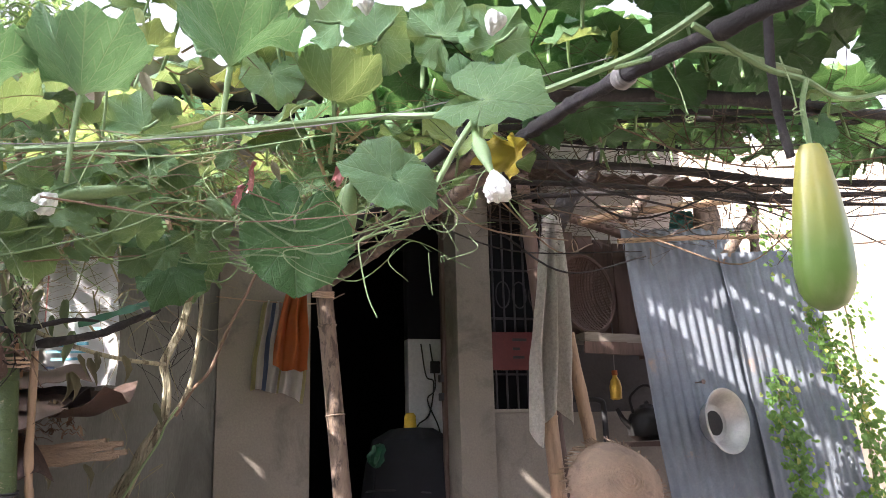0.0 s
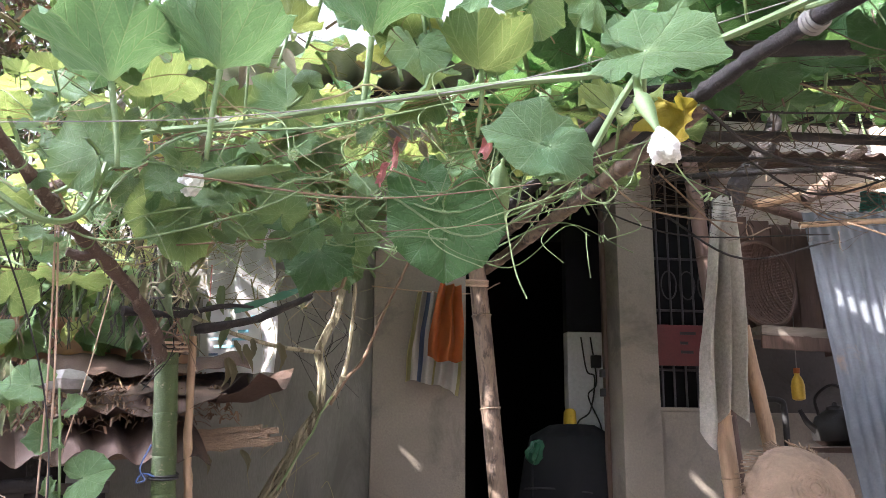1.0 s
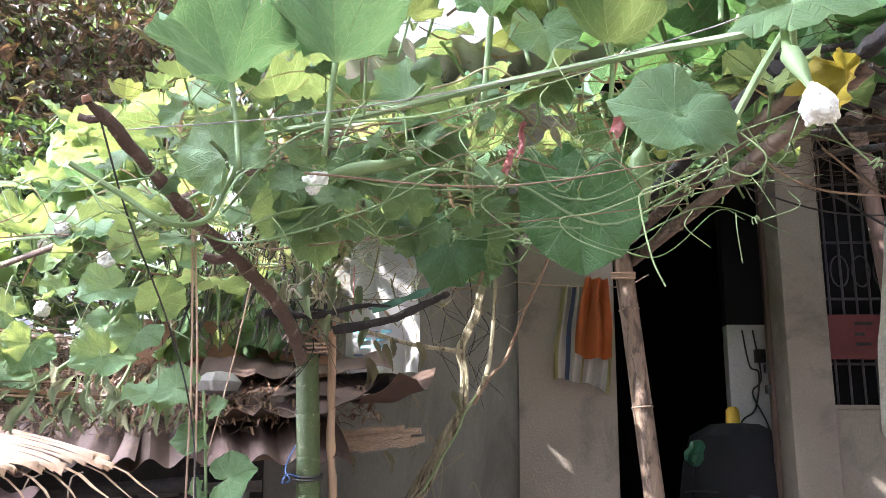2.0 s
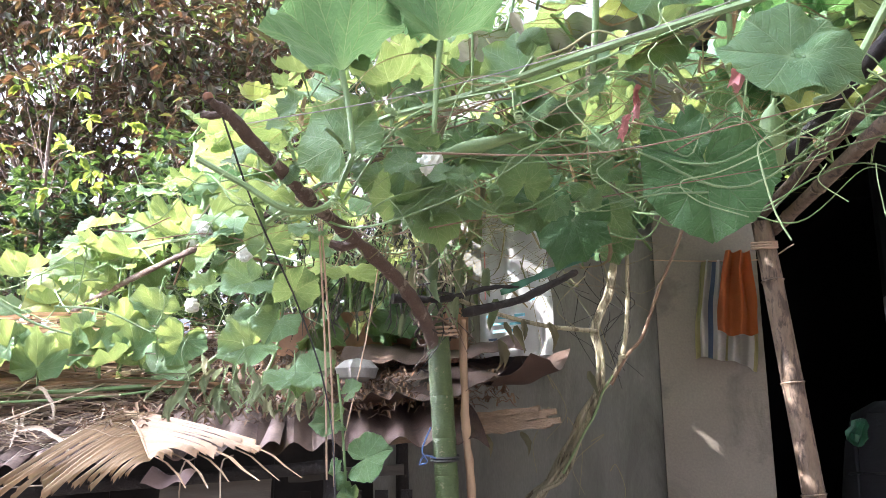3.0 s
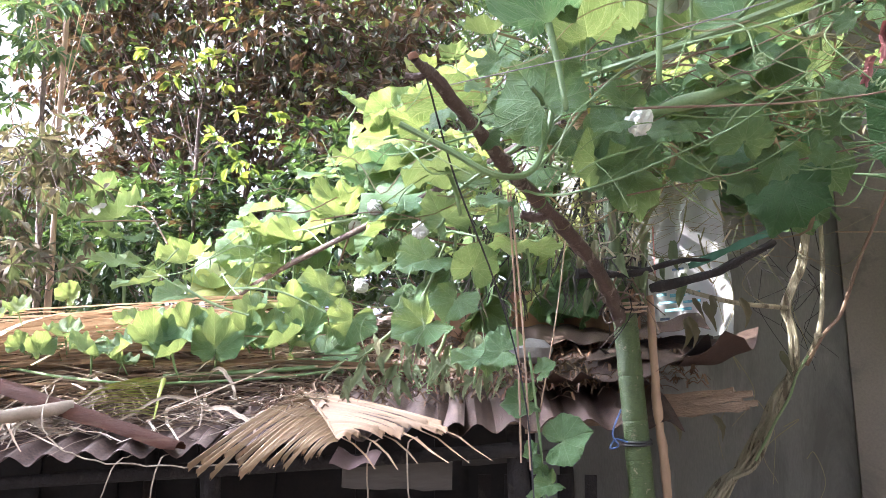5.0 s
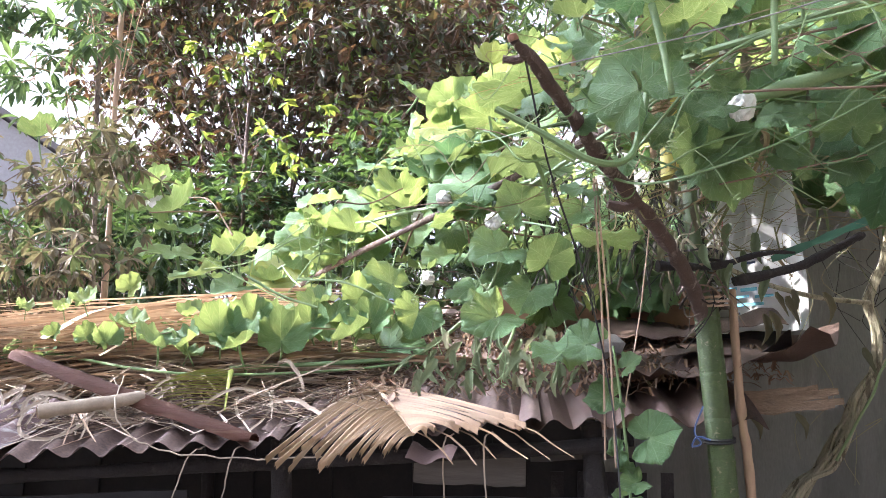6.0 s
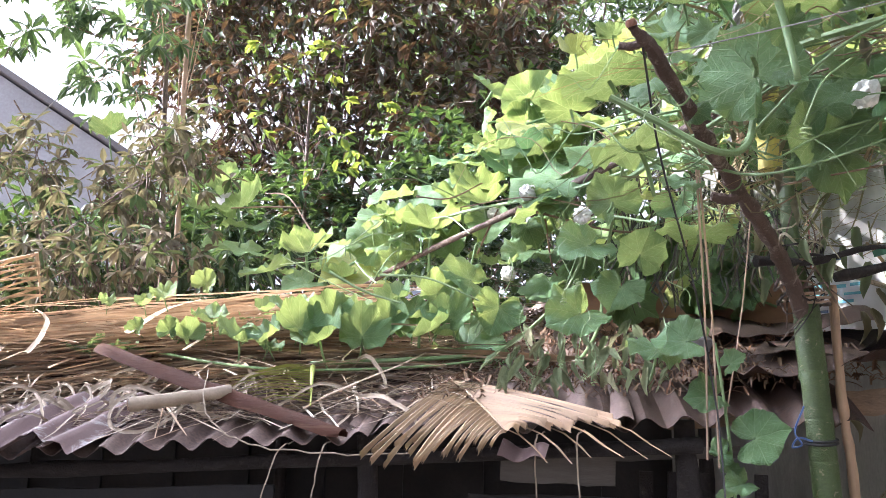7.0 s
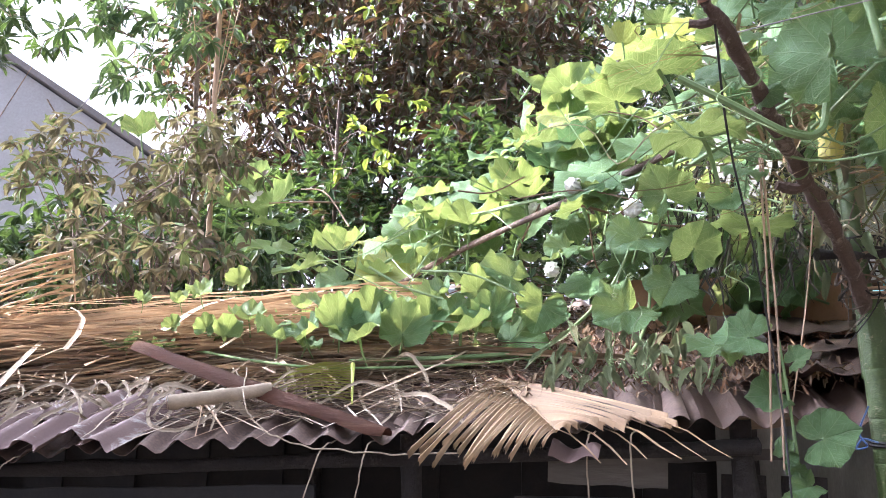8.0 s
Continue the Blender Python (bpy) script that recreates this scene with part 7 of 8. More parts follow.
leaf(rvine, (-3.2, 3.33, 1.742), (0.15, 0.41, 0.9), (0.2, -0.36, 0.91), 0.098, BOWLS[3])
leaf(rvine, (-2.585, 3.46, 1.706), (0.44, 0.66, 0.61), (0.18, -0.13, 0.97), 0.152, BOWLS[2])
leaf(rvine, (-2.452, 3.52, 1.746), (-0.81, -0.02, 0.59), (0.17, -0.53, 0.83), 0.206, BOWLS[1])
leaf(rvine, (-2.334, 3.5, 1.695), (0.58, 0.65, 0.49), (0.14, -0.08, 0.99), 0.230, BOWLS[0])
leaf(rvine, (-2.368, 3.62, 1.808), (-0.04, 0.4, 0.92), (0.36, -0.42, 0.83), 0.192, BOWLS[3])
leaf(rvine, (-2.193, 3.6, 1.715), (-0.32, 0.25, 0.91), (0.13, -0.23, 0.96), 0.215, BOWLS[2])
leaf(rvine, (-2.29, 3.72, 1.804), (-0.87, -0.15, 0.46), (0.22, -0.4, 0.89), 0.191, BOWLS[0])
leaf(rvine, (-2.154, 3.75, 1.779), (0.28, 0.48, 0.83), (0.36, -0.42, 0.83), 0.180, BOWLS[1])
leaf(rvine, (-2.005, 3.75, 1.728), (0.64, 0.68, 0.35), (0.11, -0.2, 0.97), 0.272, BOWLS[3])
leaf(rvine, (-2.101, 3.85, 1.824), (-0.93, -0.19, 0.31), (0.11, -0.41, 0.91), 0.201, BOWLS[0])
leaf(rvine, (-1.907, 3.85, 1.806), (0.28, 0.48, 0.83), (0.38, -0.25, 0.89), 0.195, BOWLS[2])
leaf(rvine, (-2.929, 3.5, 1.789), (-0.97, -0.21, 0.14), (0.16, -0.29, 0.94), 0.174, BOWLS[3])
leaf(rvine, (-2.635, 3.7, 1.851), (0.68, 0.71, 0.19), (0.14, -0.24, 0.96), 0.181, BOWLS[0])
leaf(rvine, (-3.351, 3.5, 1.881), (0.64, 0.68, 0.35), (0.16, -0.29, 0.94), 0.104, BOWLS[1])
leaf(rvine, (-3.28, 3.55, 1.924), (0.58, 0.65, 0.49), (0.43, -0.32, 0.84), 0.133, BOWLS[0])
leaf(rvine, (-3.608, 3.5, 1.899), (-0.87, -0.15, 0.46), (0.16, -0.29, 0.94), 0.088, BOWLS[2])
leaf(rvine, (-3.643, 4.2, 2.089), (0.33, 0.41, 0.85), (0.43, -0.32, 0.84), 0.153, BOWLS[3])
leaf(rvine, (-2.818, 3.75, 1.864), (0.7, 0.61, 0.35), (0.16, -0.29, 0.94), 0.129, BOWLS[1])
leaf(rvine, (-2.031, 3.95, 1.932), (-0.29, 0.17, 0.94), (0.2, -0.36, 0.91), 0.178, BOWLS[2])
leaf(rvine, (-2.215, 3.9, 1.896), (0.58, 0.65, 0.49), (0.16, -0.29, 0.94), 0.169, BOWLS[1])

# sunlit leaves above the roof
leaf(rvine, (-5.04, 5.5, 2.95), (-0.55, -0.82, 0.13), (0.08, -0.33, 0.94), 0.392, BOWLS[0])
leaf(rvine, (-4.802, 5.5, 3.089), (0.98, -0.04, 0.17), (0.07, -0.13, 0.99), 0.351, BOWLS[1])
leaf(rvine, (-4.53, 5.42, 2.883), (0.95, 0.02, 0.32), (0.2, -0.16, 0.97), 0.423, BOWLS[2])
leaf(rvine, (-4.404, 5.35, 2.71), (0.99, -0.11, -0.12), (0.05, -0.09, 1), 0.322, LEAVES[1])
leaf(rvine, (-4.336, 5.3, 2.52), (-0.63, -0.78, -0.02), (0.1, -0.37, 0.92), 0.535, LEAVES[0])
leaf(rvine, (-3.86, 5.4, 2.496), (0.98, 0.04, 0.18), (0.1, -0.17, 0.98), 0.415, BOWLS[3])
leaf(rvine, (-3.532, 5.3, 2.517), (1, -0.03, 0.02), (0.22, -0.2, 0.95), 0.361, LEAVES[2])
leaf(rvine, (-3.867, 5, 2.297), (-0.31, -0.94, -0.15), (-0.07, 0.13, 0.99), 0.341, LEAVES[3])
leaf(rvine, (-2.954, 4.85, 2.186), (-0.56, -0.82, -0.1), (0.26, -0.66, 0.7), 0.547, LEAVES[0])
leaf(rvine, (-3.397, 4.8, 2.162), (-0.39, -0.87, -0.3), (0.29, -0.52, 0.8), 0.288, LEAVES[1])
leaf(rvine, (-2.738, 4.62, 2.33), (-0.53, -0.07, 0.85), (0.36, -0.64, 0.68), 0.391, LEAVES[2])
leaf(rvine, (-2.262, 4.33, 2.326), (1, 0.04, 0.02), (0.06, -0.1, 0.99), 0.360, BOWLS[0])
leaf(rvine, (-2.684, 4.6, 2.459), (-0.56, -0.83, -0.02), (0.16, -0.29, 0.94), 0.343, LEAVES[3])
leaf(rvine, (-2.558, 4.5, 2.203), (0.99, -0.1, 0.02), (0.14, -0.25, 0.96), 0.254, BOWLS[1])
leaf(rvine, (-2.739, 4.75, 2.632), (-0.45, -0.84, -0.31), (0.01, -0.22, 0.98), 0.324, LEAVES[1])
leaf(rvine, (-2.482, 4.7, 2.622), (0.96, 0.21, 0.19), (0.29, -0.52, 0.8), 0.351, LEAVES[2])
leaf(rvine, (-1.705, 4.25, 2.627), (-0.54, -0.63, -0.56), (-0.79, 0.37, 0.49), 0.289, LEAVES[3])
leaf(rvine, (-1.549, 4.1, 2.548), (-0.55, -0.73, -0.41), (0.25, -0.66, 0.7), 0.372, LEAVES[1])
leaf(rvine, (-1.187, 3.75, 2.414), (-0.58, -0.74, -0.34), (0.25, -0.44, 0.86), 0.290, LEAVES[0])
leaf(rvine, (-1.93, 4.2, 2.466), (-0.37, -0.92, -0.15), (0.05, -0.09, 1), 0.278, BOWLS[2])
leaf(rvine, (-1.741, 4.35, 2.929), (0.55, -0.02, 0.83), (-0.14, 0.77, 0.62), 0.300, LEAVES[2])
leaf(rvine, (-1.976, 4.4, 3.039), (-0.45, -0.68, 0.59), (0.2, -0.35, 0.91), 0.214, LEAVES[3])
leaf(rvine, (-1.795, 4.4, 2.838), (-0.63, -0.78, -0.02), (-0.26, 0.46, 0.85), 0.249, LEAVES[1])
leaf(rvine, (-1.968, 4.35, 2.711), (-0.55, -0.82, 0.13), (0.14, -0.25, 0.96), 0.250, LEAVES[2])
leaf(rvine, (-2.208, 4.5, 2.711), (-0.55, -0.82, -0.18), (0.16, -0.29, 0.94), 0.279, LEAVES[0])
leaf(rvine, (-2.109, 4.3, 2.457), (-0.49, -0.86, -0.17), (0.1, -0.17, 0.98), 0.249, BOWLS[3])
leaf(rvine, (-1.125, 3.6, 2.658), (-0.38, -0.93, -0.02), (-0, 0.54, 0.84), 0.335, LEAVES[0])
leaf(rvine, (-0.803, 2.75, 2.114), (-0.38, -0.93, -0.02), (0.07, 0.52, 0.85), 0.249, LEAVES[2])
leaf(rvine, (-1.182, 3.5, 2.01), (-0.51, -0.79, -0.32), (0.37, -0.66, 0.65), 0.225, LEAVES[1])
leaf(rvine, (-0.984, 3.45, 1.956), (0.39, -0.01, 0.92), (0.7, -0.68, 0.19), 0.171, LEAVES[0])
leaf(rvine, (-1.306, 3.76, 1.798), (-0.58, -0.74, -0.34), (0.4, -0.72, 0.57), 0.243, LEAVES[3])
leaf(rvine, (-0.878, 3.2, 1.618), (-0.44, -0.9, -0.02), (0.26, -0.46, 0.85), 0.180, LEAVES[2])
leaf(rvine, (-1.034, 3.3, 2.108), (-0.34, -0.41, 0.85), (0.11, 0.96, 0.24), 0.180, LEAVES[3])
leaf(rvine, (-0.854, 3.1, 2.177), (-0.58, -0.74, -0.34), (0.54, -0.54, 0.64), 0.131, LEAVES[1])
leaf(rvine, (-1.915, 4.05, 2.003), (-0.65, -0.69, 0.31), (0.25, -0.66, 0.7), 0.263, LEAVES[0])
leaf(rvine, (-1.705, 3.9, 1.851), (-0.05, -0.54, -0.84), (0.58, -0.62, 0.52), 0.221, LEAVES[1])
leaf(rvine, (-1.903, 4, 1.695), (0.98, 0.03, -0.21), (0.32, -0.57, 0.76), 0.340, LEAVES[3])
leaf(rvine, (-1.07, 3.5, 1.856), (-0.22, -0.55, -0.81), (0.21, -0.94, 0.27), 0.180, LEAVES[0])
leaf(rvine, (-1.357, 3.7, 2.225), (-0.51, -0.79, -0.32), (0.2, -0.35, 0.91), 0.172, LEAVES[2])
leaf(rvine, (-1.644, 4, 2.102), (-0.51, -0.79, -0.32), (0.43, -0.35, 0.83), 0.168, LEAVES[3])
leaf(rvine, (-1.381, 3.9, 2.682), (-0.65, -0.69, 0.31), (-0.18, 0.56, 0.81), 0.244, LEAVES[1])
leaf(rvine, (-0.739, 3, 2.077), (-0.55, -0.82, -0.18), (0.26, -0.46, 0.85), 0.130, LEAVES[2])
leaf(rvine, (-5.862, 5.3, 3.601), (0.98, 0.04, 0.18), (0.1, -0.17, 0.98), 0.328, BOWLS[1])
leaf(rvine, (-5.203, 5.6, 3.229), (1, -0.03, 0.02), (0.1, -0.17, 0.98), 0.276, BOWLS[3])
for k in range(12):
    u = -1.3 + 2.0 * k / 12 + g.uniform(-0.08, 0.08)
    leaf(rvine, on_roof(u, 0.70 + g.uniform(0, 0.4), g.uniform(0.12, 0.26)), UA * g.uniform(-0.8, 0.8) + VA * 0.6, UA * g.uniform(-0.4, 0.4) - VA * 0.5 + Vector((0, 0, 1)), g.uniform(0.10, 0.18), BOWLS, g)


def mass(count, f0, f1, spread, sizes, kinds):
    """Leaves lying flat along the slope of the vine, from the far end down to the post."""
    for _ in range(count):
        f = g.uniform(f0, f1)
        x, y = -4.2 + 3.6 * f + g.uniform(-0.2, 0.2), 5.3 - 1.6 * f + g.uniform(-spread, spread)
        top = float(np.interp(f, (0, 0.3, 0.5, 0.65, 0.8, 1), (2.2, 2.3, 2.45, 2.68, 2.85, 2.9)))
        z = top - (top - 2.0) * g.random() ** 1.7
        leaf(rvine, (x, y, z), (g.uniform(-0.9, 0.6), g.uniform(-1, 0.1), g.uniform(-0.3, 0.1)), (g.uniform(-0.35, 0.15), g.uniform(-0.5, 0.1), 1), g.uniform(*sizes), kinds, g)


mass(46, 0.25, 1.0, 0.3, (0.16, 0.26), LEAVES + BOWLS)
mass(46, 0.2, 1.0, 0.4, (0.08, 0.16), LEAVES + BOWLS)
for k in range(26):
    leaf(rvine, (g.uniform(-2.3, -1.0), g.uniform(4.5, 5.3), g.uniform(2.3, 2.95)), (g.uniform(-0.9, 0.6), g.uniform(-1, 0.1), g.uniform(-0.5, 0.3)), (g.uniform(-0.7, 0.2), g.uniform(-0.5, 0.1), 0.8), g.uniform(0.18, 0.30), LEAVES, g)
for k in range(80):
    leaf(rvine, on_roof(g.uniform(0.6, 1.25), g.uniform(0.2, 0.65), g.uniform(0.05, 0.24)), (g.uniform(-0.9, 0.9), g.uniform(-0.8, 0.2), -1), (g.uniform(-0.9, 0.9), -1, g.uniform(-0.3, 0.6)), g.uniform(0.07, 0.13), WILTED, g)
for k in range(40):
    p = Vector((g.uniform(-2.6, -0.7), g.uniform(3.4, 4.6), g.uniform(1.95, 2.45)))
    q = p + Vector((g.uniform(-0.6, 0.6), g.uniform(-0.3, 0.3), g.uniform(-0.25, 0.3)))
    stem(rvine, [p, p.lerp(q, 0.5) + Vector((0, 0, g.uniform(-0.08, 0.08))), q], g.uniform(0.003, 0.006), None, "stem" if k % 4 else "twig")
flower(rvine, (-1.46, 3.66, 2.25), (-0.2, -0.9, 0.5), 0.06, False, 3)
flower(rvine, (-1.18, 3.46, 2.12), (0, -0.8, -0.3), 0.06, False, 4)
flower(rvine, (-2.8, 4.45, 1.985), (0, -0.8, 0.5), 0.06, False, 6)
flower(rvine, (-4.55, 5.25, 2.95), (0, -0.9, 0.3), 0.09, True, 7)
flower(rvine, (-2.35, 4.6, 2.1), (0, -0.9, 0.3), 0.06, False, 8)
flower(rvine, (-1.65, 3.9, 1.98), (0, -0.9, 0.3), 0.06, False, 9)
flower(rvine, (-1.9, 4.3, 2.35), (0, -0.9, 0.3), 0.06, False, 11)
for k in range(12):
    p = Vector((g.uniform(-1.4, -0.8), g.uniform(3.1, 3.5), g.uniform(1.65, 2.2)))
    tendril(rvine, [p, p + Vector((g.uniform(-0.03, 0.03), -0.03, -0.04)), p + Vector((g.uniform(-0.04, 0.04), -0.02, -0.08)), p + Vector((g.uniform(-0.05, 0.05), -0.03, -g.uniform(0.11, 0.18)))], g.choice([0, 2, 3]), 0.0016, k)

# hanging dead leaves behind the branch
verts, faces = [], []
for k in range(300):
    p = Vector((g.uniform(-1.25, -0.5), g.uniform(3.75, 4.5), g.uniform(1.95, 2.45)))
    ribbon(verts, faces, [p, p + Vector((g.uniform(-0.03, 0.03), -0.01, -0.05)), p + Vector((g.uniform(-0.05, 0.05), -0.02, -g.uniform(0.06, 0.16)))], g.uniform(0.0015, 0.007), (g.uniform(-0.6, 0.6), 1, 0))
# Leaf colours run near black to hold the shade under the vine.
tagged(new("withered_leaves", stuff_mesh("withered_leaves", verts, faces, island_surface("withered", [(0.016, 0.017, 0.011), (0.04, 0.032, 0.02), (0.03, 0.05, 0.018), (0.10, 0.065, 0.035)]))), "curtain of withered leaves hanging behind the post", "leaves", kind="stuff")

# ivy on the zinc sheets
def ivy(name, path, count, spread, size, seed, label):
    q = random.Random(seed)
    pts = spline(path, 10)
    ob = thing(name, label, "plant", path[-1])
    part("stem", tube(bmesh.new(), [p - ob.location for p in pts], 0.006, 5), M["stem_dry"], ob)
    v, f = [], []
    for _ in range(count):
        c = q.choice(pts) - ob.location + Vector((q.gauss(0, spread), q.gauss(-0.02, spread * 0.4), q.gauss(0, spread)))
        s = q.uniform(*size)
        m = axes(c, (q.uniform(-1, 1), -0.3, q.uniform(-1, 0.3)), (q.uniform(-0.6, 0.6), -1, q.uniform(0, 0.8)), s)
        b = len(v)
        v += [m @ Vector(p) for p in ((0, 0, 0), (-0.4, 0.3, 0.1), (-0.3, 0.7, 0.05), (0, 1, -0.1), (0.3, 0.7, 0.05), (0.4, 0.3, 0.1), (0, 0.5, -0.03))]
        f += [(b, b + 6, b + 1), (b + 1, b + 6, b + 2), (b + 2, b + 6, b + 3), (b + 3, b + 6, b + 4), (b + 4, b + 6, b + 5), (b + 5, b + 6, b)]
    part("foliage", stuff_mesh("foliage", v, f, M["ivy"]), None, ob)
    return ob


ivy("climbing_plant", [(3.42, 4.40, 1.78), (3.40, 4.36, 1.55), (3.46, 4.34, 1.3), (3.42, 4.3, 1.0), (3.45, 4.3, 0.0)], 560, 0.055, (0.024, 0.052), 1, "yellowing climbing plant on the zinc sheet")
ivy("climbing_plant", [(3.72, 4.46, 2.2), (3.86, 4.42, 1.9), (3.97, 4.4, 1.6), (4.0, 4.38, 1.3), (3.95, 4.36, 0.8), (3.95, 4.36, 0.0)], 800, 0.06, (0.024, 0.055), 2, "green climbing plant along the edge of the sheet")
ivy("climbing_plant", [(3.55, 4.6, 2.85), (3.75, 4.55, 2.6), (4.0, 4.5, 2.4), (4.05, 4.45, 1.9), (4.05, 4.4, 0.0)], 380, 0.10, (0.02, 0.05), 3, "thin twining plant above the metal sheet")


# ---- trees and houses behind ----
def tree(name, base, trunk_top, r, clumps, mats, label, leaf_size, per, seed, droop=0.3, slim=0.34, trunk_mat="branch", palmate=False):
    """A trunk, limbs out to the clumps, and a crown of small folded leaves set in whorls on twigs."""
    q = random.Random(seed)
    ob = thing(name, label, "tree", base)
    base = Vector(base)
    top = Vector(trunk_top) - base
    part("trunk", limb([(0, 0, 0), top * 0.4 + Vector((0.1, 0, 0)), top * 0.75, top], r, r * 0.55, seed, k=8, n=10, knob=0.08), M[trunk_mat], ob)
    v, f = [], []
    bm = bmesh.new()
    for c, rad in clumps:
        c = Vector(c) - base
        start = top * q.uniform(0.55, 1.0)
        part("limb", tube(bmesh.new(), spline([start, start.lerp(c, 0.5) + Vector((0, 0, q.uniform(-0.1, 0.25))), c], 6), lambda t: r * 0.2 * (1 - 0.8 * t), 6), M[trunk_mat], ob)
        for _ in range(int(per * rad * rad)):
            d = Vector((q.gauss(0, 1), q.gauss(0, 1), q.gauss(0, 0.8)))
            d = d.normalized() * rad * q.random() ** 0.45
            tip = c + d
            way = (d.normalized() + Vector((q.uniform(-0.5, 0.5), q.uniform(-0.5, 0.5), q.uniform(-0.3, 0.5)))).normalized()
            if q.random() < 0.10:
                part("twig", tube(bmesh.new(), [c + d * 0.45, tip - way * 0.05, tip + way * 0.12], 0.006, 4), M[trunk_mat], ob)
            count, turn, one = q.randint(6, 9), q.uniform(0, 6.28), leaf_size * q.uniform(0.75, 1.2)
            ex = way.orthogonal().normalized()
            ey = way.cross(ex)
            if palmate:
                tube(bm, [tip - way * one * 0.9 + Vector((0, 0, 0.02)), tip], 0.004, 4)
            for i in range(count):
                s = one if palmate else leaf_size * q.uniform(0.6, 1.2)
                a = turn + 6.28 * i / count
                dirn = (ex * math.cos(a) + ey * math.sin(a) + way * q.uniform(0.2, 0.5) + Vector((0, 0, -droop))).normalized() if palmate else (way * q.uniform(0.1, 1) + Vector((q.uniform(-1, 1), q.uniform(-1, 1), q.uniform(-0.9, 0.5) - droop))).normalized()
                side = dirn.cross(Vector((q.uniform(-0.6, 0.6), q.uniform(-0.6, 0.6), 1))).normalized()
                nrm = side.cross(dirn)
                o = tip if palmate else tip + way * q.uniform(0, 0.14)
                w = s * slim
                b = len(v)
                v += [o, o + dirn * s * 0.4 - side * w * 0.5 + nrm * w * 0.2, o + dirn * s * 0.45, o + dirn * s * 0.4 + side * w * 0.5 + nrm * w * 0.2, o + dirn * s * 0.75 - side * w * 0.34 + nrm * w * 0.1, o + dirn * s * 0.75 + side * w * 0.34 + nrm * w * 0.1, o + dirn * s - nrm * s * 0.08]
                f += [(b, b + 2, b + 1), (b, b + 3, b + 2), (b + 1, b + 2, b + 4), (b + 2, b + 3, b + 5), (b + 4, b + 2, b + 6), (b + 2, b + 5, b + 6)]
    if bm.verts:
        tagged(part("twig_growth", bm, M[trunk_mat], ob), kind="stuff")
    part("crown", stuff_mesh("crown", v, f, mats), None, ob)
    return ob


q = random.Random(3)
def cloud(centre, spread, n, rad):
    return [((centre[0] + q.uniform(-1, 1) * spread[0], centre[1] + q.uniform(-1, 1) * spread[1], centre[2] + q.uniform(-1, 1) * spread[2]), q.uniform(*rad)) for _ in range(n)]


tree("brown_tree", (-6.3, 9.3, 0), (-6.2, 9.0, 4.2), 0.13, cloud((-6.4, 8.9, 5.3), (3.0, 1.1, 2.2), 58, (0.5, 0.85)), M["tree_brown"], "tree with coppery brown and green leaves behind the shed", 0.15, 112, 5, 0.3, 0.5)
tree("dark_tree", (-5.3, 7.9, 0), (-5.4, 7.8, 2.3), 0.08, cloud((-5.2, 7.7, 3.3), (2.2, 0.5, 0.65), 26, (0.4, 0.6)), M["tree_dark"], "dark glossy green tree behind the shed", 0.14, 190, 6, 0.0, 0.5)
tree("light_tree", (-4.6, 13.0, 0), (-4.6, 13.0, 5.0), 0.12, cloud((-5.0, 12.6, 7.6), (3.2, 1.0, 2.2), 40, (0.6, 1.0)), M["tree_green"], "pale green slender-leaved tree in the distance", 0.2, 75, 7, 0.1, 0.24)
tree("light_tree", (-11.4, 10.0, 0), (-11.2, 10.0, 3.5), 0.09, cloud((-8.6, 9.7, 6.6), (0.8, 0.8, 1.2), 7, (0.5, 0.8)), M["tree_green"], "pale green tree behind the thin stems", 0.17, 60, 8, 0.2, 0.26)
tree("green_tree", (-5.2, 10.6, 0), (-5.4, 10.4, 5.2), 0.11, cloud((-5.6, 10.2, 7.2), (3.2, 0.7, 1.1), 30, (0.5, 0.8)), M["tree_green"], "tree with small mid-green leaves above the coppery one", 0.13, 120, 23, 0.2, 0.36)
tree("withered_bush", (-5.0, 4.9, 0), (-4.95, 4.75, 1.9), 0.06, cloud((-5.2, 4.65, 2.65), (1.0, 0.4, 0.7), 30, (0.20, 0.36)), M["bush_dry"], "withered bush with drooping grey-brown leaves", 0.115, 150, 9, 0.65, 0.34, palmate=True)
tree("thin_tree", (-5.35, 5.5, 0), (-5.15, 5.4, 5.6), 0.030, cloud((-5.5, 5.2, 4.4), (0.7, 0.3, 0.8), 9, (0.22, 0.36)), M["tree_mid"], "thin tree with drooping palmate leaves", 0.17, 90, 10, 0.5, 0.30, "bamboo_light", True)
tree("thin_tree", (-5.6, 5.7, 0), (-5.62, 5.6, 5.4), 0.028, cloud((-5.9, 5.2, 4.7), (0.5, 0.3, 0.5), 5, (0.22, 0.34)), M["tree_mid"], "thin tree with dark palmate leaves", 0.17, 90, 11, 0.4, 0.30, "bamboo", True)
tree("leafy_tree", (-8.3, 4.7, 0), (-8.1, 4.7, 4.4), 0.06, cloud((-7.2, 4.8, 4.75), (0.55, 0.4, 0.35), 8, (0.26, 0.40)), M["tree_dark"], "tree reaching in with dark palmate leaves", 0.18, 85, 31, 0.2, 0.30, "bamboo", True)
# Dark backing, added in place of the shade between the withered leaves.
tree("dark_bush", (-6.6, 6.6, 0), (-6.5, 6.5, 1.6), 0.05, cloud((-6.3, 6.4, 2.5), (1.1, 0.4, 0.7), 18, (0.35, 0.55)), M["tree_dark"], "added dark bush standing in for shade behind the withered one", 0.15, 150, 19, 0.3, 0.4)
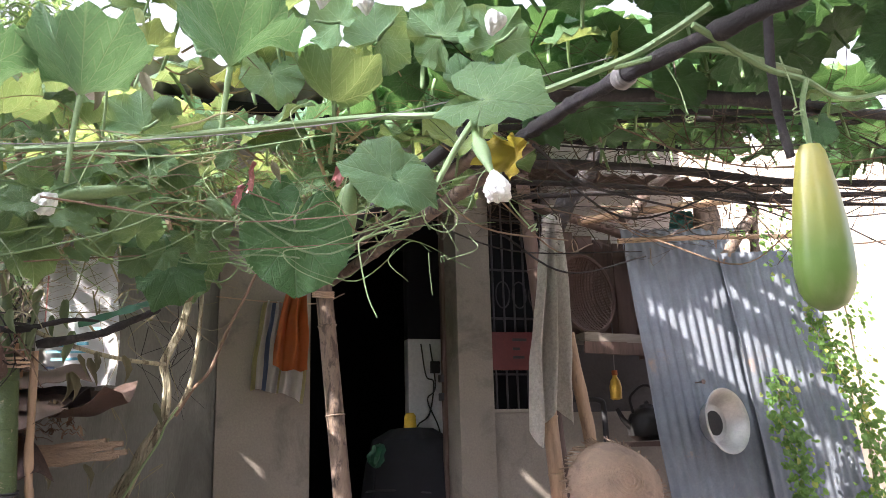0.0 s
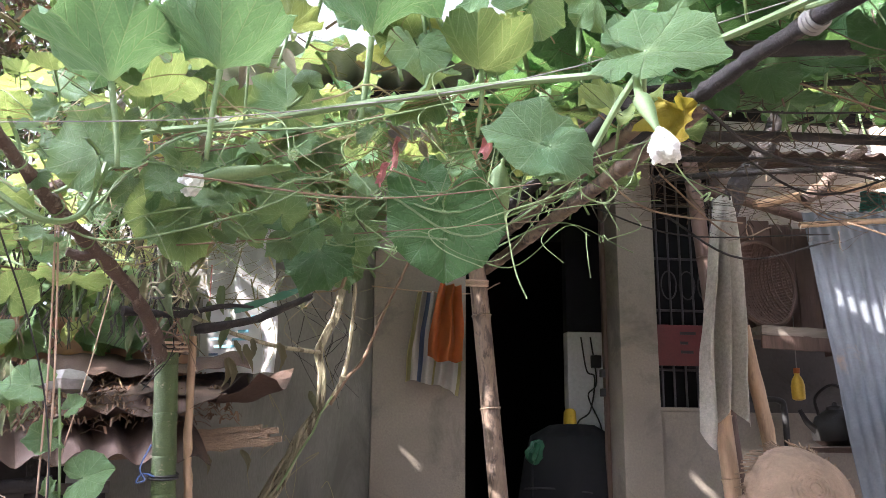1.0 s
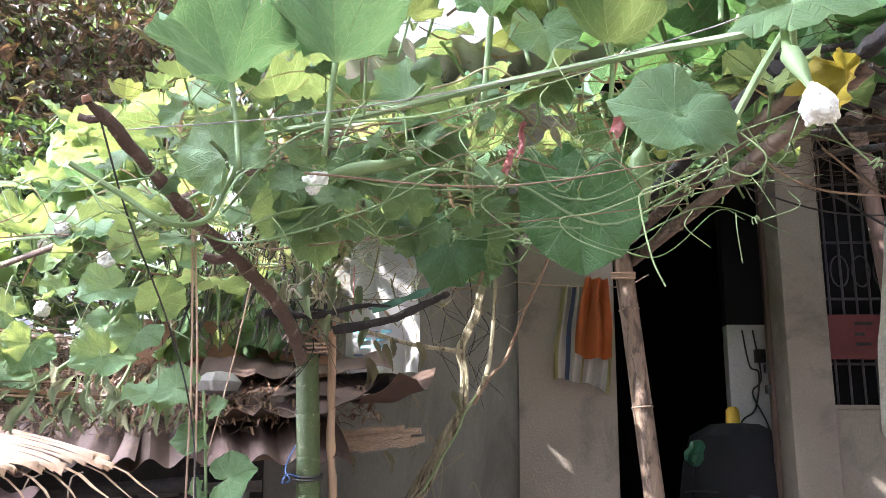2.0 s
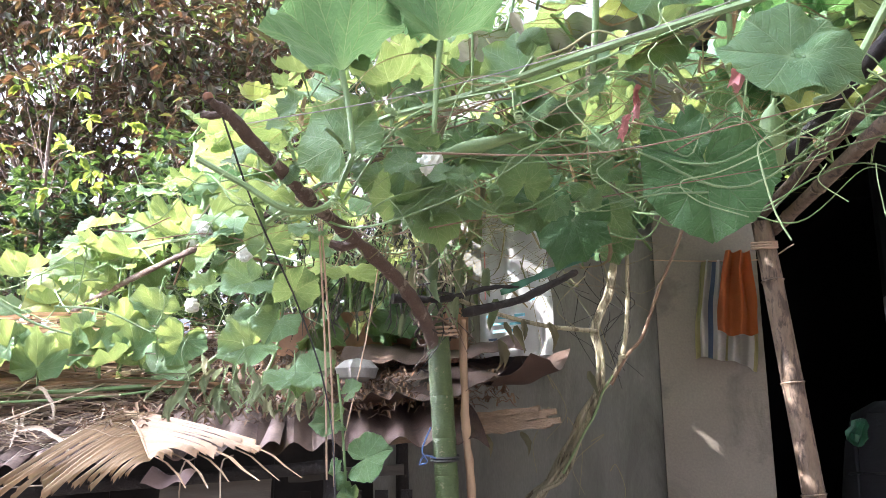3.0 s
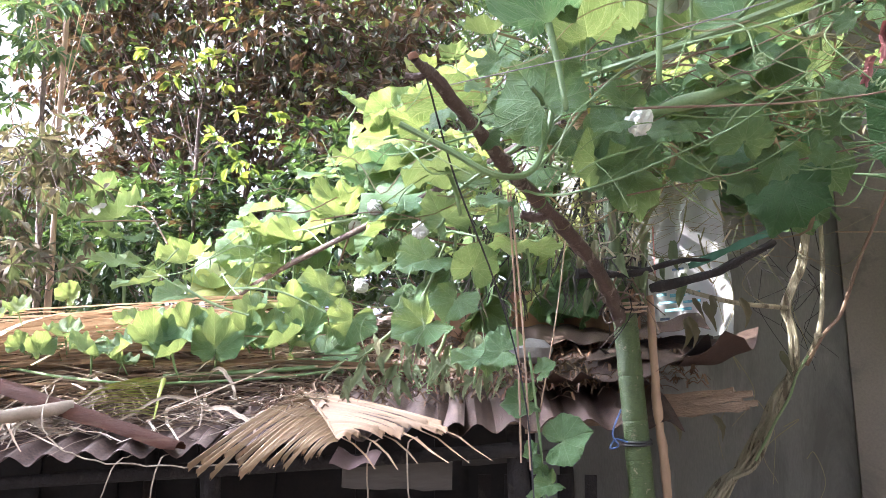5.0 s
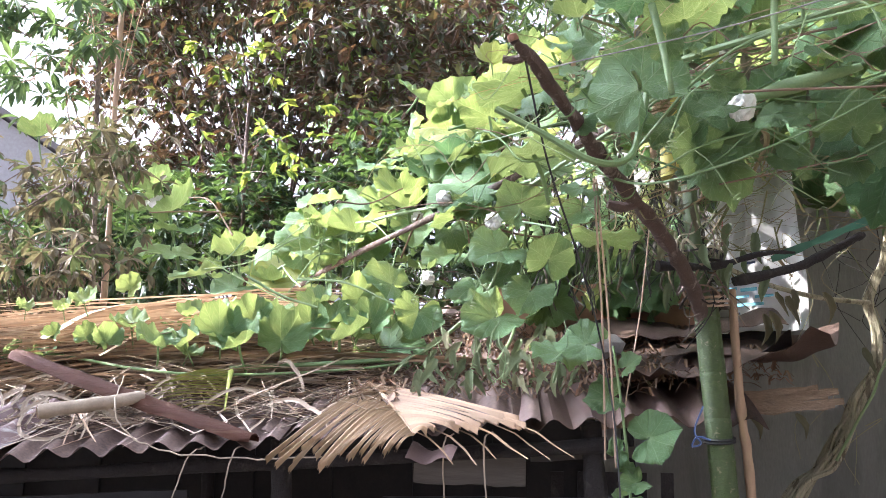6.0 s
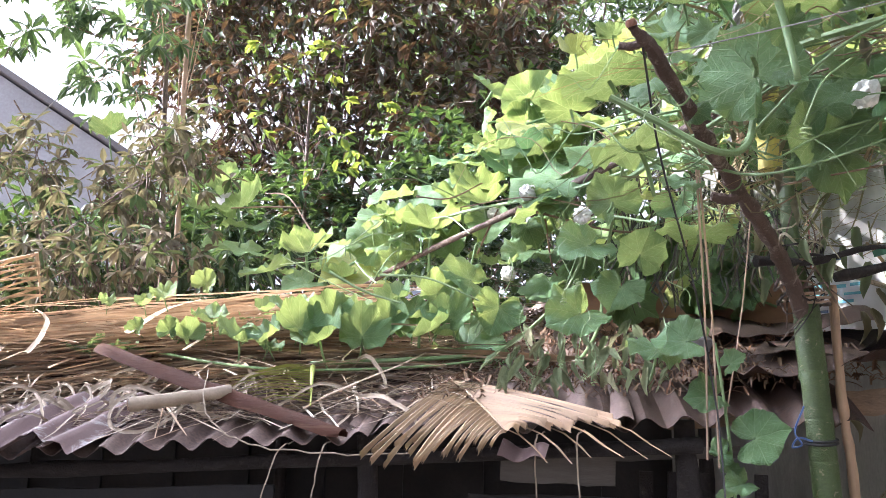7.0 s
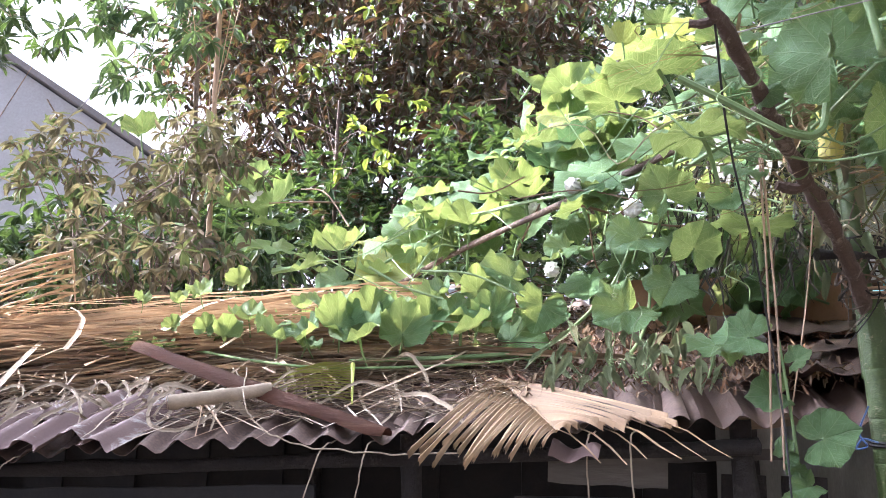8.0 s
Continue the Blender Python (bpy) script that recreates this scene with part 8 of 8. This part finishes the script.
tree("sapling", (-5.5, 7.5, 0), (-5.5, 7.5, 4.6), 0.03, [((-6.07, 7.6, 5.35), 0.17), ((-6.2, 7.45, 4.5), 0.15), ((-5.9, 7.6, 5.02), 0.16), ((-5.4, 7.6, 5.1), 0.19), ((-4.75, 7.2, 3.95), 0.22), ((-4.95, 7.5, 5.5), 0.18), ((-4.6, 7.2, 4.4), 0.15), ((-5.0, 7.2, 3.7), 0.18)], M["tree_fresh"], "sapling with fresh yellow-green leaves before the coppery tree", 0.14, 120, 37, 0.2, 0.5)
# Stands out of view; added only for its shade on the shed roof.
tree("shade_tree", (-5.9, 1.4, 0), (-5.8, 1.4, 3.0), 0.10, cloud((-5.7, 1.5, 3.8), (1.0, 1.0, 1.2), 26, (0.5, 0.75)), M["tree_dark"], "added unseen tree that shades the shed roof", 0.2, 26, 15, 0.2, 0.4)
tree("low_bush", (-6.6, 4.4, 0), (-6.5, 4.3, 1.2), 0.04, cloud((-6.2, 4.6, 2.45), (0.9, 0.4, 0.5), 14, (0.3, 0.42)), M["tree_dark"], "low green bush beside the neighbouring house", 0.15, 160, 12, 0.3, 0.4)
tree("back_tree", (-1.6, 10.5, 0), (-1.7, 10.3, 3.2), 0.10, cloud((-1.9, 10.0, 4.2), (2.2, 0.8, 1.6), 20, (0.6, 0.9)), M["tree_dark"], "dark tree behind the trellis", 0.19, 70, 13, 0.1)

# neighbouring house with a gable, to the side
gh = thing("neighbour_house", "neighbouring house with a weathered grey gable wall", "house", (-13.2, 10.4, 0))
gh.rotation_euler = (0, 0, radians(38))
bm = bmesh.new()
pr = [(-7, 0), (3.0, 0), (3.0, 4.6), (-2.0, 7.7), (-7, 4.6)]
lo = [bm.verts.new((x, 0, z)) for x, z in pr]
hi = [bm.verts.new((x, 6, z)) for x, z in pr]
bm.faces.new(lo)
bm.faces.new(hi[::-1])
for k in range(5):
    bm.faces.new((lo[k], hi[k], hi[(k + 1) % 5], lo[(k + 1) % 5]))
bmesh.ops.recalc_face_normals(bm, faces=bm.faces)
part("wall", bm, M["gable"], gh, flat=True)
for a, b in (((-2.0, 7.72), (3.5, 4.32)), ((-2.0, 7.72), (-7.5, 4.32))):
    bm = bmesh.new()
    vs = [bm.verts.new((x, y, z + h)) for h in (0.02, 0.14) for x, z in (a, b) for y in (-0.25, 6.3)]
    for f in ((0, 1, 3, 2), (4, 6, 7, 5), (0, 2, 6, 4), (1, 5, 7, 3), (0, 4, 5, 1), (2, 3, 7, 6)):
        bm.faces.new([vs[i] for i in f])
    bmesh.ops.recalc_face_normals(bm, faces=bm.faces)
    part("roof", bm, M["tile"], gh, flat=True)
alone("wire", tube(bmesh.new(), spline([(-7.0, 4.6, 2.9), (-6.3, 5.3, 4.2), (-5.4, 6.4, 6.5)], 6), 0.006, 5), M["string"], "thin wire sagging between trees", "wire")
bl = alone("blue_sheet", cloth(1.6, 0.5, 3, 0.08, 70, 0.95), M["bluecloth"], "pale blue plastic sheet behind the shed", "sheet")
bl.matrix_basis = pose(-4.4, 5.95, 2.22, 12, 0, 30)
bl2 = alone("blue_sheet", cloth(0.5, 0.4, 2, 0.05, 71, 0.9), M["bluecloth"], "pale blue cloth hanging behind the vines", "sheet")
bl2.matrix_basis = pose(-2.95, 5.6, 2.2, 0, 0, 20)
